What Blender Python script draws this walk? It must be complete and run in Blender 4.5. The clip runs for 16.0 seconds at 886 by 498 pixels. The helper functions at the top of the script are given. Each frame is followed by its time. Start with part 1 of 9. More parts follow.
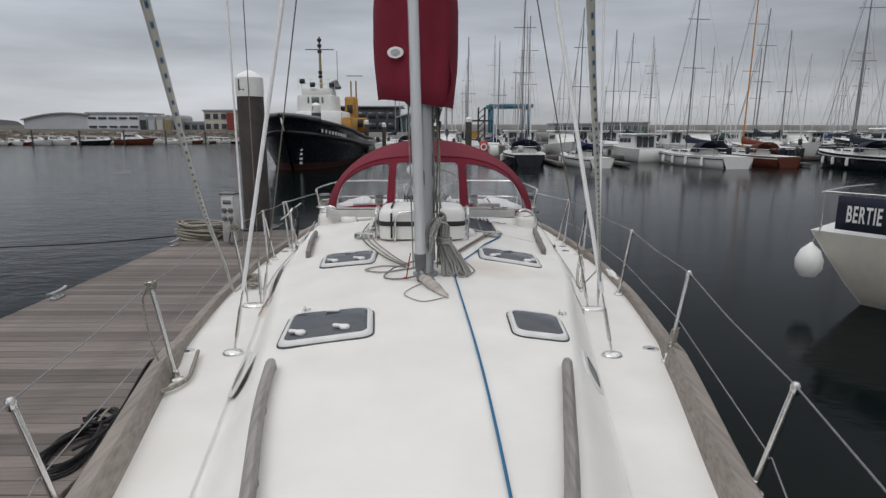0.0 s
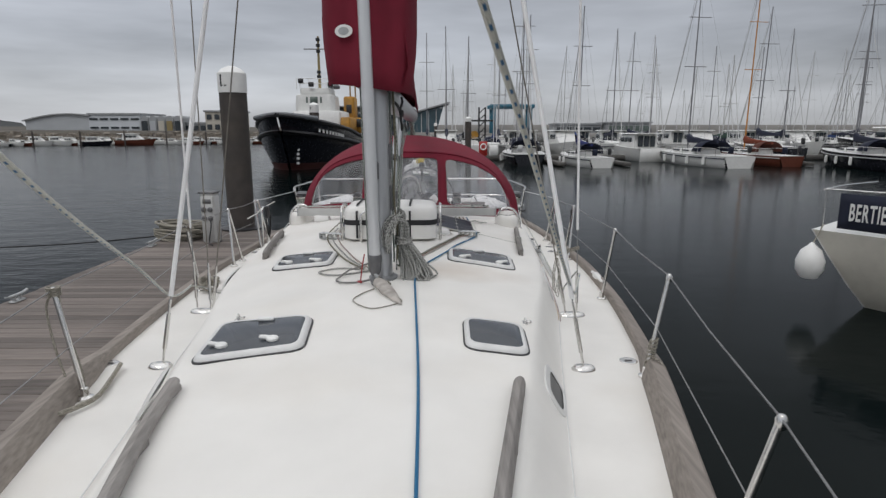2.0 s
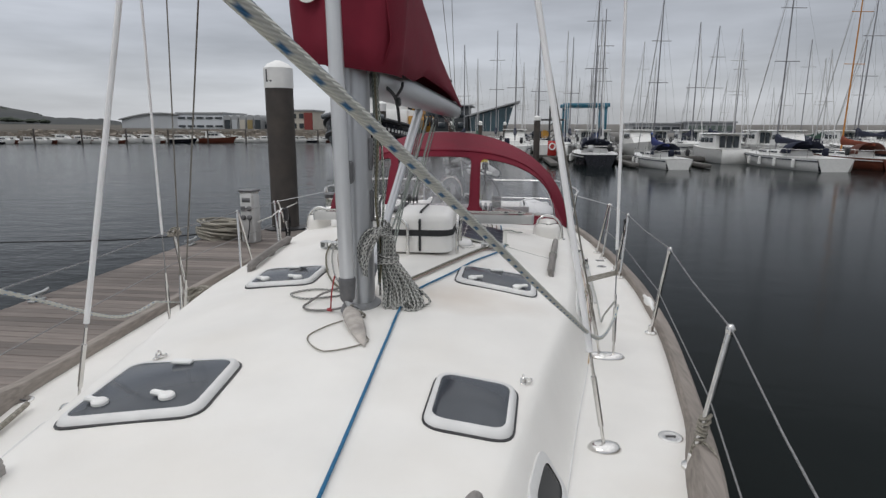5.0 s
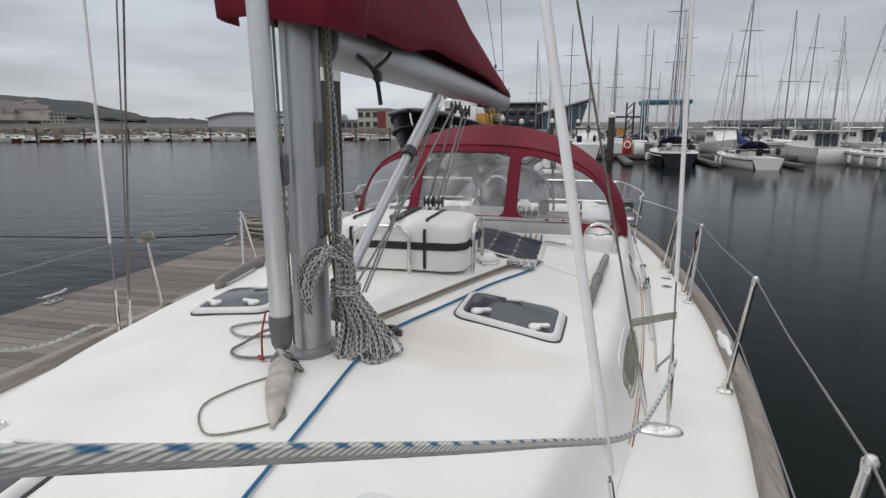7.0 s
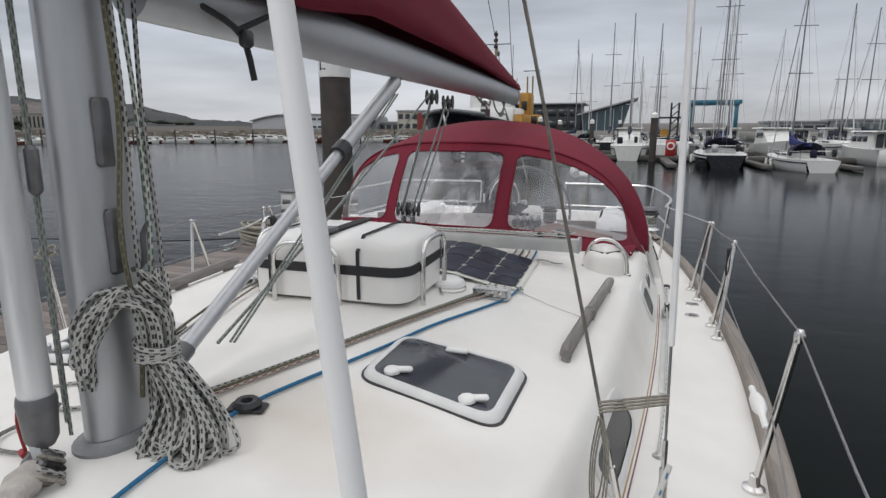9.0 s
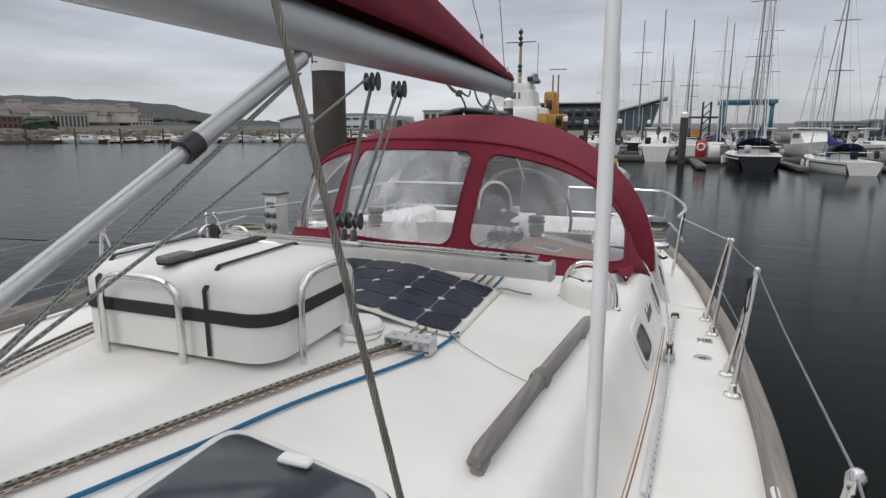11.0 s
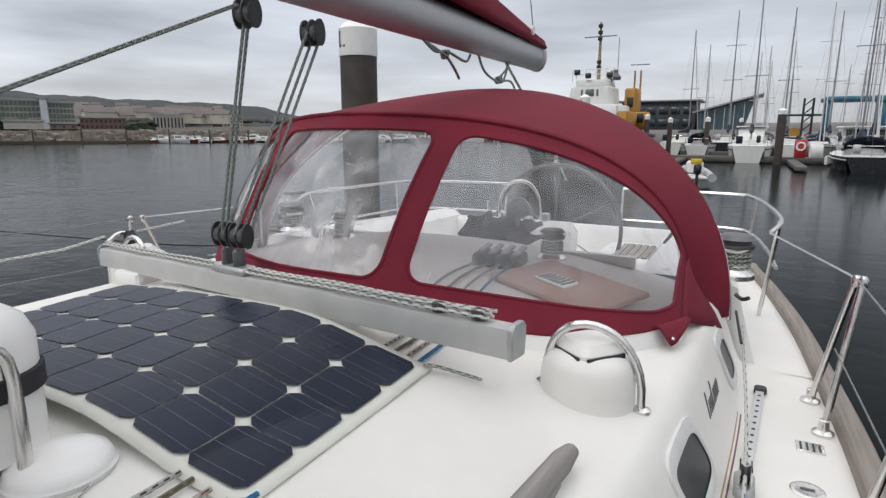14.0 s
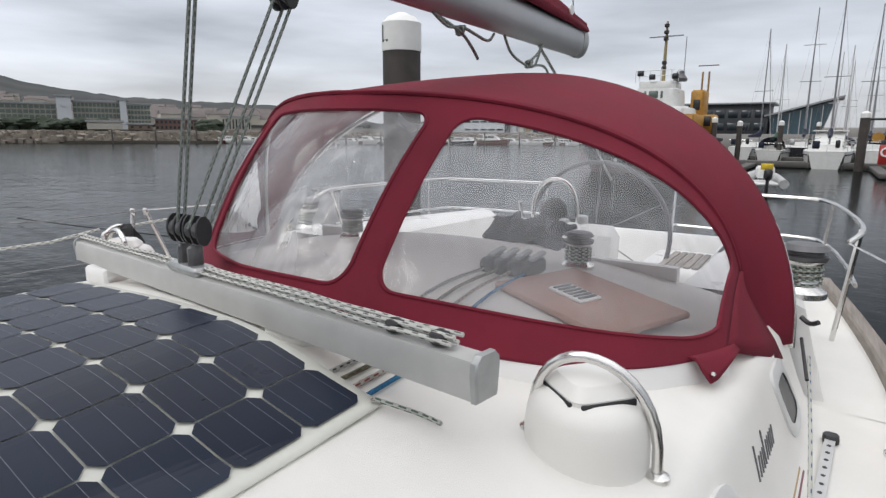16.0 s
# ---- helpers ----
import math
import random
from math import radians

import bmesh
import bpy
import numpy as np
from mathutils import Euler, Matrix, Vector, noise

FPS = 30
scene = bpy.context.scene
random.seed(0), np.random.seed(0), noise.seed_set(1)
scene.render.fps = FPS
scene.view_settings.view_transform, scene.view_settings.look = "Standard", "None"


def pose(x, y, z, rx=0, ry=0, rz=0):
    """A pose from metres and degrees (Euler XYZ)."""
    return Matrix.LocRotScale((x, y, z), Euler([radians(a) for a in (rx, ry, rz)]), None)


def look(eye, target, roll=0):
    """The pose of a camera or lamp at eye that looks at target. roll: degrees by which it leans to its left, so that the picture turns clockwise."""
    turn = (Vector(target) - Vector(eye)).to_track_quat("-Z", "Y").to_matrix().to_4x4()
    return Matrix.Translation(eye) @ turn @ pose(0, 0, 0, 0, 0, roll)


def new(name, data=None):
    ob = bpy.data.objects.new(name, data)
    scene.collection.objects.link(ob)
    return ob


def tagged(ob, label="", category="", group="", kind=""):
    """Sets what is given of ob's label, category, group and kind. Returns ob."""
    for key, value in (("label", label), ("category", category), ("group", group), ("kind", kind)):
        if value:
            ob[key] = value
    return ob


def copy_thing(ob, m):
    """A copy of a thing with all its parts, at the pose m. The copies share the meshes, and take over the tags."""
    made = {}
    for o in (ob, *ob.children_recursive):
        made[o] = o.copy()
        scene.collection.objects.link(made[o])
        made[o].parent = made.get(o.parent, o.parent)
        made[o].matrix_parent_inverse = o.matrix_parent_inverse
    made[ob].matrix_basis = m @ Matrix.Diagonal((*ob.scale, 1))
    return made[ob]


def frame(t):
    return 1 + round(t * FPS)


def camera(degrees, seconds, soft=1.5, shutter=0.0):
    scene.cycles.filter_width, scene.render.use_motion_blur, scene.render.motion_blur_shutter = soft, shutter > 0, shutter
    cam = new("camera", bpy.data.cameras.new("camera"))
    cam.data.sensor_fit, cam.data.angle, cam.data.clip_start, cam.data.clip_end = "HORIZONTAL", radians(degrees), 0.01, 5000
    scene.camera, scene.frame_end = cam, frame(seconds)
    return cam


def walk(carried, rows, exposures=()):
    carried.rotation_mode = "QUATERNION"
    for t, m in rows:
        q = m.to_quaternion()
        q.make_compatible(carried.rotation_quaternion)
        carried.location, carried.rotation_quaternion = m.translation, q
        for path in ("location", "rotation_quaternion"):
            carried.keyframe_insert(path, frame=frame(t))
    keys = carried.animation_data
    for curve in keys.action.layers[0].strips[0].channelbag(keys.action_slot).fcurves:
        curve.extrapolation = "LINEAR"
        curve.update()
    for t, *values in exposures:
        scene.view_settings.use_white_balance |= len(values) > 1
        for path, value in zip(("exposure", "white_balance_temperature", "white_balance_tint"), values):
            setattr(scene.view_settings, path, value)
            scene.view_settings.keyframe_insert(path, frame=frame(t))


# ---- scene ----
cam = camera(74.4, 16.0, 1.4)
PATH = [
    (0, (0.078, -3.511, 2.676), (0.115, -1.552, 2.277), 0.1),
    (0.5, (0.11, -3.403, 2.632), (0.158, -1.443, 2.235), -0.0),
    (1, (0.219, -3.284, 2.594), (0.268, -1.325, 2.196), -0.1),
    (1.5, (0.329, -3.213, 2.603), (0.374, -1.253, 2.206), -0.1),
    (2, (0.367, -3.14, 2.6), (0.395, -1.18, 2.203), -0.0),
    (2.5, (0.348, -3.022, 2.601), (0.361, -1.063, 2.202), 0.1),
    (3, (0.382, -2.928, 2.576), (0.375, -0.968, 2.18), 0.0),
    (3.5, (0.505, -2.805, 2.574), (0.474, -0.845, 2.177), -0.1),
    (4, (0.607, -2.682, 2.579), (0.531, -0.723, 2.183), -0.0),
    (6.5, (0.942, -1.627, 2.51), (0.541, 0.29, 2.103), 0.2),
    (7, (1.007, -1.401, 2.499), (0.562, 0.506, 2.094), 0.1),
    (7.5, (1.093, -1.196, 2.489), (0.597, 0.699, 2.087), -0.1),
    (8, (1.118, -0.937, 2.478), (0.584, 0.948, 2.073), 0.0),
    (8.5, (1.175, -0.722, 2.462), (0.622, 1.157, 2.058), 0.1),
    (9, (1.261, -0.524, 2.447), (0.684, 1.349, 2.048), 0.0),
    (11.5, (1.473, 0.607, 2.388), (0.795, 2.447, 1.99), 0.1),
    (12, (1.493, 0.836, 2.357), (0.8, 2.671, 1.963), 0.0),
    (12.5, (1.529, 1.058, 2.337), (0.797, 2.877, 1.943), -0.1),
    (13, (1.558, 1.289, 2.321), (0.753, 3.077, 1.925), -0.1),
    (13.5, (1.558, 1.509, 2.307), (0.715, 3.279, 1.912), -0.0),
    (14, (1.517, 1.745, 2.286), (0.616, 3.485, 1.889), 0.0),
    (14.5, (1.538, 1.933, 2.263), (0.581, 3.645, 1.868), 0.1),
    (15, (1.556, 2.049, 2.237), (0.552, 3.735, 1.848), 0.2),
    (15.5, (1.562, 2.118, 2.225), (0.524, 3.783, 1.838), 0.3),
    (16, (1.535, 2.175, 2.213), (0.467, 3.82, 1.825), 0.4),
]
walk(cam, [(t, look(eye, target, roll)) for t, eye, target, roll in PATH],
     exposures=[(0, -0.2), (4, -0.17), (7, -0.035), (9, 0.0), (12.5, 0.13), (16, 0.29)])

# ---- world and light: an even overcast sky, brighter overhead ----
world = bpy.data.worlds.new("overcast_sky")
scene.world = world
world.use_nodes = True
wn, wl = world.node_tree.nodes, world.node_tree.links
wn.clear()
w_out = wn.new("ShaderNodeOutputWorld")
w_mix = wn.new("ShaderNodeMixShader")
w_sky = wn.new("ShaderNodeTexSky")
w_sky.sky_type = "NISHITA"
w_sky.sun_disc = False
w_sky.sun_elevation = radians(48)
w_sky.sun_rotation = radians(150)
w_bg1 = wn.new("ShaderNodeBackground")
w_bg1.inputs["Strength"].default_value = 0.06
w_bg2 = wn.new("ShaderNodeBackground")
w_co = wn.new("ShaderNodeTexCoord")
w_sep = wn.new("ShaderNodeSeparateXYZ")
w_ramp = wn.new("ShaderNodeValToRGB")
w_map = wn.new("ShaderNodeMapping")
w_map.inputs["Scale"].default_value = (1.2, 1.2, 7.0)
w_noise = wn.new("ShaderNodeTexNoise")
w_noise.inputs["Scale"].default_value = 1.9
w_noise.inputs["Detail"].default_value = 5
w_noise.inputs["Roughness"].default_value = 0.5
w_nr = wn.new("ShaderNodeMapRange")
w_nr.inputs["From Min"].default_value = 0.3
w_nr.inputs["From Max"].default_value = 0.7
w_nr.inputs["To Min"].default_value = 0.68
w_nr.inputs["To Max"].default_value = 1.3
w_mul = wn.new("ShaderNodeVectorMath")
w_mul.operation = "SCALE"
el = w_ramp.color_ramp.elements
el[0].position, el[0].color = 0.0, (0.52, 0.535, 0.565, 1)
el[1].position, el[1].color = 1.0, (1.45, 1.46, 1.5, 1)
for pos, c in ((0.05, (0.585, 0.605, 0.645)), (0.13, (0.485, 0.51, 0.56)), (0.27, (0.445, 0.47, 0.525)), (0.5, (0.85, 0.86, 0.89))):
    e = el.new(pos)
    e.color = (*c, 1)
wl.new(w_co.outputs["Generated"], w_sep.inputs[0])
wl.new(w_sep.outputs["Z"], w_ramp.inputs["Fac"])
wl.new(w_co.outputs["Generated"], w_map.inputs["Vector"])
wl.new(w_map.outputs["Vector"], w_noise.inputs["Vector"])
wl.new(w_noise.outputs["Fac"], w_nr.inputs["Value"])
wl.new(w_ramp.outputs["Color"], w_mul.inputs[0])
# the cloud is thinner to port
w_side = wn.new("ShaderNodeMath")
w_side.operation = "MULTIPLY_ADD"
w_side.inputs[1].default_value, w_side.inputs[2].default_value = -0.17, 1.03
w_both = wn.new("ShaderNodeMath")
w_both.operation = "MULTIPLY"
wl.new(w_sep.outputs["X"], w_side.inputs[0])
wl.new(w_nr.outputs["Result"], w_both.inputs[0])
wl.new(w_side.outputs[0], w_both.inputs[1])
wl.new(w_both.outputs[0], w_mul.inputs["Scale"])
wl.new(w_mul.outputs["Vector"], w_bg2.inputs["Color"])
wl.new(w_sky.outputs["Color"], w_bg1.inputs["Color"])
w_mix.inputs["Fac"].default_value = 0.9
wl.new(w_bg1.outputs[0], w_mix.inputs[1])
wl.new(w_bg2.outputs[0], w_mix.inputs[2])
wl.new(w_mix.outputs[0], w_out.inputs["Surface"])

sun = new("sun", bpy.data.lights.new("sun", "SUN"))
sun.data.energy, sun.data.angle, sun.data.color = 0.6, radians(25), (1.0, 0.97, 0.93)
sun.matrix_world = pose(0, 0, 30, 42, 0, -30)



# ---- materials ----
def mat(name, color, rough=0.5, metal=0.0, vary=0.12, scale=6.0, bump=0.0, bscale=60.0, stain=None, stain_amt=0.0,
        stain_scale=1.3, rand=0.0, stretch=None, spec=None, spot=None):
    """A painted, cast or woven surface: base colour with large and fine variation, stains and relief."""
    m = bpy.data.materials.new(name)
    m.use_nodes = True
    n, l = m.node_tree.nodes, m.node_tree.links
    b = n["Principled BSDF"]
    b.inputs["Metallic"].default_value = metal
    if spec is not None:
        b.inputs["Specular IOR Level"].default_value = spec
    co = n.new("ShaderNodeTexCoord")
    src = co.outputs["Object"]
    if stretch:
        mp = n.new("ShaderNodeMapping")
        mp.inputs["Scale"].default_value = stretch
        l.new(src, mp.inputs["Vector"])
        src = mp.outputs["Vector"]
    n1 = n.new("ShaderNodeTexNoise")
    n1.inputs["Scale"].default_value, n1.inputs["Detail"].default_value = scale, 6
    l.new(src, n1.inputs["Vector"])
    mr = n.new("ShaderNodeMapRange")
    mr.inputs["From Min"].default_value, mr.inputs["From Max"].default_value = 0.3, 0.7
    mr.inputs["To Min"].default_value, mr.inputs["To Max"].default_value = 1 - vary, 1 + vary
    l.new(n1.outputs["Fac"], mr.inputs["Value"])
    sc = n.new("ShaderNodeVectorMath")
    sc.operation = "SCALE"
    sc.inputs[0].default_value = color
    l.new(mr.outputs["Result"], sc.inputs["Scale"])
    col = sc.outputs["Vector"]
    if rand:
        oi = n.new("ShaderNodeObjectInfo")
        m2 = n.new("ShaderNodeMapRange")
        m2.inputs["To Min"].default_value, m2.inputs["To Max"].default_value = 1 - rand, 1 + rand
        l.new(oi.outputs["Random"], m2.inputs["Value"])
        s2 = n.new("ShaderNodeVectorMath")
        s2.operation = "SCALE"
        l.new(col, s2.inputs[0])
        l.new(m2.outputs["Result"], s2.inputs["Scale"])
        col = s2.outputs["Vector"]
    if stain:
        n2 = n.new("ShaderNodeTexNoise")
        n2.inputs["Scale"].default_value, n2.inputs["Detail"].default_value = stain_scale, 8
        l.new(co.outputs["Object"], n2.inputs["Vector"])
        r2 = n.new("ShaderNodeMapRange")
        r2.inputs["From Min"].default_value, r2.inputs["From Max"].default_value = 0.5, 0.75
        r2.inputs["To Max"].default_value = stain_amt
        l.new(n2.outputs["Fac"], r2.inputs["Value"])
        mx = n.new("ShaderNodeMix")
        mx.data_type = "RGBA"
        l.new(r2.outputs["Result"], mx.inputs["Factor"])
        l.new(col, mx.inputs["A"])
        mx.inputs["B"].default_value = (*stain, 1)
        col = mx.outputs["Result"]
    if spot:
        # an old run of rust with a ragged edge: centre, reach, colour
        vm = n.new("ShaderNodeVectorMath")
        vm.operation = "DISTANCE"
        ms = n.new("ShaderNodeMapping")
        ms.inputs["Scale"].default_value = spot[1]
        l.new(co.outputs["Object"], ms.inputs["Vector"])
        l.new(ms.outputs["Vector"], vm.inputs[0])
        vm.inputs[1].default_value = [a * k for a, k in zip(spot[0], spot[1])]
        ns = n.new("ShaderNodeTexNoise")
        ns.inputs["Scale"].default_value, ns.inputs["Detail"].default_value = 3.5, 8
        l.new(co.outputs["Object"], ns.inputs["Vector"])
        ad = n.new("ShaderNodeMath")
        ad.operation = "MULTIPLY_ADD"
        ad.inputs[1].default_value = 0.9
        l.new(ns.outputs["Fac"], ad.inputs[0])
        l.new(vm.outputs["Value"], ad.inputs[2])
        rs = n.new("ShaderNodeMapRange")
        rs.inputs["From Min"].default_value, rs.inputs["From Max"].default_value = 0.45, 1.35
        rs.inputs["To Min"].default_value, rs.inputs["To Max"].default_value = 0.42, 0.0
        l.new(ad.outputs[0], rs.inputs["Value"])
        mxs = n.new("ShaderNodeMix")
        mxs.data_type = "RGBA"
        l.new(rs.outputs["Result"], mxs.inputs["Factor"])
        l.new(col, mxs.inputs["A"])
        mxs.inputs["B"].default_value = (*spot[2], 1)
        col = mxs.outputs["Result"]
    l.new(col, b.inputs["Base Color"])
    rr = n.new("ShaderNodeMapRange")
    rr.inputs["To Min"].default_value, rr.inputs["To Max"].default_value = max(rough - 0.1, 0.02), min(rough + 0.1, 1)
    l.new(n1.outputs["Fac"], rr.inputs["Value"])
    l.new(rr.outputs["Result"], b.inputs["Roughness"])
    if bump:
        n3 = n.new("ShaderNodeTexNoise")
        n3.inputs["Scale"].default_value, n3.inputs["Detail"].default_value = bscale, 4
        l.new(src, n3.inputs["Vector"])
        bp = n.new("ShaderNodeBump")
        bp.inputs["Strength"].default_value, bp.inputs["Distance"].default_value = bump, 0.01
        l.new(n3.outputs["Fac"], bp.inputs["Height"])
        l.new(bp.outputs["Normal"], b.inputs["Normal"])
    return m


def rope_mat(name, base, fleck, per=28.0, amount=0.36, dark=0.55, around=4.0):
    """Braided rope: a laid pattern with coloured flecks, by length and turn of the line."""
    m = bpy.data.materials.new(name)
    m.use_nodes = True
    n, l = m.node_tree.nodes, m.node_tree.links
    b = n["Principled BSDF"]
    b.inputs["Roughness"].default_value = 0.85
    uv = n.new("ShaderNodeUVMap")
    mp = n.new("ShaderNodeMapping")
    mp.inputs["Scale"].default_value = (per, around, 1)
    l.new(uv.outputs["UV"], mp.inputs["Vector"])
    ck = n.new("ShaderNodeTexBrick")
    ck.offset = 0.5
    ck.inputs["Scale"].default_value = 1.0
    ck.inputs["Mortar Size"].default_value = amount * 0.5
    ck.inputs["Mortar Smooth"].default_value = 0.4
    ck.inputs["Brick Width"].default_value = 1.0
    ck.inputs["Row Height"].default_value = 1.0
    ck.inputs["Color1"].default_value = (*fleck, 1)
    ck.inputs["Color2"].default_value = (*fleck, 1)
    ck.inputs["Mortar"].default_value = (*base, 1)
    l.new(mp.outputs["Vector"], ck.inputs["Vector"])
    w = n.new("ShaderNodeTexWave")
    w.bands_direction = "DIAGONAL"
    w.inputs["Scale"].default_value = 1.3
    w.inputs["Distortion"].default_value = 0.4
    mp2 = n.new("ShaderNodeMapping")
    mp2.inputs["Scale"].default_value = (per * 2.2, around * 2.0, 1)
    l.new(uv.outputs["UV"], mp2.inputs["Vector"])
    l.new(mp2.outputs["Vector"], w.inputs["Vector"])
    mr = n.new("ShaderNodeMapRange")
    mr.inputs["To Min"].default_value, mr.inputs["To Max"].default_value = dark, 1.1
    l.new(w.outputs["Fac"], mr.inputs["Value"])
    sc = n.new("ShaderNodeVectorMath")
    sc.operation = "SCALE"
    l.new(ck.outputs["Color"], sc.inputs[0])
    l.new(mr.outputs["Result"], sc.inputs["Scale"])
    l.new(sc.outputs["Vector"], b.inputs["Base Color"])
    bp = n.new("ShaderNodeBump")
    bp.inputs["Strength"].default_value, bp.inputs["Distance"].default_value = 0.5, 0.002
    l.new(w.outputs["Fac"], bp.inputs["Height"])
    l.new(bp.outputs["Normal"], b.inputs["Normal"])
    return m


def wood_mat(name, color, rough=0.8, along=(1, 0, 0), rand=0.15, groove=0.0):
    """Weathered timber with long grain."""
    m = bpy.data.materials.new(name)
    m.use_nodes = True
    n, l = m.node_tree.nodes, m.node_tree.links
    b = n["Principled BSDF"]
    b.inputs["Roughness"].default_value = rough
    co = n.new("ShaderNodeTexCoord")
    mp = n.new("ShaderNodeMapping")
    mp.inputs["Scale"].default_value = [1.2 if a else 28.0 for a in along]
    l.new(co.outputs["Object"], mp.inputs["Vector"])
    n1 = n.new("ShaderNodeTexNoise")
    n1.inputs["Scale"].default_value, n1.inputs["Detail"].default_value = 2.0, 8
    l.new(mp.outputs["Vector"], n1.inputs["Vector"])
    n2 = n.new("ShaderNodeTexNoise")
    n2.inputs["Scale"].default_value, n2.inputs["Detail"].default_value = 1.1, 5
    l.new(co.outputs["Object"], n2.inputs["Vector"])
    ad = n.new("ShaderNodeMath")
    ad.operation = "MULTIPLY_ADD"
    ad.inputs[1].default_value = 0.55
    l.new(n1.outputs["Fac"], ad.inputs[0])
    m3 = n.new("ShaderNodeMath")
    m3.operation = "MULTIPLY"
    m3.inputs[1].default_value = 0.45
    l.new(n2.outputs["Fac"], m3.inputs[0])
    l.new(m3.outputs[0], ad.inputs[2])
    rp = n.new("ShaderNodeValToRGB")
    e = rp.color_ramp.elements
    e[0].position, e[0].color = 0.3, (*[c * 0.55 for c in color], 1)
    e[1].position, e[1].color = 0.7, (*[min(c * 1.35, 1) for c in color], 1)
    l.new(ad.outputs[0], rp.inputs["Fac"])
    oi = n.new("ShaderNodeObjectInfo")
    mr = n.new("ShaderNodeMapRange")
    mr.inputs["To Min"].default_value, mr.inputs["To Max"].default_value = 1 - rand, 1 + rand
    l.new(oi.outputs["Random"], mr.inputs["Value"])
    sc = n.new("ShaderNodeVectorMath")
    sc.operation = "SCALE"
    l.new(rp.outputs["Color"], sc.inputs[0])
    l.new(mr.outputs["Result"], sc.inputs["Scale"])
    l.new(sc.outputs["Vector"], b.inputs["Base Color"])
    bp = n.new("ShaderNodeBump")
    bp.inputs["Strength"].default_value, bp.inputs["Distance"].default_value = 0.4, 0.004
    l.new(n1.outputs["Fac"], bp.inputs["Height"])
    l.new(bp.outputs["Normal"], b.inputs["Normal"])
    return m


def water_mat():
    m = bpy.data.materials.new("harbour_water")
    m.use_nodes = True
    n, l = m.node_tree.nodes, m.node_tree.links
    b = n["Principled BSDF"]
    b.inputs["Base Color"].default_value = (0.002, 0.0048, 0.0048, 1)
    b.inputs["Roughness"].default_value = 0.13
    b.inputs["IOR"].default_value = 1.33
    b.inputs["Specular IOR Level"].default_value = 0.074
    co = n.new("ShaderNodeTexCoord")
    hs = None
    for sc, amt, st in ((0.9, 0.55, (1.0, 1.8, 1)), (3.6, 0.22, (1.0, 1.5, 1)), (0.16, 1.1, (1, 1.6, 1))):
        mp = n.new("ShaderNodeMapping")
        mp.inputs["Scale"].default_value = st
        mp.inputs["Rotation"].default_value = (0, 0, 0.35)
        l.new(co.outputs["Object"], mp.inputs["Vector"])
        t = n.new("ShaderNodeTexNoise")
        t.inputs["Scale"].default_value, t.inputs["Detail"].default_value = sc, 3
        l.new(mp.outputs["Vector"], t.inputs["Vector"])
        k = n.new("ShaderNodeMath")
        k.operation = "MULTIPLY_ADD"
        k.inputs[1].default_value = amt
        l.new(t.outputs["Fac"], k.inputs[0])
        if hs:
            l.new(hs, k.inputs[2])
        hs = k.outputs[0]
    bp = n.new("ShaderNodeBump")
    bp.inputs["Distance"].default_value = 0.06
    # the breeze ruffles the open water to port; to starboard it lies calm
    sx = n.new("ShaderNodeSeparateXYZ")
    l.new(co.outputs["Object"], sx.inputs[0])
    ruffle = n.new("ShaderNodeMapRange")
    ruffle.inputs["From Min"].default_value, ruffle.inputs["From Max"].default_value = -9.0, 6.0
    ruffle.inputs["To Min"].default_value, ruffle.inputs["To Max"].default_value = 0.95, 0.14
    l.new(sx.outputs["X"], ruffle.inputs["Value"])
    l.new(ruffle.outputs["Result"], bp.inputs["Strength"])
    l.new(hs, bp.inputs["Height"])
    l.new(bp.outputs["Normal"], b.inputs["Normal"])
    return m


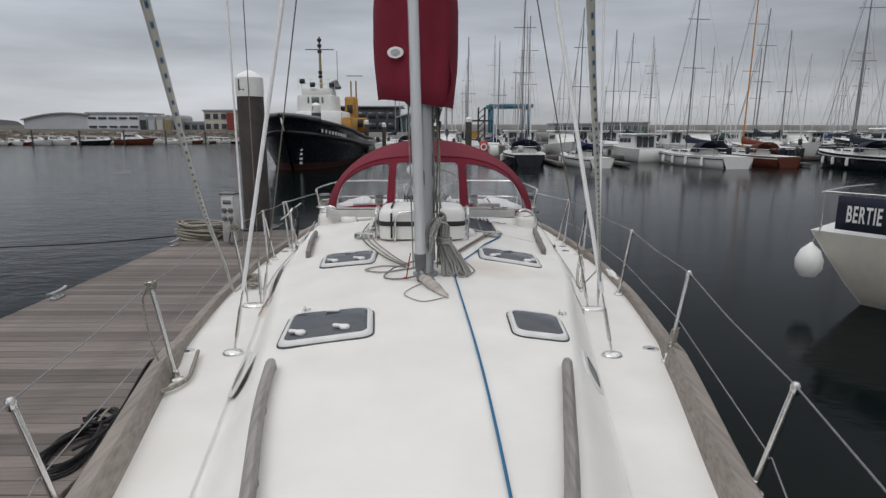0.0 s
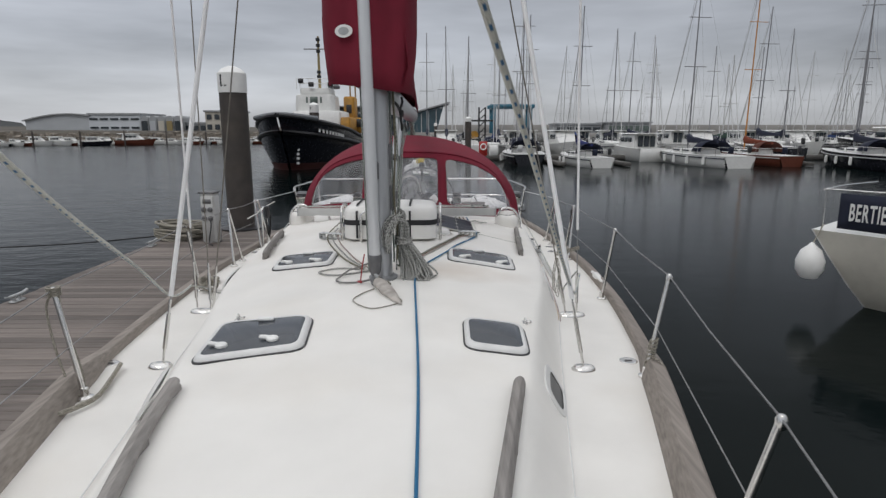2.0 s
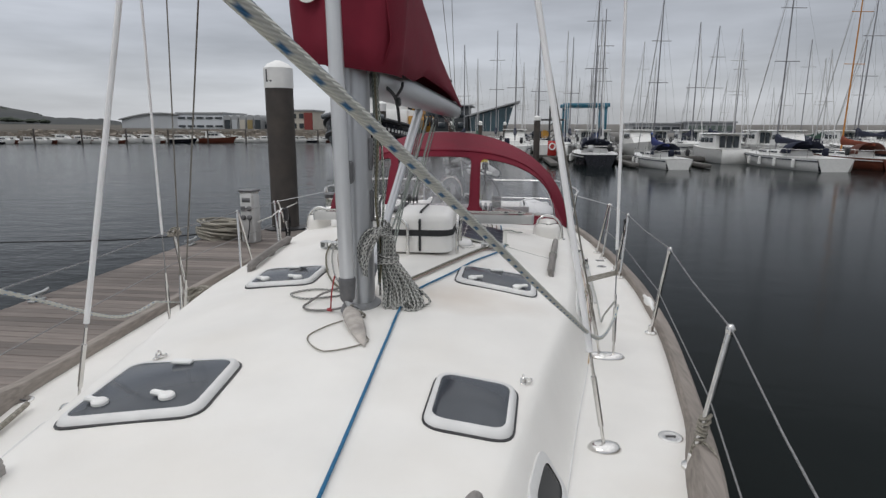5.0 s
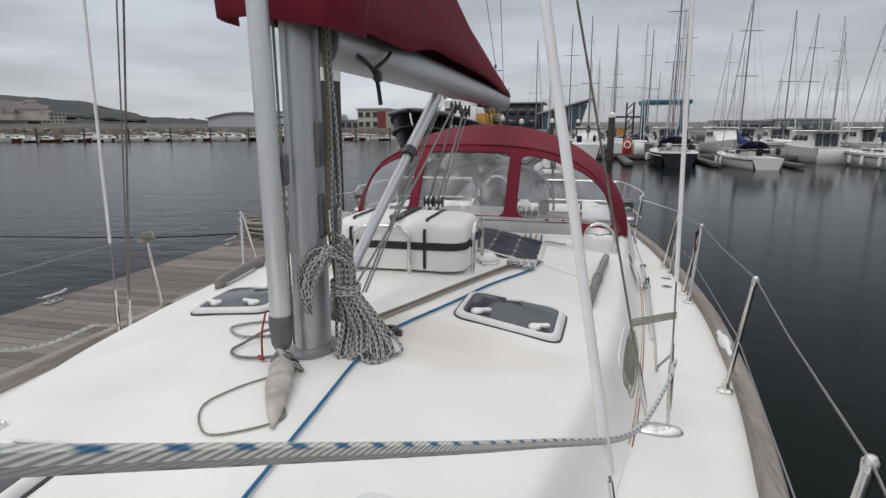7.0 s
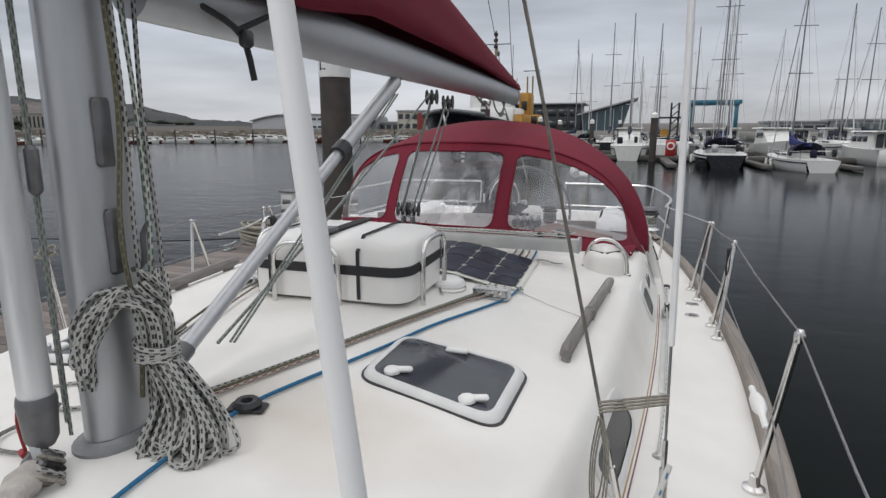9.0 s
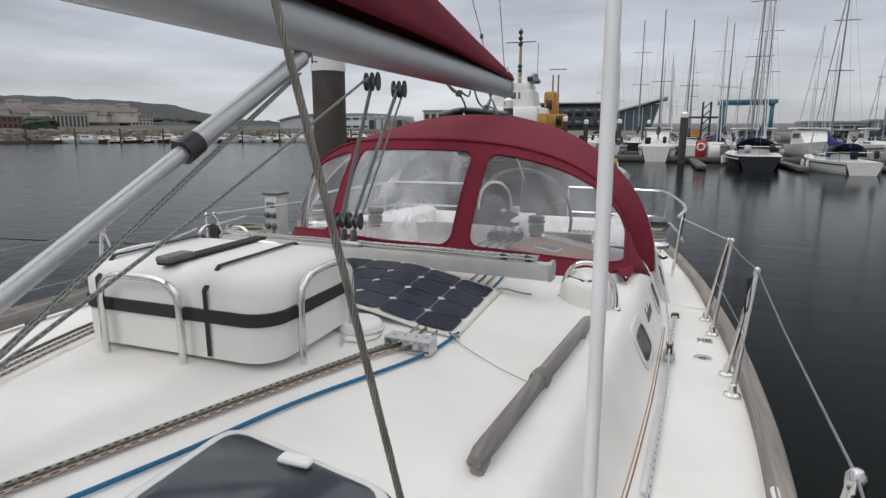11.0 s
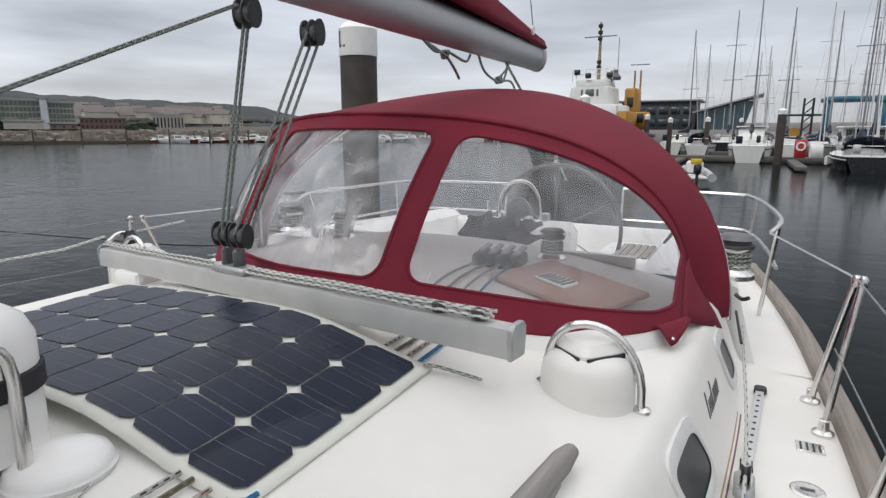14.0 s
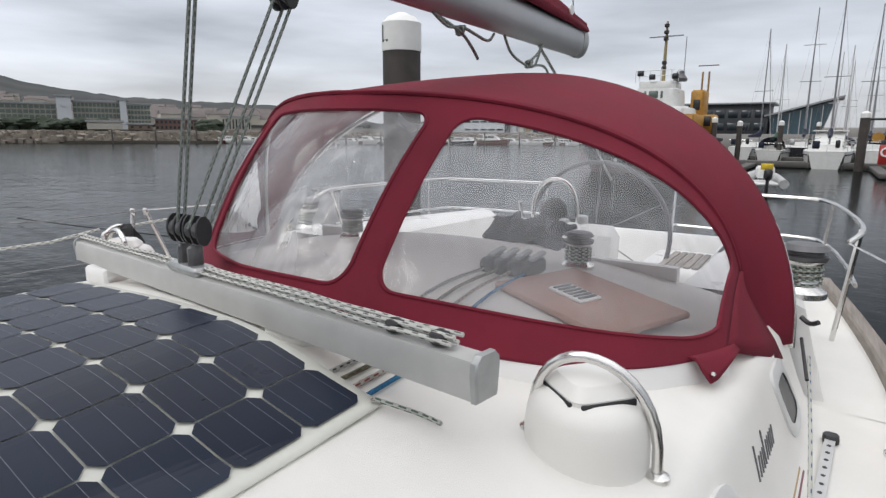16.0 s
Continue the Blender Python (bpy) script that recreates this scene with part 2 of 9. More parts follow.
def clear_mat(name, tint, haze, rough=0.06, wrinkle=0.0):
    """Clear vinyl or glass: see-through with a milky haze and gloss."""
    m = bpy.data.materials.new(name)
    m.use_nodes = True
    n, l = m.node_tree.nodes, m.node_tree.links
    n.remove(n["Principled BSDF"])
    out = n["Material Output"]
    tr = n.new("ShaderNodeBsdfTransparent")
    tr.inputs["Color"].default_value = (*tint, 1)
    df = n.new("ShaderNodeBsdfDiffuse")
    df.inputs["Color"].default_value = (0.72, 0.72, 0.74, 1)
    gl = n.new("ShaderNodeBsdfGlossy")
    gl.inputs["Roughness"].default_value = rough
    co = n.new("ShaderNodeTexCoord")
    mp = n.new("ShaderNodeMapping")
    mp.inputs["Scale"].default_value = (1.4, 1.4, 0.7)
    mp.inputs["Rotation"].default_value = (0, 0.6, 0.2)
    l.new(co.outputs["Object"], mp.inputs["Vector"])
    no = n.new("ShaderNodeTexNoise")
    no.inputs["Scale"].default_value, no.inputs["Detail"].default_value = 3.0, 5
    no.inputs["Distortion"].default_value = 1.2
    l.new(mp.outputs["Vector"], no.inputs["Vector"])
    mr = n.new("ShaderNodeMapRange")
    mr.inputs["From Min"].default_value, mr.inputs["From Max"].default_value = 0.4, 0.72
    mr.inputs["To Min"].default_value, mr.inputs["To Max"].default_value = haze * 0.5, haze * 2.0
    l.new(no.outputs["Fac"], mr.inputs["Value"])
    m1 = n.new("ShaderNodeMixShader")
    l.new(mr.outputs["Result"], m1.inputs["Fac"])
    l.new(tr.outputs[0], m1.inputs[1])
    l.new(df.outputs[0], m1.inputs[2])
    fr = n.new("ShaderNodeFresnel")
    fr.inputs["IOR"].default_value = 1.45
    if wrinkle:
        bp = n.new("ShaderNodeBump")
        bp.inputs["Strength"].default_value, bp.inputs["Distance"].default_value = wrinkle, 0.05
        l.new(no.outputs["Fac"], bp.inputs["Height"])
        l.new(bp.outputs["Normal"], gl.inputs["Normal"])
        l.new(bp.outputs["Normal"], fr.inputs["Normal"])
    m2 = n.new("ShaderNodeMixShader")
    l.new(fr.outputs[0], m2.inputs["Fac"])
    l.new(m1.outputs[0], m2.inputs[1])
    l.new(gl.outputs[0], m2.inputs[2])
    l.new(m2.outputs[0], out.inputs["Surface"])
    return m


GEL = mat("white_gelcoat", (0.80, 0.785, 0.75), 0.35, vary=0.03, scale=2.5, bump=0.06, bscale=240, stain=(0.62, 0.55, 0.44), stain_amt=0.28, stain_scale=1.1)
GEL2 = mat("clean_gelcoat", (0.82, 0.81, 0.79), 0.3, vary=0.03, scale=3)
NONSKID = mat("nonskid_deck", (0.79, 0.775, 0.74), 0.55, vary=0.04, scale=3, bump=0.25, bscale=420, stain=(0.62, 0.56, 0.47), stain_amt=0.25,
              spot=((0.42, 0.80, 1.65), (1.3, 3.0, 1.0), (0.42, 0.31, 0.21)))
TEAK = wood_mat("weathered_teak", (0.30, 0.265, 0.235), along=(0, 1, 0))
RAILTEAK = wood_mat("silvered_rail_teak", (0.275, 0.258, 0.243), along=(0, 1, 0))
DOCKWOOD = wood_mat("dock_plank_wood", (0.165, 0.14, 0.125), 0.75, along=(1, 0, 0), rand=0.36)
STEEL = mat("stainless_steel", (0.72, 0.71, 0.69), 0.22, 1.0, vary=0.06, scale=30)
ALU = mat("anodised_aluminium", (0.50, 0.51, 0.525), 0.42, 0.75, vary=0.05, scale=9, stretch=(6, 6, 0.6))
ALUH = mat("anodised_boom", (0.48, 0.49, 0.50), 0.42, 0.6, vary=0.05, scale=9)
TRACKALU = mat("pale_track_alloy", (0.60, 0.60, 0.595), 0.45, 0.3, vary=0.08, scale=9)
POLE = mat("polished_pole", (0.66, 0.67, 0.68), 0.36, 0.55, vary=0.05, scale=9, stretch=(6, 6, 0.6))
DARKMETAL = mat("dull_cast_metal", (0.16, 0.16, 0.165), 0.5, 0.6, vary=0.2, scale=20, bump=0.1)
MASTSHOE = mat("mast_shoe_casting", (0.27, 0.275, 0.28), 0.5, 0.5, vary=0.15, scale=20, bump=0.08)
GREYCAST = mat("grey_cast_fitting", (0.42, 0.43, 0.43), 0.45, 0.6, vary=0.12, scale=20)
RED = mat("burgundy_canvas", (0.175, 0.016, 0.032), 0.85, vary=0.12, scale=5, bump=0.25, bscale=900, spec=0.25)
BLACK = mat("black_plastic", (0.022, 0.022, 0.024), 0.45, vary=0.2, scale=20)
STRAP = mat("black_webbing", (0.03, 0.03, 0.032), 0.9, vary=0.15, scale=40, bump=0.3, bscale=300)
HATCHGLASS = mat("smoked_acrylic", (0.045, 0.052, 0.062), 0.13, vary=0.12, scale=4)
SEAL = mat("grey_hatch_frame", (0.66, 0.66, 0.65), 0.45, vary=0.06, scale=10)
WHITEPL = mat("white_plastic", (0.78, 0.78, 0.76), 0.4, vary=0.04, scale=8)
RAFTWHITE = mat("raft_moulding", (0.80, 0.79, 0.765), 0.38, vary=0.03, scale=3, stain=(0.6, 0.56, 0.48), stain_amt=0.2)
CELL = mat("solar_cell", (0.012, 0.018, 0.036), 0.30, vary=0.2, scale=5, rand=0.18, spec=0.2)
BACKSHEET = mat("panel_backsheet", (0.66, 0.66, 0.60), 0.5, vary=0.06, scale=8)
ROPE_PALE = rope_mat("pale_control_line", (0.66, 0.66, 0.62), (0.13, 0.14, 0.13), per=24, amount=0.74, dark=0.9)
ORGPLATE = mat("pale_plate_alloy", (0.55, 0.56, 0.56), 0.42, 0.35, vary=0.08, scale=14)
WIREGREY = mat("rigging_wire", (0.30, 0.30, 0.30), 0.4, 0.8, vary=0.2, scale=60)
WHITETUBE = mat("white_shroud_cover", (0.80, 0.80, 0.80), 0.45, vary=0.05, scale=6)
ROPE_GREY = rope_mat("grey_flecked_rope", (0.50, 0.50, 0.47), (0.04, 0.04, 0.045), per=42, amount=0.62, dark=0.62)
ROPE_WHITE_BLUE = rope_mat("white_blue_fleck_rope", (0.56, 0.56, 0.51), (0.03, 0.12, 0.25), per=18, amount=0.83, dark=0.85, around=3.0)
ROPE_BLUE = rope_mat("blue_rope", (0.02, 0.15, 0.32), (0.03, 0.2, 0.38), per=40)
ROPE_WHITE = rope_mat("white_green_rope", (0.58, 0.58, 0.53), (0.06, 0.12, 0.08), per=35, amount=0.5)
ROPE_OLIVE = rope_mat("faded_olive_rope", (0.22, 0.20, 0.13), (0.12, 0.11, 0.07), per=35)
ROPE_RED = rope_mat("white_red_fleck_rope", (0.52, 0.49, 0.44), (0.25, 0.05, 0.04), per=30, amount=0.55)
ROPE_GREEN = rope_mat("grey_green_sheet", (0.36, 0.39, 0.36), (0.16, 0.19, 0.17), per=40, amount=0.5)
ROPE_STIFF = rope_mat("stiff_grey_rope", (0.30, 0.29, 0.28), (0.22, 0.21, 0.2), per=30)
ROPE_MOOR = rope_mat("mooring_rope", (0.44, 0.41, 0.35), (0.3, 0.28, 0.23), per=20, dark=0.4)
ROPE_BLACK = rope_mat("black_mooring_rope", (0.03, 0.03, 0.032), (0.015, 0.015, 0.016), per=20)
VINYL = clear_mat("clear_vinyl", (0.90, 0.90, 0.91), 0.11, 0.05, 0.25)
VINYL_CREASED = clear_mat("creased_vinyl", (0.86, 0.86, 0.87), 0.22, 0.08, 0.6)
PILE = mat("dark_steel_pile", (0.055, 0.047, 0.042), 0.7, vary=0.3, scale=4, bump=0.15, stain=(0.10, 0.08, 0.06), stain_amt=0.5)
SIDEGLASS = mat("tinted_side_glass", (0.025, 0.028, 0.032), 0.3, vary=0.15, scale=5, spec=0.15)
WATER = water_mat()


# ---- geometry helpers ----
class Geo:
    """Collects faces of one part, with lengthwise UVs for tubes."""

    def __init__(self):
        self.v, self.f, self.uv = [], [], []

    def face(self, ids, uvs=None):
        self.f.append(ids)
        self.uv.append(uvs or [(0, 0)] * len(ids))

    def box(self, c, s, m=None, bev=0.0):
        """A box with its centre, sizes and chamfered upright edges and top."""
        cx, cy, cz = c
        hx, hy, hz = s[0] / 2, s[1] / 2, s[2] / 2
        b = min(bev, hx * 0.9, hy * 0.9, hz * 0.9)
        if b <= 0:
            ring = [[(-hx, -hy, -hz), (hx, -hy, -hz), (hx, hy, -hz), (-hx, hy, -hz)], [(-hx, -hy, hz), (hx, -hy, hz), (hx, hy, hz), (-hx, hy, hz)]]
        else:
            def oct8(ix, iy, z):
                return [(-ix + b, -iy, z), (ix - b, -iy, z), (ix, -iy + b, z), (ix, iy - b, z), (ix - b, iy, z), (-ix + b, iy, z), (-ix, iy - b, z), (-ix, -iy + b, z)]
            ring = [oct8(hx - b * 0.6, hy - b * 0.6, -hz), oct8(hx, hy, -hz + b), oct8(hx, hy, hz - b), oct8(hx - b * 0.6, hy - b * 0.6, hz)]
        rings = []
        for r in ring:
            ids = []
            for p in r:
                q = Vector(p)
                if m is not None:
                    q = m @ q
                self.v.append((q[0] + cx, q[1] + cy, q[2] + cz))
                ids.append(len(self.v) - 1)
            rings.append(ids)
        k = len(rings[0])
        for a, c2 in zip(rings, rings[1:]):
            for i in range(k):
                self.face((a[i], a[(i + 1) % k], c2[(i + 1) % k], c2[i]))
        self.face(tuple(reversed(rings[0])))
        self.face(tuple(rings[-1]))
        return self

    def rings(self, rings, close=True, caps=True):
        """Skin through rings of points of the same count."""
        ids = []
        for r in rings:
            base = len(self.v)
            self.v.extend([tuple(p) for p in r])
            ids.append(list(range(base, base + len(r))))
        k = len(ids[0])
        for a, b in zip(ids, ids[1:]):
            for i in range(k if close else k - 1):
                j = (i + 1) % k
                self.face((a[i], a[j], b[j], b[i]))
        if close and caps:
            self.face(tuple(reversed(ids[0])))
            self.face(tuple(ids[-1]))
        return self

    def tube(self, pts, r, n=8, smooth=0, caps=True):
        """A round bar along a polyline; r is one radius or one for each point."""
        pts = [Vector(p) for p in pts]
        if smooth:
            pts = curve_through(pts, smooth)
        rad = r if isinstance(r, (list, tuple)) else [r] * len(pts)
        if len(rad) != len(pts):
            rad = [rad[min(int(i * len(rad) / len(pts)), len(rad) - 1)] for i in range(len(pts))]
        up = Vector((0.13, 0.21, 0.97))
        ids, length, prev = [], [], None
        d = 0.0
        for i, p in enumerate(pts):
            t = (pts[min(i + 1, len(pts) - 1)] - pts[max(i - 1, 0)])
            t = t.normalized() if t.length > 1e-9 else Vector((0, 0, 1))
            if prev is None:
                side = t.cross(up)
                if side.length < 1e-3:
                    side = t.cross(Vector((1, 0, 0)))
            else:
                side = prev - t * prev.dot(t)
                if side.length < 1e-4:
                    side = t.cross(up)
            side.normalize()
            prev = side
            oth = t.cross(side)
            base = len(self.v)
            for k in range(n + 1):
                a = 2 * math.pi * k / n
                q = p + (side * math.cos(a) + oth * math.sin(a)) * rad[i]
                self.v.append(tuple(q))
            ids.append(base)
            if i:
                d += (p - pts[i - 1]).length
            length.append(d)
        for i in range(len(ids) - 1):
            for k in range(n):
                a, b = ids[i] + k, ids[i + 1] + k
                self.face((a, a + 1, b + 1, b), [(length[i], k / n), (length[i], (k + 1) / n), (length[i + 1], (k + 1) / n), (length[i + 1], k / n)])
        if caps:
            self.face(tuple(ids[0] + k for k in reversed(range(n))))
            self.face(tuple(ids[-1] + k for k in range(n)))
        return self

    def lathe(self, prof, c=(0, 0, 0), n=20, m=None):
        """A turned shape from (radius, height) pairs about the upright through c."""
        rings = []
        for r, z in prof:
            ring = []
            for k in range(n):
                a = 2 * math.pi * k / n
                q = Vector((r * math.cos(a), r * math.sin(a), z))
                if m is not None:
                    q = m @ q
                ring.append((q[0] + c[0], q[1] + c[1], q[2] + c[2]))
            rings.append(ring)
        return self.rings(rings)

    def sheet(self, grid):
        """An open skin over a grid of points."""
        return self.rings(grid, close=False)

    def obj(self, name, material, parent=None, smooth=True, label="", angle=40, thick=0.0):
        me = bpy.data.meshes.new(name)
        me.from_pydata(self.v, [], self.f)
        layer = me.uv_layers.new(name="UVMap")
        flat = [c for u in self.uv for p in u for c in p]
        layer.data.foreach_set("uv", flat)
        me.materials.append(material)
        if smooth:
            me.polygons.foreach_set("use_smooth", [True] * len(me.polygons))
            me.set_sharp_from_angle(angle=radians(angle))
        me.update()
        ob = new(name, me)
        if parent:
            ob.parent = parent
        if label:
            ob["label"] = label
        if thick:
            so = ob.modifiers.new("thickness", "SOLIDIFY")
            so.thickness, so.offset = thick, 0
        return ob


def curve_through(pts, k):
    """A smooth curve through points, k steps a span."""
    pts = [Vector(p) for p in pts]
    out = []
    for i in range(len(pts) - 1):
        p0, p1, p2, p3 = pts[max(i - 1, 0)], pts[i], pts[i + 1], pts[min(i + 2, len(pts) - 1)]
        for j in range(k):
            t = j / k
            out.append(0.5 * ((2 * p1) + (p2 - p0) * t + (2 * p0 - 5 * p1 + 4 * p2 - p3) * t * t + (3 * p1 - p0 - 3 * p2 + p3) * t ** 3))
    out.append(pts[-1])
    return out


def thing(name, label, category, group="", kind="", at=(0, 0, 0)):
    ob = new(name)
    ob.location = at
    ob.empty_display_size = 0.1
    return tagged(ob, label, category, group, kind)


def single(geo, name, material, label, category, group="", kind="", **k):
    return tagged(geo.obj(name, material, **k), label, category, group, kind)


def lerp_table(table, y):
    if y <= table[0][0]:
        return table[0][1]
    for (a, va), (b, vb) in zip(table, table[1:]):
        if y <= b:
            t = (y - a) / (b - a)
            return va + (vb - va) * t
    return table[-1][1]


def smoothed(table, y):
    return sum(lerp_table(table, y + d) for d in (-0.35, -0.17, 0, 0.17, 0.35)) / 5


def sstep(t):
    t = min(max(t, 0.0), 1.0)
    return t * t * (3 - 2 * t)


def rounded_rect(w, h, r, n=5):
    """Outline points of a rounded rectangle about the origin."""
    out = []
    for cx, cy, a0 in ((w / 2 - r, h / 2 - r, 0), (-w / 2 + r, h / 2 - r, 90), (-w / 2 + r, -h / 2 + r, 180), (w / 2 - r, -h / 2 + r, 270)):
        for k in range(n + 1):
            a = radians(a0 + 90 * k / n)
            out.append((cx + r * math.cos(a), cy + r * math.sin(a)))
    return out


# ---- the yacht's hull and deck: y runs from bow to stern, z = 0 is the water ----
HALF = [(-4.9, 0.02), (-4.5, 0.28), (-3.5, 0.62), (-2.5, 0.96), (-1.5, 1.20), (-0.9, 1.355), (-0.25, 1.51), (0.6, 1.67), (1.5, 1.82), (2.8, 1.93), (3.9, 1.94), (5.5, 1.84), (6.6, 1.68), (7.2, 1.55)]
EDGE = [(-4.9, 1.52), (-3.0, 1.44), (-1.5, 1.345), (-0.25, 1.32), (1.5, 1.22), (3.5, 1.165), (5.5, 1.15), (7.2, 1.16)]
SHOULDER = [(-3.2, 0.24), (-1.8, 0.56), (-1.3, 0.665), (-0.7, 0.785), (0.2, 0.965), (0.9, 1.135), (2.0, 1.26), (2.9, 1.33), (4.2, 1.42), (5.0, 1.42)]
FOOT = [(-3.2, 0.5), (-1.8, 0.80), (-0.7, 0.99), (0.2, 1.15), (0.9, 1.29), (2.0, 1.43), (2.9, 1.52), (4.2, 1.60), (5.0, 1.60)]
CROWN = [(-3.6, 1.50), (-2.6, 1.55), (-2.0, 1.585), (-1.0, 1.63), (0.0, 1.648), (1.0, 1.672), (3.4, 1.675), (5.0, 1.68)]


PORT = 0.965


def deck_edge(y):
    return smoothed(EDGE, y)


def half_width(y):
    return smoothed(HALF, y)


def roof_z(x, y):
    """Height of the deck moulding at x, y: cabin top, cabin side and side deck in one."""
    x = abs(x)
    s, f = smoothed(SHOULDER, y), smoothed(FOOT, y)
    w = half_width(y)
    low = deck_edge(y) + 0.02 * (1 - min(x / max(w, 0.1), 1) ** 2)
    top = smoothed(CROWN, y) - 0.082 * x * x
    top = low + (top - low) * sstep((y + 3.5) / 1.6)
    t = (x - s) / (f - s)
    return low + (top - low) * (1 - sstep(t))


def deck_grid(y0, y1, step):
    g = []
    count = int((y1 - y0) / step)
    for i in range(count + 1):
        y = y0 + (y1 - y0) * i / count
        w, s, f = half_width(y), smoothed(SHOULDER, y), smoothed(FOOT, y)
        xs = [s * k / 9 for k in range(10)]
        f = min(f, w * 0.97)
        s = min(s, f * 0.8)
        xs = [s * k / 9 for k in range(10)] + [s + (f - s) * k / 9 for k in range(1, 10)] + [f + (w - f) * k / 5 for k in range(1, 6)]
        full = [-x for x in reversed(xs[1:])] + xs
        g.append([(x if x > 0 else x * PORT, y, roof_z(x, y)) for x in full])
    return g


deck = single(Geo().sheet(deck_grid(-4.85, 4.80, 0.07)), "deck", NONSKID, "off-white moulded fibreglass deck and cabin top with rust-brown stains", "deck", kind="structure", angle=60)


def hull():
    g = Geo()
    rings = []
    for i in range(61):
        y = -4.9 + 12.1 * i / 60
        w, z = half_width(y), deck_edge(y)
        keel = 0.75 if y < -4.4 else -0.5
        pts = []
        for k in range(9):
            t = k / 8
            pts.append((w * (1 - 0.55 * t * t) + 0.03, y, z + (-0.35 - z) * t))
        rings.append([(-x, yy, zz) for x, yy, zz in reversed(pts)] + pts)
    g.sheet(rings)
    return single(g, "yacht_hull", GEL2, "white fibreglass sailing yacht hull afloat beside the pontoon", "hull", kind="structure", angle=60)


hull()


def toe_rail(side):
    """Timber toe rail along the deck edge."""
    g = Geo()
    rings = []
    for i in range(111):
        y = -4.8 + 11.9 * i / 110
        w, z = half_width(y), deck_edge(y)
        k = 1 - sstep((y + 0.35) / 0.5)
        h = 0.045 + 0.05 * k
        a = w - 0.012 - 0.04 * k
        pr = [(a, z - 0.01), (a + 0.004 + 0.03 * k, z + h), (a + 0.016 + 0.03 * k, z + h + 0.012), (a + 0.072 + 0.03 * k, z + h + 0.012), (a + 0.084 + 0.03 * k, z + h), (a + 0.088 + 0.03 * k, z - 0.06)]
        rings.append([(side * x * (1 if side > 0 else PORT), y, zz) for x, zz in pr])
    g.rings(rings)
    return single(g, "toe_rail", TEAK, "silvery grey weathered teak toe rail along deck edge", "toe rail", kind="structure")


toe_rail(1)
toe_rail(-1)


# ---- deck hatches ----
def hatch(cx, cy, corners, label, knobs, stays, group="deck hatches"):
    """Deck hatch from its four corners (near left, near right, far right, far left)."""
    t = thing("deck_hatch", label, "hatch", group, at=(cx, cy, roof_z(cx, cy)))
    def outline(inset, r):
        c = [Vector((x - cx, y - cy)) for x, y in corners]
        mid = sum(c, Vector((0, 0))) / 4
        c = [p + (mid - p).normalized() * inset * 1.41 for p in c]
        out = []
        for i in range(4):
            p, a, b = c[i], c[i - 1], c[(i + 1) % 4]
            da, db = (a - p).normalized(), (b - p).normalized()
            p0, p2 = p + da * r, p + db * r
            for k in range(6):
                u = k / 5
                q = p0 * (1 - u) ** 2 + p * 2 * u * (1 - u) + p2 * u * u
                out.append(q)
        return out
    z0 = roof_z(cx, cy)
    def ring(inset, r, lift):
        return [(p[0], p[1], roof_z(cx + p[0], cy + p[1]) - z0 + lift) for p in outline(inset, r)]
    g = Geo().rings([ring(-0.010, 0.075, -0.015), ring(-0.010, 0.075, 0.006), ring(-0.002, 0.07, 0.022), ring(0.008, 0.065, 0.028), ring(0.020, 0.055, 0.027), ring(0.022, 0.055, 0.016)], caps=False)
    g.obj("frame", SEAL, t, label="pale grey moulded frame")
    Geo().rings([ring(0.018, 0.055, 0.010), ring(0.019, 0.055, 0.024), ring(0.028, 0.05, 0.027)]).obj("pane", HATCHGLASS, t, label="smoked acrylic pane")
    Geo().rings([ring(-0.018, 0.085, -0.012), ring(-0.018, 0.085, 0.004), ring(-0.010, 0.08, 0.006)], caps=False).obj("seal", BLACK, t, label="black rubber gasket")
    for kx, ky, ang in knobs:
        zz = roof_z(kx, ky) - z0 + 0.027
        k = Geo()
        k.lathe([(0.028, 0), (0.028, 0.01), (0.022, 0.016), (0.0, 0.018)], (kx - cx, ky - cy, zz), 14)
        k.box((kx - cx + 0.03 * math.cos(ang), ky - cy + 0.03 * math.sin(ang), zz + 0.010), (0.075, 0.024, 0.016), Matrix.Rotation(ang, 3, "Z"), 0.006)
        k.obj("latch", WHITEPL, t, label="white hatch latch")
    for kx, ky in stays:
        zz = roof_z(kx, ky) - z0 + 0.029
        Geo().box((kx - cx, ky - cy, zz + 0.004), (0.085, 0.035, 0.014), None, 0.005).obj("hinge", WHITEPL, t)
    return t


hatch(-0.46, -0.49, [(-0.70, -0.715), (-0.238, -0.645), (-0.280, -0.212), (-0.74, -0.228)], "large smoked acrylic deck hatch with pale grey frame, closed", [(-0.61, -0.60, 2.9), (-0.385, -0.565, 2.9)], [(-0.50, -0.265)])
hatch(0.66, -0.42, [(0.515, -0.595), (0.795, -0.612), (0.818, -0.235), (0.524, -0.21)], "small smoked acrylic deck hatch with pale grey frame, closed", [], [])
hatch(-0.61, 1.17, [(-0.79, 0.94), (-0.388, 0.935), (-0.395, 1.335), (-0.83, 1.345)], "smoked acrylic deck hatch on cabin top, closed", [(-0.69, 1.01, 2.9), (-0.48, 1.0, 2.9)], [(-0.61, 1.285)])
hatch(0.71, 1.22, [(0.480, 1.105), (0.945, 1.01), (0.965, 1.43), (0.488, 1.475)], "smoked acrylic deck hatch with white latches on cabin top", [(0.575, 1.14, 0.3), (0.845, 1.075, 0.3)], [(0.72, 1.41)])


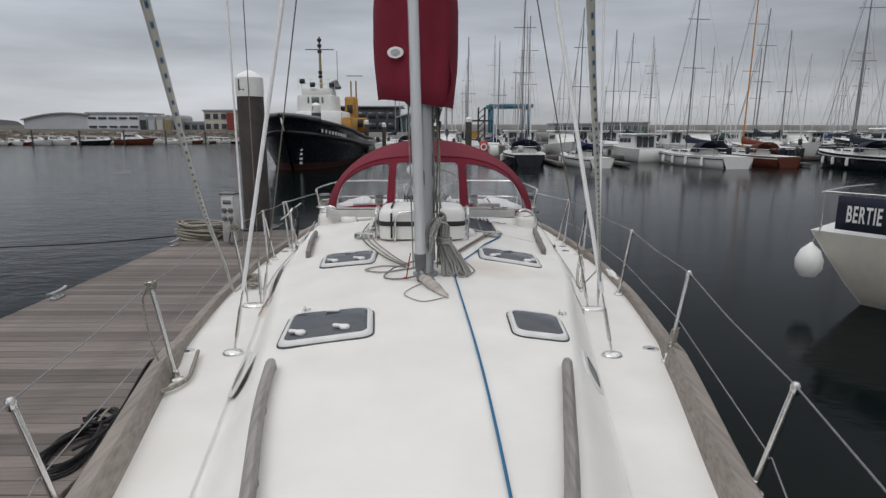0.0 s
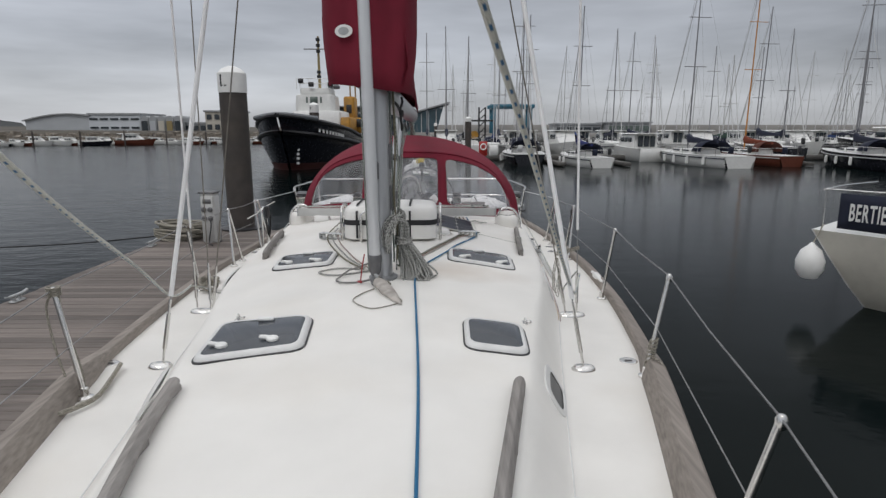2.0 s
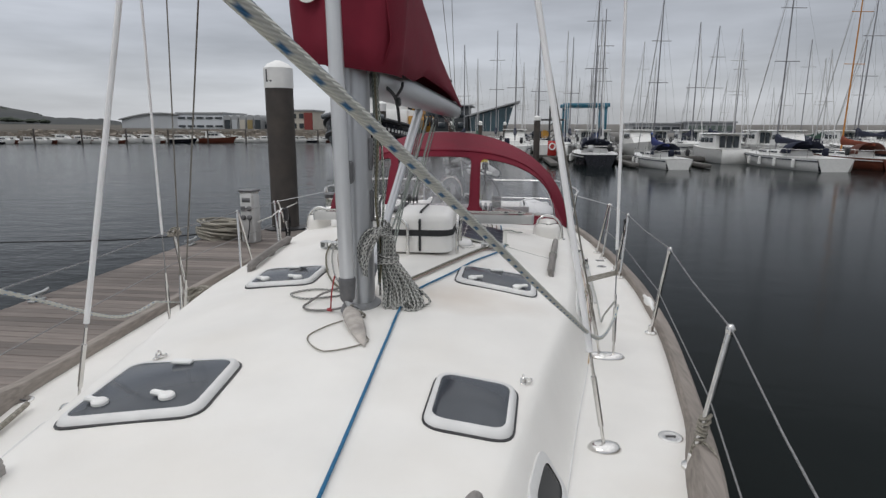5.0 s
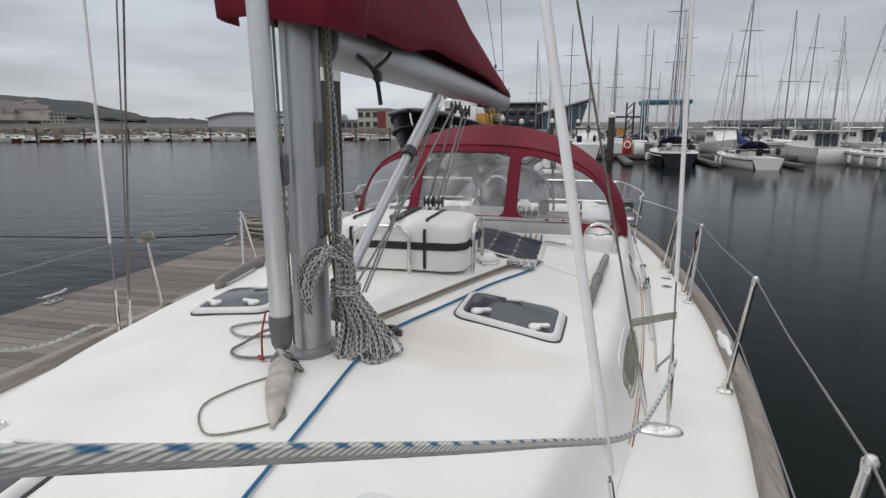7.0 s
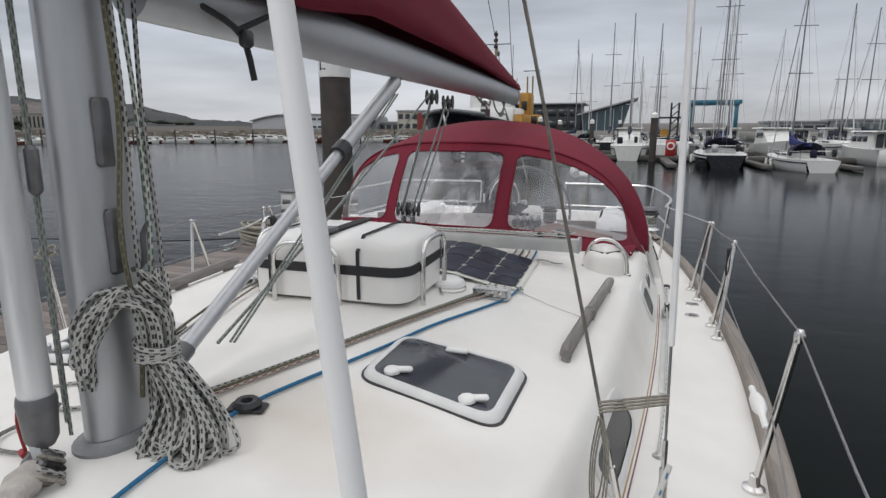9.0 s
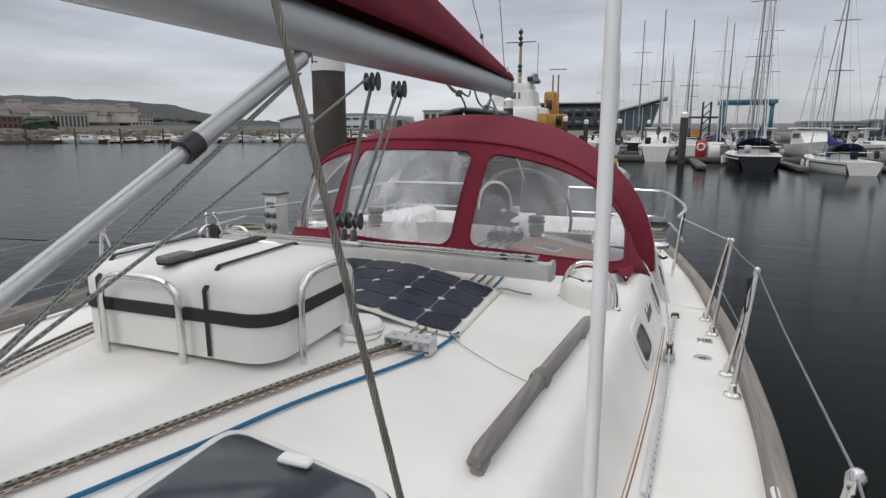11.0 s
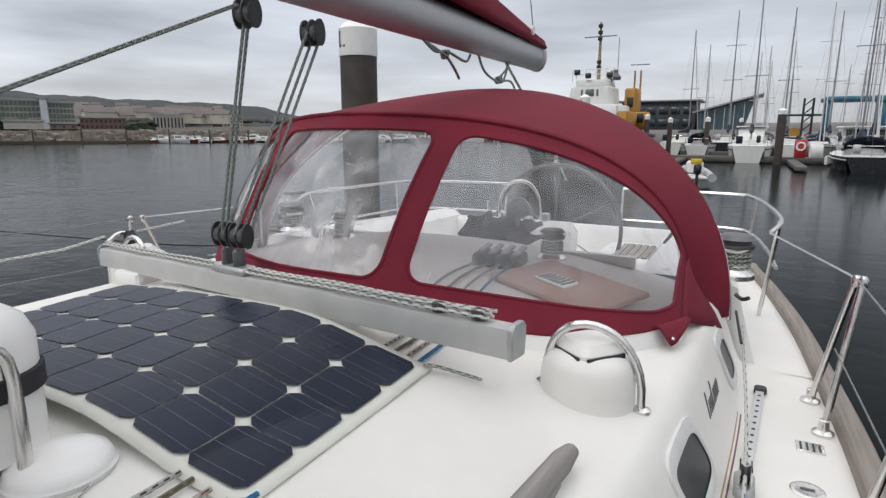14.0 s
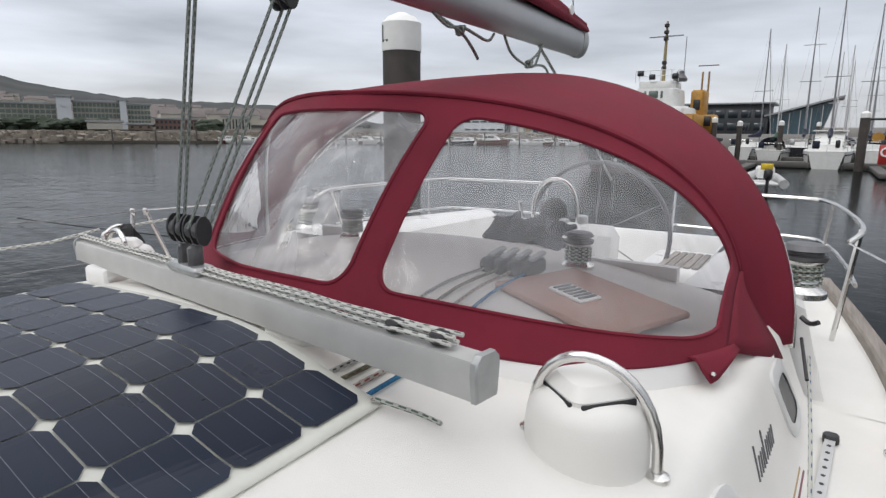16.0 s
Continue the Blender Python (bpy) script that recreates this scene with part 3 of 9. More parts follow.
# ---- grab rails ----
def grab_rail(pts, label):
    g = Geo()
    path = curve_through([(x, y, roof_z(x, y) + 0.035) for x, y in pts], 8)
    rings = []
    for i, p in enumerate(path):
        t = i / (len(path) - 1)
        e = min(1, min(t, 1 - t) / 0.02)
        w, h = 0.019 + 0.006 * e, 0.03
        q = path[min(i + 1, len(path) - 1)] - path[max(i - 1, 0)]
        s = Vector((q[1], -q[0], 0)).normalized()
        ring = []
        for k in range(10):
            a = 2 * math.pi * k / 10
            ring.append(tuple(p + s * (w * math.cos(a)) + Vector((0, 0, h * math.sin(a) * (0.6 + 0.4 * e)))))
        rings.append(ring)
    g.rings(rings)
    t = thing("grab_rail", label, "handrail", "teak grab rails", at=(0, 0, 0))
    g.obj("rail", RAILTEAK, t)
    feet = max(2, int(len(pts)))
    for i in range(feet):
        p = path[int((0.08 + 0.84 * i / (feet - 1)) * (len(path) - 1))]
        Geo().box((p[0], p[1], p[2] - 0.03), (0.035, 0.09, 0.05), None, 0.01).obj("foot", RAILTEAK, t)
    return t


grab_rail([(0.706, -0.96), (0.615, -1.4), (0.50, -1.94), (0.36, -2.5)], "long grey weathered teak grab rail on foredeck")
grab_rail([(-0.665, -0.96), (-0.595, -1.4), (-0.475, -1.94), (-0.36, -2.5)], "long grey weathered teak grab rail on foredeck")
grab_rail([(1.085, 1.62), (1.15, 2.25), (1.225, 2.93)], "grey weathered teak grab rail on cabin top")
grab_rail([(-1.0, 1.47), (-1.1, 2.1), (-1.17, 2.70)], "grey weathered teak grab rail on cabin top")


# ---- mast, stowed pole, boom and sail cover ----
MX, MY = 0.030, 0.58


def mast():
    t = thing("mast", "grey anodised aluminium mast stepped on the cabin top", "mast", at=(MX, MY, roof_z(MX, MY)))
    z0 = roof_z(MX, MY)
    rings = []
    for z in (0.0, 3.0, 7.0, 13.0):
        rings.append([(0.061 * math.cos(a) - 0.010 * z, 0.094 * math.sin(a) + 0.012 * z, z) for a in [2 * math.pi * k / 28 for k in range(28)]])
    Geo().rings(rings).obj("mast_tube", ALU, t)
    rings = [[((0.061 + o) * math.cos(a), (0.094 + o) * math.sin(a), z) for a in [2 * math.pi * k / 28 for k in range(28)]] for o, z in ((0.030, -0.02), (0.032, 0.006), (0.012, 0.014), (0.006, 0.024))]
    Geo().rings(rings).obj("mast_collar", MASTSHOE, t)
    for sx in (-1, 1):
        Geo().tube([(sx * 0.06 - 0.05, 0.06, 5.4), (sx * 0.98 - 0.05, 0.36, 5.55)], [0.04, 0.02], 8).obj("spreader", ALU, t)
    for z in (0.52, 0.78, 1.25):
        Geo().box((0.061 - 0.010 * z, 0.0, z), (0.02, 0.05, 0.16), None, 0.008).obj("exit_plate", DARKMETAL, t)
    Geo().tube([(0.062, 0.03, 0.44), (0.085, 0.05, 0.46), (0.085, 0.055, 0.53), (0.105, 0.07, 0.57)], 0.007, 8, smooth=3).obj("cleat", DARKMETAL, t)
    return t


mast()


def spinnaker_pole():
    t = thing("spinnaker_pole", "silver aluminium pole stowed upright before the mast", "pole", at=(-0.004, 0.395, 1.745))
    Geo().tube([(0, 0, 0.1), (-0.09, 0.03, 4.2)], 0.036, 20).obj("pole_tube", POLE, t)
    Geo().lathe([(0.026, -0.02), (0.036, 0.0), (0.043, 0.09), (0.040, 0.105)], (0, 0, 0), 18).obj("end_fitting", DARKMETAL, t)
    Geo().tube([(0.0, -0.02, -0.01), (0.03, -0.03, -0.06), (0.02, -0.01, -0.10), (-0.02, 0.0, -0.08)], 0.012, 8, smooth=4).obj("jaw", GREYCAST, t)
    return t


spinnaker_pole()
BX = 0.035


def boom():
    t = thing("boom", "grey aluminium boom with a sealed end cap", "boom", at=(BX, 0.75, 2.83))
    rings = []
    for y, z in ((0, 0.0), (5.35, -0.0)):
        rings.append([(0.068 * math.cos(a), y, z + 0.105 * math.sin(a)) for a in [2 * math.pi * k / 24 for k in range(24)]])
    Geo().rings(rings).obj("boom_tube", ALUH, t)
    rings = [[((0.068 + o) * math.cos(a), y, (0.105 + o) * math.sin(a)) for a in [2 * math.pi * k / 24 for k in range(24)]] for o, y in ((0.004, 5.33), (0.006, 5.36), (0.004, 5.41), (-0.012, 5.43))]
    Geo().rings(rings).obj("end_cap", GREYCAST, t)
    Geo().box((0, -0.06, 0), (0.05, 0.14, 0.1), None, 0.015).obj("gooseneck", DARKMETAL, t)
    return t


boom()


def sail_cover():
    """Burgundy stack-pack over the flaked sail, wrapped round the mast."""
    t = thing("sail_cover", "burgundy canvas sail cover laced over the boom and mast front", "sail cover")
    # body along the boom
    ys = [0.50, 0.7, 1.0, 1.4, 2.0, 2.7, 3.4, 4.1, 4.8, 5.4, 5.9, 6.12]
    tops = [(0.5, 4.25), (1.0, 4.02), (2.0, 3.64), (3.4, 3.33), (4.75, 3.14), (5.6, 3.03), (6.12, 2.96)]
    lows = [(0.5, 2.86), (1.0, 2.86), (1.32, 2.84), (1.75, 2.94), (2.4, 2.95), (4.0, 2.94), (6.12, 2.88)]
    wide = [(0.5, 0.17), (1.2, 0.17), (2.4, 0.14), (4.5, 0.11), (6.12, 0.08)]
    rings = []
    for y in ys:
        top, low, w = lerp_table(tops, y), lerp_table(lows, y), lerp_table(wide, y)
        ring = []
        n = 22
        for k in range(n + 1):
            a = math.pi * k / n
            u = math.cos(a)
            fold = 1 + 0.05 * math.sin(9 * a + y * 2.1) + 0.03 * math.sin(17 * a - y * 3.0)
            x = w * (abs(u) ** 0.8) * (1 if u > 0 else -1) * fold
            if k in (0, n):
                x *= 0.82
            z = low + (top - low) * (math.sin(a) ** 1.25)
            ring.append((BX + x, y, z))
        rings.append(ring)
    Geo().sheet(rings).obj("cover_body", RED, t, thick=0.006, angle=80)
    # collar that wraps the mast front
    rings = []
    for i in range(13):
        v = i / 12
        z = 2.83 + 1.5 * v
        ring = []
        bulge = 0.285 - 0.09 * max(0, v - 0.45) * 2 - 0.05 * max(0, 0.2 - v) * 3
        for k in range(25):
            a = math.pi * (k / 24)
            x = -0.035 + bulge * math.cos(a) * (1 + 0.03 * math.sin(5 * a + 3 * v))
            y = 0.72 - 0.30 * math.sin(a) ** 0.8 + 0.02 * math.sin(7 * a + 2 * v)
            zz = z + (0.02 - 0.03 * math.cos(a)) * (1 if v < 0.3 else 0)
            ring.append((x, y, zz))
        rings.append(ring)
    Geo().sheet(rings).obj("mast_collar", RED, t, thick=0.006, angle=80)
    # round maker's patch, plain
    c = Vector((-0.155, 0.425, 3.165))
    m = Matrix.Rotation(radians(90), 3, "X") @ Matrix.Rotation(radians(0), 3, "Z")
    m = Matrix.Rotation(radians(-18), 3, "Z") @ m
    m = m @ Matrix.Diagonal((1.2, 0.78, 1.0))
    Geo().lathe([(0.046, 0.0), (0.046, 0.006)], c, 24, m).obj("patch", WHITEPL, t, label="white oval patch")
    Geo().lathe([(0.028, 0.006), (0.026, 0.010)], c, 20, m).obj("patch_mark", GREYCAST, t, label="grey mark on the patch")
    # lacing and a strap below the boom
    Geo().tube([(BX - 0.02, 0.86, 2.83), (BX + 0.06, 0.95, 2.79), (BX + 0.09, 1.08, 2.73), (BX + 0.1, 1.12, 2.60)], 0.010, 6, smooth=4).obj("strap", STRAP, t, label="black webbing strap")
    Geo().tube([(BX + 0.09, 1.06, 2.74), (BX + 0.1, 1.2, 2.80), (BX + 0.09, 1.3, 2.84)], 0.009, 6, smooth=4).obj("strap", STRAP, t)
    Geo().box((BX + 0.1, 1.09, 2.72), (0.03, 0.05, 0.05), None, 0.008).obj("buckle", BLACK, t)
    rg = Geo().lathe([(0.012, 0), (0.03, 0.004), (0.03, 0.012), (0.012, 0.012)], (BX + 0.096, 5.74, 2.955), 16, Matrix.Rotation(radians(90), 3, "Y"))
    rg.obj("eyelet", WHITEPL, t, label="pale round eyelet patch")
    return t


sail_cover()


# ---- water and pontoon ----
g = Geo()
g.sheet([[(x, y, 0.0) for x in (-4000, -400, -60, 60, 400, 4000)] for y in (-4000, -400, -60, 60, 400, 4000)])
water = single(g, "water", WATER, "calm grey-green harbour water with fine ripples", "water", kind="structure", smooth=False)


# ---- pontoon with its planks ----
def pontoon():
    g = Geo()
    g.box((-3.47, 1.0, 0.30), (2.68, 16.0, 0.44), None, 0.02)
    p = single(g, "pontoon", mat("pontoon_frame", (0.12, 0.11, 0.10), 0.8, vary=0.2), "timber-decked floating pontoon beside the yacht", "pontoon", kind="structure")
    pl = Geo().box((0, 0, 0), (2.72, 0.136, 0.034), None, 0.006)
    first = pl.obj("plank", DOCKWOOD, p, smooth=False)
    me = first.data
    y, i = -6.9, 0
    rnd = random.Random(3)
    while y < 8.95:
        ob = first if i == 0 else new("plank", me)
        ob.parent = p
        ob.location = (-3.47 + rnd.uniform(-0.006, 0.006), y, 0.553 + rnd.uniform(-0.002, 0.002))
        y += 0.143
        i += 1
    return p


# ---- dodger ----
def arch(s, half, low, top, y_mid, y_side, p=2.0, e=2.2):
    """A point on a dodger bow; s from -1 to 1."""
    a = s * math.pi / 2
    u = abs(math.sin(a)) ** (2 / p)
    z = low + (top - low) * (max(math.cos(a), 0) ** (2 / p))
    y = y_mid + (y_side - y_mid) * u ** e
    return Vector((math.copysign(half * u, s) * (1 if s > 0 else 0.945) + 0.005, y, z))


def base_curve(s):
    return Vector((1.35 * s * (1 if s > 0 else 0.945), 3.285 + 0.30 * s * s + 0.42 * abs(s) ** 8 + 0.27 * (math.sqrt(s * s + 0.01) - s), 1.70 - 0.115 * s * s))


def bow1(s):
    return arch(s, 1.335, 1.416, 2.350, 3.80, 4.509, 2.675, 1.44)


def bow2(s):
    return arch(s, 1.495, 1.430, 2.537, 5.169, 4.70, 2.14)


def front(s, t):
    """The raked front between its foot on the cabin top and the first hoop."""
    a, b = base_curve(s), bow1(0.375 * s + 0.475 * s ** 3)
    p = a.lerp(b, t)
    bul = 0.03 * math.sin(math.pi * t)
    return p + Vector((0, -bul, bul))


def canopy(s, t):
    a, b = bow1(s), bow2(s)
    p = a.lerp(b, t)
    return p + Vector((0, 0, 0.010 * math.sin(math.pi * t) * math.cos(s * math.pi / 2)))


def dodger():
    t = thing("spray_hood", "burgundy canvas spray hood with clear vinyl windows", "spray hood")
    # window openings as ranges over the front, in (s, t)
    wins = [(-0.30, 0.305), (0.375, 0.98), (-0.98, -0.37)]
    def in_window(s, u):
        for a, b in wins:
            lo, hi = (0.12, 0.90) if abs(a + b) < 0.1 else (0.13, 0.90)
            if a < s < b and lo < u < hi:
                cs = min(s - a, b - s) / 0.05
                cu = min(u - lo, hi - u) / 0.09
                if cs < 1 and cu < 1 and (1 - cs) ** 2 + (1 - cu) ** 2 > 1:
                    return False
                return True
        return False
    ns, nt = 300, 100
    fade = lambda v, lo, hi: sstep(min(v - lo, hi - v) / 0.10)

    def creased(s_, u, k):
        """A point on a vinyl pane: soft slanting folds, deepest in the middle pane, flat at the hem."""
        p = front(s_, u)
        lo, hi = wins[k]
        f = fade(s_, lo, hi) * fade(u, 0.12, 0.90)
        a = s_ * 17 - u * 5.5 + 0.9 * math.sin(4.1 * u + 2.0 * s_)
        d = (0.62 * math.sin(a) + 0.38 * math.sin(2.3 * a + 1.1 + 3 * u)) * (0.016, 0.0035, 0.006)[k] * f
        return p + Vector((0, -0.75 * d + 0.004, 0.6 * d))

    def which(s_, u):
        if not in_window(s_, u):
            return -1
        return next(k for k, (lo, hi) in enumerate(wins) if lo < s_ < hi)

    panes = []
    for want in (-1, 0, 1, 2):
        geo, ids = Geo(), {}
        for i in range(ns):
            for j in range(nt):
                if which(-1 + 2 * (i + 0.5) / ns, (j + 0.5) / nt) != want:
                    continue
                quad = []
                for di, dj in ((0, 0), (1, 0), (1, 1), (0, 1)):
                    key = (i + di, j + dj)
                    if key not in ids:
                        q = (-1 + 2 * key[0] / ns, key[1] / nt)
                        ids[key] = len(geo.v)
                        geo.v.append(tuple(front(*q) if want < 0 else creased(*q, want)))
                    quad.append(ids[key])
                geo.face(tuple(quad))
        panes.append(geo)
    fp = panes[0].obj("front_panel", RED, t, thick=0.006, angle=80)
    for geo, m, note in ((panes[1], VINYL_CREASED, "badly creased clear vinyl pane"), (panes[2], VINYL, "clear vinyl pane"), (panes[3], VINYL, "clear vinyl pane")):
        w = geo.obj("window", m, fp, label=note, angle=80)
        w.visible_shadow = False
    # turned hem round each window
    for a, b in wins:
        lo, hi = (0.12, 0.90) if abs(a + b) < 0.1 else (0.13, 0.90)
        loop = []
        for cs, cu, a0 in ((b - 0.05, hi - 0.09, 0), (a + 0.05, hi - 0.09, 90), (a + 0.05, lo + 0.09, 180), (b - 0.05, lo + 0.09, 270)):
            loop += [(cs + 0.05 * math.cos(radians(a0 + 15 * k)), cu + 0.09 * math.sin(radians(a0 + 15 * k))) for k in range(7)]
        dense = []
        for p, q in zip(loop, loop[1:] + loop[:1]):
            n = 14 if abs(p[0] - q[0]) + abs(p[1] - q[1]) > 0.1 else 1
            dense += [(p[0] + (q[0] - p[0]) * k / n, p[1] + (q[1] - p[1]) * k / n) for k in range(n)]
        dense.append(dense[0])
        Geo().tube([tuple(front(*p) + Vector((0, -0.002, 0.002))) for p in dense], 0.0065, 6).obj("window_hem", RED, fp)
    g = Geo().sheet([[tuple(canopy(-1 + 2 * i / 60, j / 12)) for i in range(61)] for j in range(13)])
    g.obj("canopy", RED, t, thick=0.008, angle=80)
    # white moulded upstand that the hood is fixed to
    up = [[tuple(base_curve(-1 + 2 * i / 40) + Vector((0, 0.012 - o, 0.012))) for i in range(41)] for o in (0.0,)]
    lowr = [(p[0] * 1.012, p[1] - 0.03, roof_z(p[0], p[1] - 0.03) - 0.01) for p in up[0]]
    mid = [(p[0] * 1.004, p[1] - 0.015, p[2] - 0.02) for p in up[0]]
    Geo().sheet([up[0], mid, lowr]).obj("upstand", GEL2, t, label="white moulded upstand")
    # seam piping on the front bow
    Geo().tube([tuple(bow1(-1 + 2 * i / 50) + Vector((0, -0.004, 0.006))) for i in range(51)], 0.009, 6).obj("seam", RED, t)
    for f in (bow1, bow2):
        Geo().tube([tuple(f(-1 + 2 * i / 40) + Vector((0, 0.012, -0.02))) for i in range(41)], 0.0125, 8).obj("hoop", STEEL, t, label="stainless hoop")
    # side panels from the front's edge to the first hoop's foot, and the flaps below
    for sx in (-1, 1):
        rows = []
        for i in range(9):
            u = i / 8
            e = front(sx, u)
            h = bow1(sx * (1 - 0.15 * u)) + Vector((sx * 0.14 * (1 - u) ** 2, 0.03 * (1 - u), 0))
            rows.append([tuple(e.lerp(h, k / 6) + Vector((sx * 0.012 * math.sin(math.pi * k / 6), 0, 0))) for k in range(7)])
        Geo().sheet(rows).obj("side_panel", RED, t, thick=0.006, angle=80)
        a, b, c = base_curve(sx), bow1(sx), bow2(sx)
        # pointed flap that hangs over the cabin's corner
        rows = []
        for i in range(9):
            u = i / 8
            e = base_curve(sx * (0.945 + 0.065 * u)) + Vector((0, -0.012, 0.02))
            drop = 0.085 * max(0, 1 - abs(u - 0.55) / 0.5) ** 0.8
            rows.append([tuple(e + Vector((sx * 0.02 * k, -0.12 * k * drop / 0.1, -drop * 0.75 * k))) for k in (0, 0.35, 0.7, 1.0)])
        Geo().sheet(rows).obj("corner_flap", RED, t, thick=0.005, angle=80)
        p = rows[4][3]
        Geo().lathe([(0.004, -0.004), (0.009, 0.002), (0.006, 0.008), (0.0, 0.009)], (p[0], p[1] + 0.015, p[2] + 0.02), 10).obj("press_stud", STEEL, t)
    return t


dodger()


# ---- life raft ----
def life_raft():
    c = (-0.015, 2.065)
    z0 = roof_z(*c) + 0.006
    t = thing("life_raft", "white moulded life raft canister strapped in a steel cradle", "life raft", at=(c[0], c[1], z0))
    L, W, H = 0.80, 0.56, 0.295
    def shell(z0_, z1_, flip):
        rings = []
        prof = [(0.05, 0.0), (0.015, 0.03), (0.0, 0.09), (0.0, 1.0)] if not flip else [(0.0, 0.0), (0.0, 0.55), (0.012, 0.8), (0.035, 0.93), (0.075, 1.0)]
        for inset, u in prof:
            rings.append([(x, y, z0_ + (z1_ - z0_) * u) for x, y in rounded_rect(L - 2 * inset, W - 2 * inset, 0.10, 6)])
        return Geo().rings(rings)
    shell(0.0, H * 0.48, False).obj("lower_shell", RAFTWHITE, t, angle=60)
    shell(H * 0.52, H, True).obj("upper_shell", RAFTWHITE, t, angle=60)
    Geo().rings([[(x, y, z) for x, y in rounded_rect(L + o, W + o, 0.105, 6)] for o, z in ((0.0, H * 0.44), (0.014, H * 0.45), (0.014, H * 0.585), (0.0, H * 0.595))]).obj("band", STRAP, t, label="black sealing band")
    for x in (-0.28, 0.17):
        path = [(x, -W / 2 - 0.006, 0.02), (x, -W / 2 - 0.008, H * 0.8), (x, -W / 2 + 0.07, H + 0.006), (x, W / 2 - 0.07, H + 0.006), (x, W / 2 + 0.008, H * 0.8), (x, W / 2 + 0.006, 0.02)]
        rings = [[(px - 0.009, py, pz), (px + 0.009, py, pz), (px + 0.009, py, pz + 0.004), (px - 0.009, py, pz + 0.004)] for px, py, pz in path]
        Geo().rings(rings).obj("strap", STRAP, t, label="thin black strap")
    st = Geo().box((-0.02, 0.0, H + 0.008), (0.055, W * 0.92, 0.012), None, 0.004).obj("strap", STRAP, t, label="wide black ratchet strap")
    Geo().box((-0.02, -0.2, H + 0.02), (0.06, 0.12, 0.02), None, 0.006).obj("buckle", DARKMETAL, st)
    # cradle hoops
    def hoop(cx, cy, ax, ay, span, h):
        r = 0.085
        p = []
        for dx, dz in ((-span / 2, -0.05), (-span / 2, h - r), (-span / 2 + r * 0.3, h - r * 0.3), (-span / 2 + r, h), (span / 2 - r, h), (span / 2 - r * 0.3, h - r * 0.3), (span / 2, h - r), (span / 2, -0.05)):
            p.append((cx + ax * dx, cy + ay * dx, dz))
        return Geo().tube(p, 0.0125, 10, smooth=3)
    hoop(-0.08, -W / 2 - 0.03, 1, 0, 0.33, H * 0.9).obj("cradle_hoop", STEEL, t, label="stainless cradle hoop")
    hoop(L / 2 + 0.03, 0.013, 0, 1, 0.33, H * 0.92).obj("cradle_hoop", STEEL, t)
    hoop(-L / 2 - 0.03, 0.013, 0, 1, 0.33, H * 0.92).obj("cradle_hoop", STEEL, t)
    hoop(-0.08, W / 2 + 0.03, 1, 0, 0.33, H * 0.9).obj("cradle_hoop", STEEL, t)
    return t


life_raft()


# ---- flexible solar panel ----
def panel_z(x, y):
    """The panel drapes over a hump of gear below it and falls to the cabin top."""
    z = smoothed_bend(x) + 0.02 * sstep((y - 2.45) / 0.6)
    return max(z, roof_z(x, y) + 0.006)


BEND = [(-0.75, 1.666), (-0.4, 1.695), (0.0, 1.712), (0.30, 1.710), (0.40, 1.697), (0.50, 1.676), (0.60, 1.652), (0.70, 1.630), (0.80, 1.608)]


def smoothed_bend(x):
    return sum(lerp_table(BEND, x + d) for d in (-0.05, 0, 0.05)) / 3


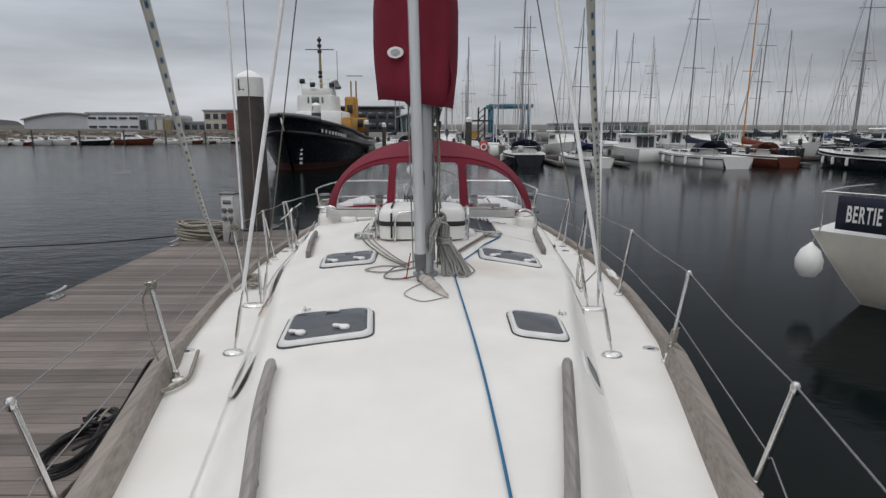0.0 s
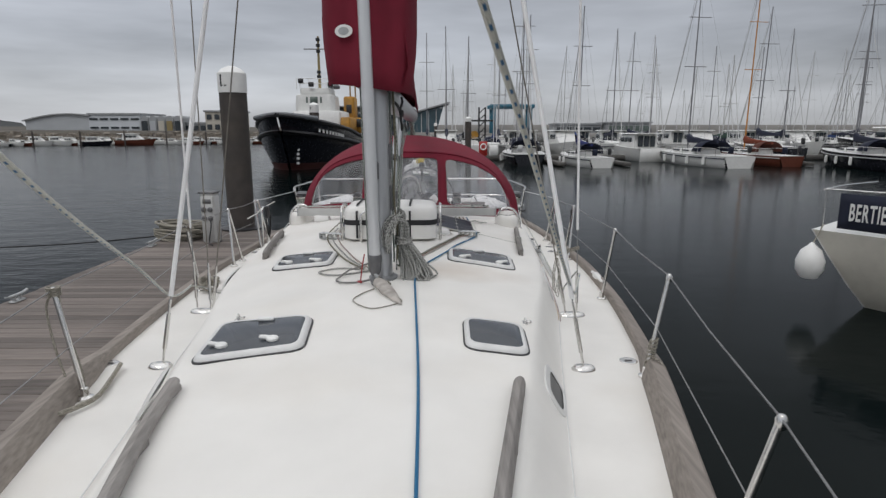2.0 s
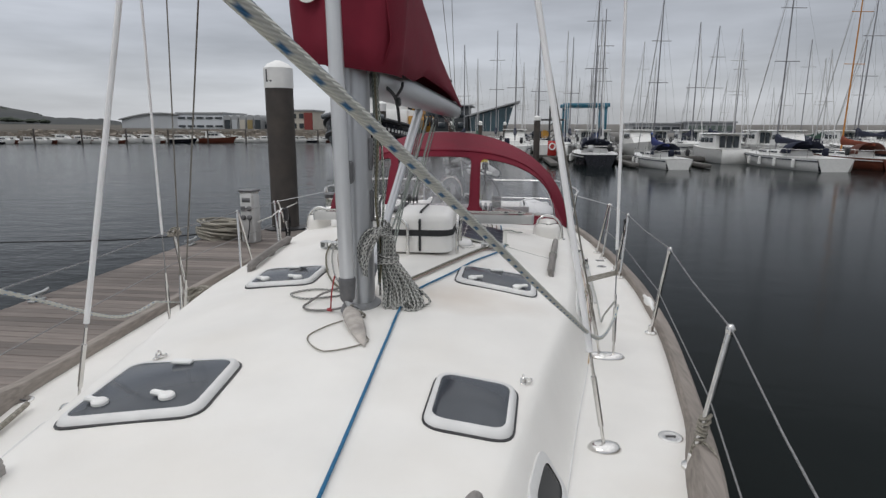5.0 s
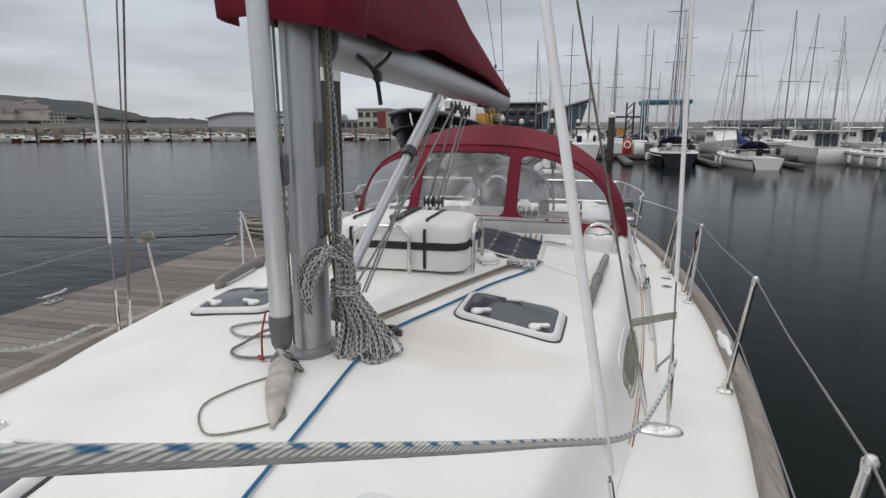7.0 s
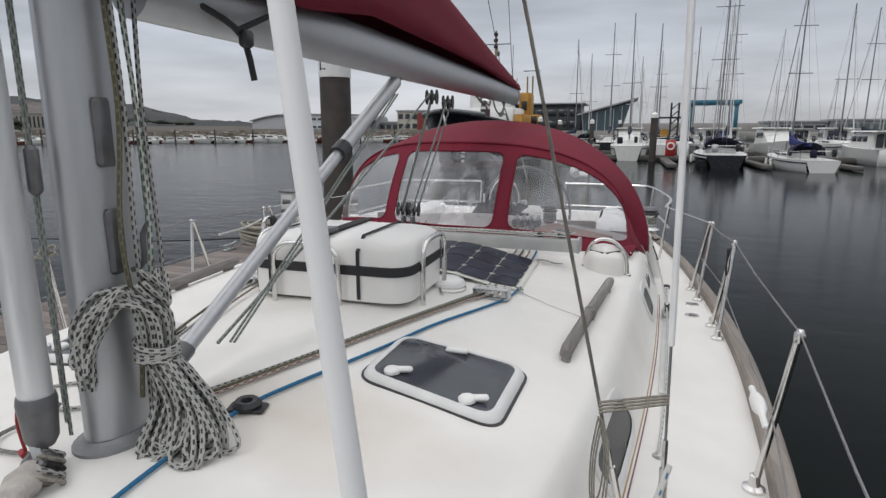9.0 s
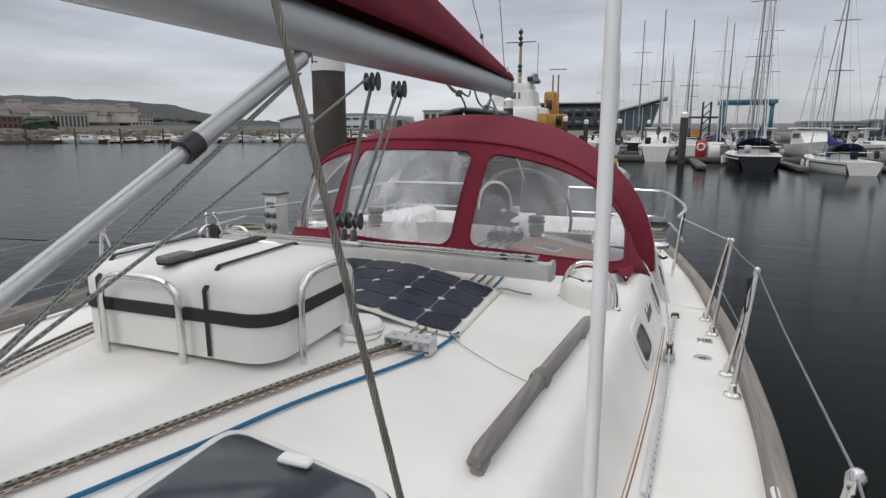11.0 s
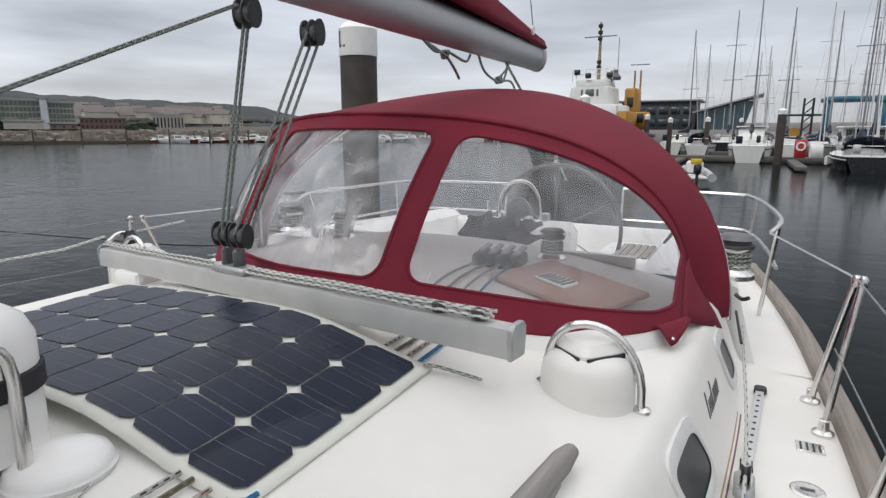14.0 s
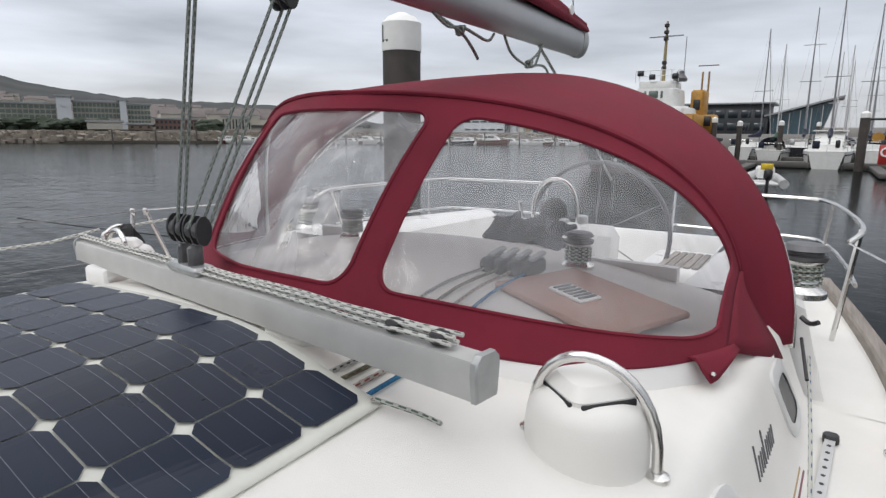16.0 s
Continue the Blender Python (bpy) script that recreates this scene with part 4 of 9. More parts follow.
def solar_panel():
    t = thing("solar_panel", "dark blue flexible solar panel with pale border, draped over deck gear", "solar panel")
    x1, y0, y1 = 0.784, 2.389, 3.10
    pitch = 0.1635
    x0 = x1 - 0.06 - pitch * 8
    def P(x, y, lift=0.0):
        yy = y - 0.07 * (x - x1) * 0.35
        return (x, yy, panel_z(x, yy) + lift)
    nx = 44
    g = Geo().sheet([[P(x0 + (x1 - x0) * i / nx, y0 + (y1 - y0) * j / 16) for i in range(nx + 1)] for j in range(17)])
    g.obj("backsheet", BACKSHEET, t, thick=0.004, label="pale cream backing sheet")
    for a in range(8):
        for b in range(4):
            cx, cy = x1 - 0.031 - pitch * (a + 0.5), y0 + 0.030 + pitch * (b + 0.5)
            h, ch = pitch / 2 - 0.0024, 0.019
            out = [(-h + ch, -h), (h - ch, -h), (h, -h + ch), (h, h - ch), (h - ch, h), (-h + ch, h), (-h, h - ch), (-h, -h + ch)]
            # strips across so that the cell follows the bend
            cell = Geo()
            cols = [-h, -h + ch, -h * 0.6, -h * 0.4, -h * 0.2, 0, h * 0.2, h * 0.4, h * 0.6, h - ch, h]
            top, bot = [], []
            for cxx in cols:
                lim = h if abs(cxx) <= h - ch + 1e-6 else h - ch
                bot.append(P(cx + cxx, cy - lim, 0.008))
                top.append(P(cx + cxx, cy + lim, 0.008))
            mid = [P(cx + cxx, cy, 0.008) for cxx in cols]
            cell.sheet([bot, mid, top])
            cell.obj("solar_cell", CELL, t, smooth=False)
    bus = Geo()
    for b in range(4):
        for k in (-0.33, 0.0, 0.33):
            y = y0 + 0.030 + pitch * (b + 0.5) + k * pitch
            line = [P(x0 + 0.05 + (x1 - x0 - 0.1) * i / 40, y, 0.0092) for i in range(41)]
            bus.sheet([[(p[0], p[1] - 0.0004, p[2]) for p in line], [(p[0], p[1] + 0.0004, p[2]) for p in line]])
    bus.obj("busbar", mat("busbar_silver", (0.22, 0.23, 0.26), 0.4, 0.3), t, label="thin silver conductor lines")["kind"] = "stuff"
    for x, y in ((x1 - 0.015, y0 + 0.015), (x1 - 0.015, y1 - 0.015)):
        p = P(x, y, 0.004)
        Geo().lathe([(0.004, 0), (0.009, 0.002), (0.009, 0.005), (0.004, 0.006)], p, 12).obj("grommet", STEEL, t)
    p = P(x1 - 0.015, y0 + 0.015, 0.01)
    q = P(x1 - 0.015, y1 - 0.015, 0.01)
    Geo().tube([p, (p[0] + 0.03, p[1] - 0.03, p[2]), (p[0] + 0.01, p[1] - 0.05, p[2] + 0.01), (p[0] - 0.01, p[1] - 0.02, p[2] + 0.01)], 0.005, 6, smooth=4).obj("lashing", ROPE_WHITE, t)
    Geo().tube([q, (q[0] + 0.05, q[1] + 0.0, q[2]), (q[0] + 0.10, q[1] + 0.03, q[2] - 0.02), (q[0] + 0.16, q[1] + 0.02, q[2] - 0.02)], 0.005, 6, smooth=4).obj("lashing", ROPE_WHITE, t)
    return t


solar_panel()

# ---- mainsheet traveller ----
TA, TB = Vector((-1.16, 3.43, 1.735)), Vector((1.015, 3.12, 1.778))


def traveller():
    t = thing("mainsheet_traveller", "grey aluminium mainsheet track bridging the cabin top", "traveller")
    d = (TB - TA).normalized()
    side = Vector((-d[1], d[0], 0))
    def sect(p):
        pr = [(-0.035, -0.074), (0.035, -0.074), (0.038, -0.02), (0.03, 0.005), (0.012, 0.008), (-0.012, 0.008), (-0.03, 0.005), (-0.038, -0.02)]
        return [tuple(p + side * a + Vector((0, 0, b))) for a, b in pr]
    Geo().rings([sect(TA), sect(TA.lerp(TB, 0.5)), sect(TB)]).obj("beam", mat("dull_track_alloy", (0.50, 0.50, 0.485), 0.5, 0.15, vary=0.1, scale=7, bump=0.05, bscale=90), t)
    for e, s in ((TA, -1), (TB, 1)):
        rings = []
        for o, k in ((0.0, 1.0), (0.012, 1.0), (0.016, 0.9)):
            rings.append([tuple(e + d * s * o + side * a * k + Vector((0, 0, b * k + 0.012))) for a, b in ((-0.034, -0.090), (0.034, -0.090), (0.040, -0.03), (0.038, -0.006), (0.024, 0.008), (-0.024, 0.008), (-0.038, -0.006), (-0.040, -0.03))])
        Geo().rings(rings).obj("end_stop", GREYCAST, t)
        z = roof_z(e[0] * 0.96, e[1])
        q = TA.lerp(TB, 0.12 if s < 0 else 0.70)
        zr = roof_z(q[0], q[1])
        Geo().box((q[0], q[1] + 0.01, (zr + q[2] - 0.079) / 2), (0.16, 0.06 if s > 0 else 0.14, q[2] - 0.06 - zr), None, 0.01).obj("support", GEL2, t)
    # control lines doubled along the track
    rnd = random.Random(5)
    for a, b, n in ((0.0, 0.42, 3), (0.50, 0.97, 4)):
        for i in range(n):
            off = (i - (n - 1) / 2) * 0.011
            pts = [tuple(TA.lerp(TB, a + (b - a) * k / 8) + side * (off + rnd.uniform(-0.004, 0.004)) + Vector((0, 0, 0.02 + (0.010 if i % 2 else 0) + rnd.uniform(0, 0.004)))) for k in range(9)]
            Geo().tube(pts, 0.0055, 6, smooth=2).obj("control_line", ROPE_PALE, t, label="white flecked control line")
    c = TA.lerp(TB, 0.455)
    m = Matrix.Rotation(math.atan2(d[1], d[0]), 3, "Z")
    Geo().box(c + Vector((0, 0, 0.022)), (0.2, 0.075, 0.03), m, 0.01).obj("car", GREYCAST, t)
    for o in (-0.035, 0.035):
        Geo().box(c + d * o + Vector((0, 0, 0.06)), (0.025, 0.05, 0.08), m, 0.008).obj("toggle", DARKMETAL, t)
    for f in (0.89, 0.95):
        cc = TA.lerp(TB, f)
        Geo().lathe([(0.02, 0), (0.024, 0.006), (0.018, 0.012), (0.024, 0.018), (0.02, 0.024)], cc + Vector((0, 0, 0.012)), 14).obj("sheave", BLACK, t)
    return t


traveller()
TC = TA.lerp(TB, 0.455)


def pulley(c, name="block", tilt=0.0):
    t = thing("pulley_block", "black twin-sheave mainsheet block", "pulley", "mainsheet blocks", at=c)
    m = Matrix.Rotation(radians(90), 3, "Y") @ Matrix.Rotation(0, 3, "Z")
    for x in (-0.018, 0.018):
        Geo().lathe([(0.028, -0.011), (0.021, -0.004), (0.021, 0.004), (0.028, 0.011)], (x, 0, 0), 16, m).obj("sheave", DARKMETAL, t)
    for x in (-0.034, 0.0, 0.034):
        rings = [[(x + o, 0.029 * math.cos(a), 0.048 * math.sin(a)) for a in [2 * math.pi * k / 14 for k in range(14)]] for o in (-0.004, 0.004)]
        Geo().rings(rings).obj("cheek", BLACK, t)
    return t


# ---- the boom end of the mainsheet ----
P1, P2 = Vector((BX - 0.01, 3.24, 2.66)), Vector((BX + 0.01, 3.54, 2.64))
for p in (P1, P2, TC + Vector((-0.04, 0.0, 0.15)), TC + Vector((0.045, 0.0, 0.15))):
    pulley(p)


def mainsheet():
    t = thing("mainsheet", "grey-green braided mainsheet between boom and traveller", "rope")
    low1, low2 = TC + Vector((-0.04, 0, 0.16)), TC + Vector((0.045, 0, 0.16))
    for a, b in ((P1 + Vector((0.0, -0.009, 0)), low1 + Vector((0, -0.012, 0))), (P1 + Vector((0.0, 0.009, 0)), low1 + Vector((0, 0.012, 0))),
                 (P2 + Vector((0, -0.03, 0)), low2 + Vector((0, -0.03, 0))), (P2 + Vector((-0.018, 0.03, 0)), low2 + Vector((-0.018, 0.03, 0))), (P2 + Vector((0.018, 0.03, 0)), low2 + Vector((0.02, 0.03, 0)))):
        Geo().tube([tuple(a), tuple(b)], 0.006, 6).obj("fall", ROPE_GREEN, t)
    Geo().tube([tuple(P1 + Vector((0, -0.04, 0.02))), (BX, 2.0, 2.17), (BX - 0.02, 1.0, 1.76)], 0.0065, 6, smooth=4).obj("lead", ROPE_GREEN, t)
    return t


mainsheet()


def vang():
    t = thing("boom_vang", "silver aluminium rod kicker from mast foot to boom", "kicker")
    a, b = Vector((MX - 0.01, 0.74, 1.74)), Vector((BX, 2.62, 2.735))
    m1 = a.lerp(b, 0.06)
    m2 = a.lerp(b, 0.62)
    m3 = a.lerp(b, 0.97)
    Geo().tube([tuple(m1), tuple(m2)], 0.026, 16).obj("lower_tube", ALU, t)
    Geo().tube([tuple(m2), tuple(m3)], 0.036, 18).obj("upper_tube", ALUH, t)
    Geo().tube([tuple(a.lerp(b, 0.60)), tuple(a.lerp(b, 0.635))], 0.041, 18).obj("collar", BLACK, t)
    Geo().tube([tuple(a.lerp(b, 0.95)), tuple(b)], [0.032, 0.02], 10).obj("end_fork", DARKMETAL, t)
    Geo().tube([tuple(a), tuple(m1)], [0.03, 0.03], 10).obj("foot_fork", DARKMETAL, t)
    for o in (0.03, 0.045):
        Geo().tube([tuple(a.lerp(b, 0.93) + Vector((o, 0, -0.03))), tuple(a.lerp(b, 0.1) + Vector((o + 0.03, 0.05, -0.06)))], 0.005, 6).obj("control_line", ROPE_GREEN, t)
    return t


vang()


# ---- stanchions and guard wires ----
def stanchion(base, top, label="polished steel stanchion with round base"):
    t = thing("stanchion", label, "stanchion", "guard rail stanchions", at=base)
    b, p = Vector((0, 0, 0)), Vector(top) - Vector(base)
    Geo().tube([tuple(b), tuple(p)], 0.0125, 10).obj("post", STEEL, t)
    Geo().lathe([(0.038, -0.008), (0.038, 0.004), (0.02, 0.012), (0.017, 0.05), (0.014, 0.052)], (0, 0, 0), 16).obj("base", STEEL, t)
    Geo().lathe([(0.014, -0.03), (0.017, -0.02), (0.017, 0.0), (0.010, 0.012), (0, 0.014)], p, 12).obj("cap", STEEL, t)
    return t


def post_at(sx, y, lean=0.06, dy=0.0, h=0.60):
    w = half_width(y) * (1 if sx > 0 else PORT) - (0.06 if sx > 0 else 0.09)
    if -1 < y < 0:
        w += 0.04 if sx > 0 else 0.015
    if y < -1:
        w += 0.12 if sx > 0 else 0.16
    z = roof_z(w, y) + 0.008
    if y < -1:
        z = deck_edge(y) + 0.045
    return (sx * w, y, z), (sx * (w + lean), y + dy, z + h)


TOPS = {1: [], -1: []}
POSTS = {1: ((-3.1, 0.0, 1), (-1.65, 0.0, 1), (-0.25, 0.06, 1), (1.53, -0.04, 1), (3.27, 0.14, 1), (3.54, -0.12, 0), (4.2, 0.08, 0), (4.5, -0.2, 1)),
         -1: ((-3.2, 0.0, 1), (-1.74, 0.0, 1), (-0.49, 0.04, 1), (1.86, -0.02, 1), (2.95, 0.14, 1), (3.25, -0.14, 0), (3.95, 0.08, 0), (4.3, -0.2, 1))}
for sx in (1, -1):
    for y, dy, top_too in POSTS[sx]:
        a, b = post_at(sx, y, 0.11 if y < 0 else 0.07, dy, 0.41 if y < -1 else 0.53 if y < 0 else 0.585)
        stanchion(a, b)
        if top_too:
            TOPS[sx].append(Vector(b))
for sx in (1, -1):
    pts = [Vector((sx * 0.35, -4.5, 2.05))] + TOPS[sx]
    wire = []
    for a, b in zip(pts, pts[1:]):
        wire += [tuple(a), tuple(a.lerp(b, 0.5) + Vector((0, 0, -0.015)))]
    wire.append(tuple(pts[-1]))
    single(Geo().tube(wire, 0.0032, 6), "guard_wire", WIREGREY, "thin steel upper guard wire along stanchions", "guard wire", "guard wires")
    low = []
    for p in pts:
        w = half_width(max(p[1], -4.4)) - 0.04
        if -2 < p[1] < 0:
            w = abs(p[0]) - 0.05
        low.append((sx * w, p[1], p[2] - 0.28))
    single(Geo().tube(low, 0.003, 6), "guard_wire", WIREGREY, "thin steel lower guard wire along stanchions", "guard wire", "guard wires")


# ---- standing rigging ----
def turnbuckle(g, a, b):
    d = (b - a)
    g.tube([tuple(a), tuple(a + d * 0.25)], 0.007, 8)
    g.tube([tuple(a + d * 0.22), tuple(a + d * 0.78)], 0.0115, 8)
    g.tube([tuple(a + d * 0.75), tuple(b)], 0.007, 8)


def shroud(base, top, cover, label, cov_from=0.42, cov_to=3.2, rad=0.0125, wire=0.004):
    t = thing("shroud", label, "rigging wire", "mast shrouds", at=base)
    a, b = Vector((0, 0, 0)), Vector(top) - Vector(base)
    d = b.normalized()
    g = Geo()
    turnbuckle(g, a, d * 0.36)
    g.obj("turnbuckle", STEEL, t, label="steel turnbuckle")
    if cover:
        Geo().tube([tuple(d * 0.33), tuple(b)], wire, 6).obj("wire", WIREGREY, t)
    else:
        # laid wire: six strands twisted together, near the deck only
        side = d.cross(Vector((0, 1, 0))).normalized()
        up = d.cross(side)
        steel = mat("laid_steel_wire", (0.22, 0.205, 0.18), 0.5, 0.6, vary=0.25, scale=40)
        core = Geo().tube([tuple(d * 2.4), tuple(b)], wire, 6).obj("wire", steel, t, label="twisted steel wire")
        for k in range(6):
            pts = []
            for i in range(281):
                s = 0.33 + 2.1 * i / 280
                ang = 2 * math.pi * (s / 0.075 + k / 6)
                pts.append(tuple(d * s + (side * math.cos(ang) + up * math.sin(ang)) * wire * 0.62))
            Geo().tube(pts, wire * 0.40, 5).obj("strand", steel, core)
    if cover:
        Geo().tube([tuple(d * cov_from), tuple(d * cov_to)], rad, 12).obj("cover_tube", WHITETUBE, t, label="white plastic sleeve")
    return t


def chainplate(x, y, lx, ly, label):
    z = roof_z(x, y)
    rings = [[((lx + o) * math.cos(a), (ly + o) * math.sin(a), zz) for a in [2 * math.pi * k / 20 for k in range(20)]] for o, zz in ((0.012, -0.005), (0.012, 0.006), (0.0, 0.022), (-0.02, 0.028))]
    g = Geo().rings(rings)
    ob = single(g, "chainplate", STEEL, label, "chainplate", "deck chainplates")
    ob.location = (x, y, z)
    return ob


for x, y in ((1.178, -0.155), (-1.152, -0.08)):
    chainplate(x, y, 0.055, 0.035, "oval polished steel chainplate cover on deck")
for x, y in ((1.372, 0.985), (-1.385, 1.14)):
    chainplate(x, y, 0.095, 0.04, "wide oval polished steel chainplate for two shrouds")


def shroud_from(x, y, top, cover, label, *a, **k):
    return shroud((x, y, roof_z(x, y) + 0.02), top, cover, label, *a, **k)


shroud_from(1.174, -0.16, (0.09, 0.50, 7.3), True, "forward lower shroud in a white plastic sleeve", 0.38, 3.4)
shroud_from(-1.152, -0.05, (-0.10, 0.405, 7.3), True, "forward lower shroud in a white plastic sleeve", 0.38, 3.4)
shroud_from(1.414, 0.985, (1.34, 1.46, 7.1), True, "cap shroud in a white plastic sleeve", 0.62, 3.6, 0.009)
shroud_from(-1.470, 1.22, (-1.50, 1.31, 7.1), True, "cap shroud in a white plastic sleeve", 0.62, 3.6, 0.008)
shroud_from(1.335, 0.995, (-0.03, 0.73, 7.5), False, "bare steel wire lower shroud", wire=0.005)
shroud_from(-1.305, 1.10, (-0.135, 0.495, 7.5), False, "bare steel wire lower shroud", wire=0.005)
shroud_from(-1.33, 1.13, (-1.54, 1.90, 7.1), False, "bare steel wire intermediate shroud", wire=0.0045)


# ---- headsail sheets from the furled sail's clew ----
def sheet_rope(pts, name, material, label, r=0.0085, sm=8, n=8):
    return single(Geo().tube(pts, r, n, smooth=sm), name, material, label, "rope")


sheet_rope([(0.02, -3.6, 3.58), (0.33, -2.5, 2.995), (0.64, -1.53, 2.51), (0.945, -0.57, 2.02), (1.19, 0.2, 1.655), (1.36, 0.80, 1.535), (1.42, 0.98, 1.58)], "headsail_sheet", ROPE_WHITE_BLUE, "thick white headsail sheet with blue flecks, hanging slack")
sheet_rope([(-0.06, -3.6, 3.52), (-0.35, -2.62, 2.96), (-0.68, -1.6, 2.46), (-1.03, -0.45, 1.97), (-1.32, 0.5, 1.56), (-1.40, 0.98, 1.5)], "headsail_sheet", ROPE_WHITE_BLUE, "thick white headsail sheet with blue flecks, hanging slack")


# ---- cabin side windows and trim ----
def side_point(sx, y, t, lift=0.0):
    """A point on the cabin side; t = 0 at the shoulder, 1 at the side deck."""
    s, f = smoothed(SHOULDER, y), smoothed(FOOT, y)
    x = s + (f - s) * t
    e = 0.01
    nx = -(roof_z(x + e, y) - roof_z(x - e, y)) / (2 * e)
    n = Vector((nx, 0, 1)).normalized()
    return (sx * (x + n[0] * lift), y, roof_z(x, y) + n[2] * lift)


def cabin_window(sx, y0, y1, t0=0.33, t1=0.66):
    t = thing("cabin_window", "dark tinted long window in a pale oval frame on the cabin side", "window", "cabin side windows")
    def ring(grow, lift):
        out = []
        cy, ct = (y0 + y1) / 2, (t0 + t1) / 2
        hy, ht = (y1 - y0) / 2 + grow, (t1 - t0) / 2 + grow * 3.2
        for k in range(28):
            a = 2 * math.pi * k / 28
            c, s = math.cos(a), math.sin(a)
            u = (abs(c) ** 0.45) * (1 if c > 0 else -1)
            v = (abs(s) ** 0.55) * (1 if s > 0 else -1)
            out.append(side_point(sx, cy + hy * u + 0.05 * v * (1 if y0 > 0 else 0), ct + ht * v, lift))
        return out
    Geo().rings([ring(0.03, -0.004), ring(0.03, 0.008), ring(0.012, 0.014), ring(0.0, 0.010)], caps=False).obj("frame", SEAL, t)
    Geo().rings([ring(0.004, 0.002), ring(0.004, 0.007)]).obj("pane", SIDEGLASS, t)
    return t


for sx in (1, -1):
    for y0, y1 in ((-0.765, -0.51), (1.19, 1.74), (3.24, 3.55), (4.28, 4.48)):
        cabin_window(sx, y0, y1, *((0.36, 0.70) if 0 < y0 < 2 else (0.44, 0.76) if y0 < 0 else (0.33, 0.66)))
    seam = [side_point(sx, -1.9 + 2.7 * i / 40, 0.86, 0.001) for i in range(41)]
    single(Geo().tube(seam, 0.0035, 5), "moulded_seam", SEAL, "pale grey moulded seam along the cabin side", "seam", kind="structure")
    pts = [side_point(sx, 0.8 + 3.4 * i / 60, 0.86, 0.002) for i in range(61)]
    single(Geo().tube(pts, 0.004, 5), "pinstripe", mat("gold_pinstripe", (0.42, 0.28, 0.12), 0.5), "thin gold stripe along the cabin side", "stripe", kind="structure")
    pts = [(p[0] + sx * 0.013, p[1], p[2] - 0.008) for p in pts]
    single(Geo().tube(pts, 0.003, 5), "pinstripe", mat("maroon_pinstripe", (0.20, 0.08, 0.09), 0.5), "thin maroon stripe along the cabin side", "stripe", kind="structure")
# unreadable maker's word on the cabin side, as plain bars
wd = thing("lettering", "dark grey lettering on the cabin side, worn", "lettering")
for k in range(10):
    y = 3.77 + 0.027 * k
    a = side_point(1, y, 0.50, 0.002)
    b = side_point(1, y + 0.024, 0.34 if k in (0, 4) else 0.41, 0.002)
    Geo().tube([a, b], 0.0026, 5).obj("letter", DARKMETAL, wd)


# ---- genoa track, fittings on the side deck ----
def genoa_track(sx):
    t = thing("genoa_track", "perforated aluminium genoa track with a sliding car", "track", "side deck tracks")
    pts = [(sx * (1.50 + 0.155 * i / 20), 2.25 + 2.25 * i / 20) for i in range(21)]
    rings = [[(x - 0.016, y, roof_z(x, y) + 0.001), (x + 0.016, y, roof_z(x, y) + 0.001), (x + 0.016, y, roof_z(x, y) + 0.018), (x - 0.016, y, roof_z(x, y) + 0.018)] for x, y in pts]
    Geo().rings(rings).obj("track", TRACKALU, t)
    for i in range(17):
        f = (i + 23.5) / 40
        x, y = sx * (1.50 + 0.155 * f), 2.25 + 2.25 * f
        Geo().lathe([(0.007, 0), (0.007, 0.0015)], (x, y, roof_z(x, y) + 0.018), 8).obj("hole", BLACK, t)
    x, y = sx * 1.597, 3.62
    z = roof_z(x, y)
    Geo().box((x, y, z + 0.035), (0.06, 0.13, 0.04), None, 0.012).obj("car", GREYCAST, t)
    Geo().lathe([(0.03, -0.012), (0.022, -0.004), (0.022, 0.004), (0.03, 0.012)], (x, y, z + 0.075), 14, Matrix.Rotation(radians(90), 3, "Y")).obj("sheave", BLACK, t)
    for o in (-0.016, 0.016):
        Geo().box((x + o, y, z + 0.075), (0.006, 0.075, 0.06), None, 0.003).obj("cheek", STEEL, t)
    Geo().box((sx * 1.655, 4.49, roof_z(1.655, 4.49) + 0.014), (0.05, 0.05, 0.03), None, 0.008).obj("end_stop", BLACK, t)
    return t


for sx in (1, -1):
    genoa_track(sx)
    for y, w in ((3.75, 1.779), (-0.01, 1.472)):
        z = roof_z(w, y)
        c = thing("deck_filler", "round chromed filler cap flush in the deck", "filler cap", "deck fillers", at=(sx * w, y, z))
        Geo().lathe([(0.05, -0.004), (0.05, 0.004), (0.044, 0.007), (0.034, 0.005), (0.0, 0.006)], (0, 0, 0), 24).obj("rim", STEEL, c)
        Geo().box((0, 0, 0.0075), (0.04, 0.008, 0.003)).obj("slot", DARKMETAL, c)
    z = roof_z(1.81, 4.06)
    v = thing("deck_drain", "small slotted steel drain in the side deck", "drain", "deck drains", at=(sx * 1.81, 4.06, z))
    Geo().box((0, 0, 0.002), (0.09, 0.075, 0.006), None, 0.002).obj("plate", STEEL, v)
    for k in range(4):
        Geo().box((-0.03 + 0.02 * k, 0, 0.0055), (0.007, 0.055, 0.002)).obj("slot", BLACK, v)


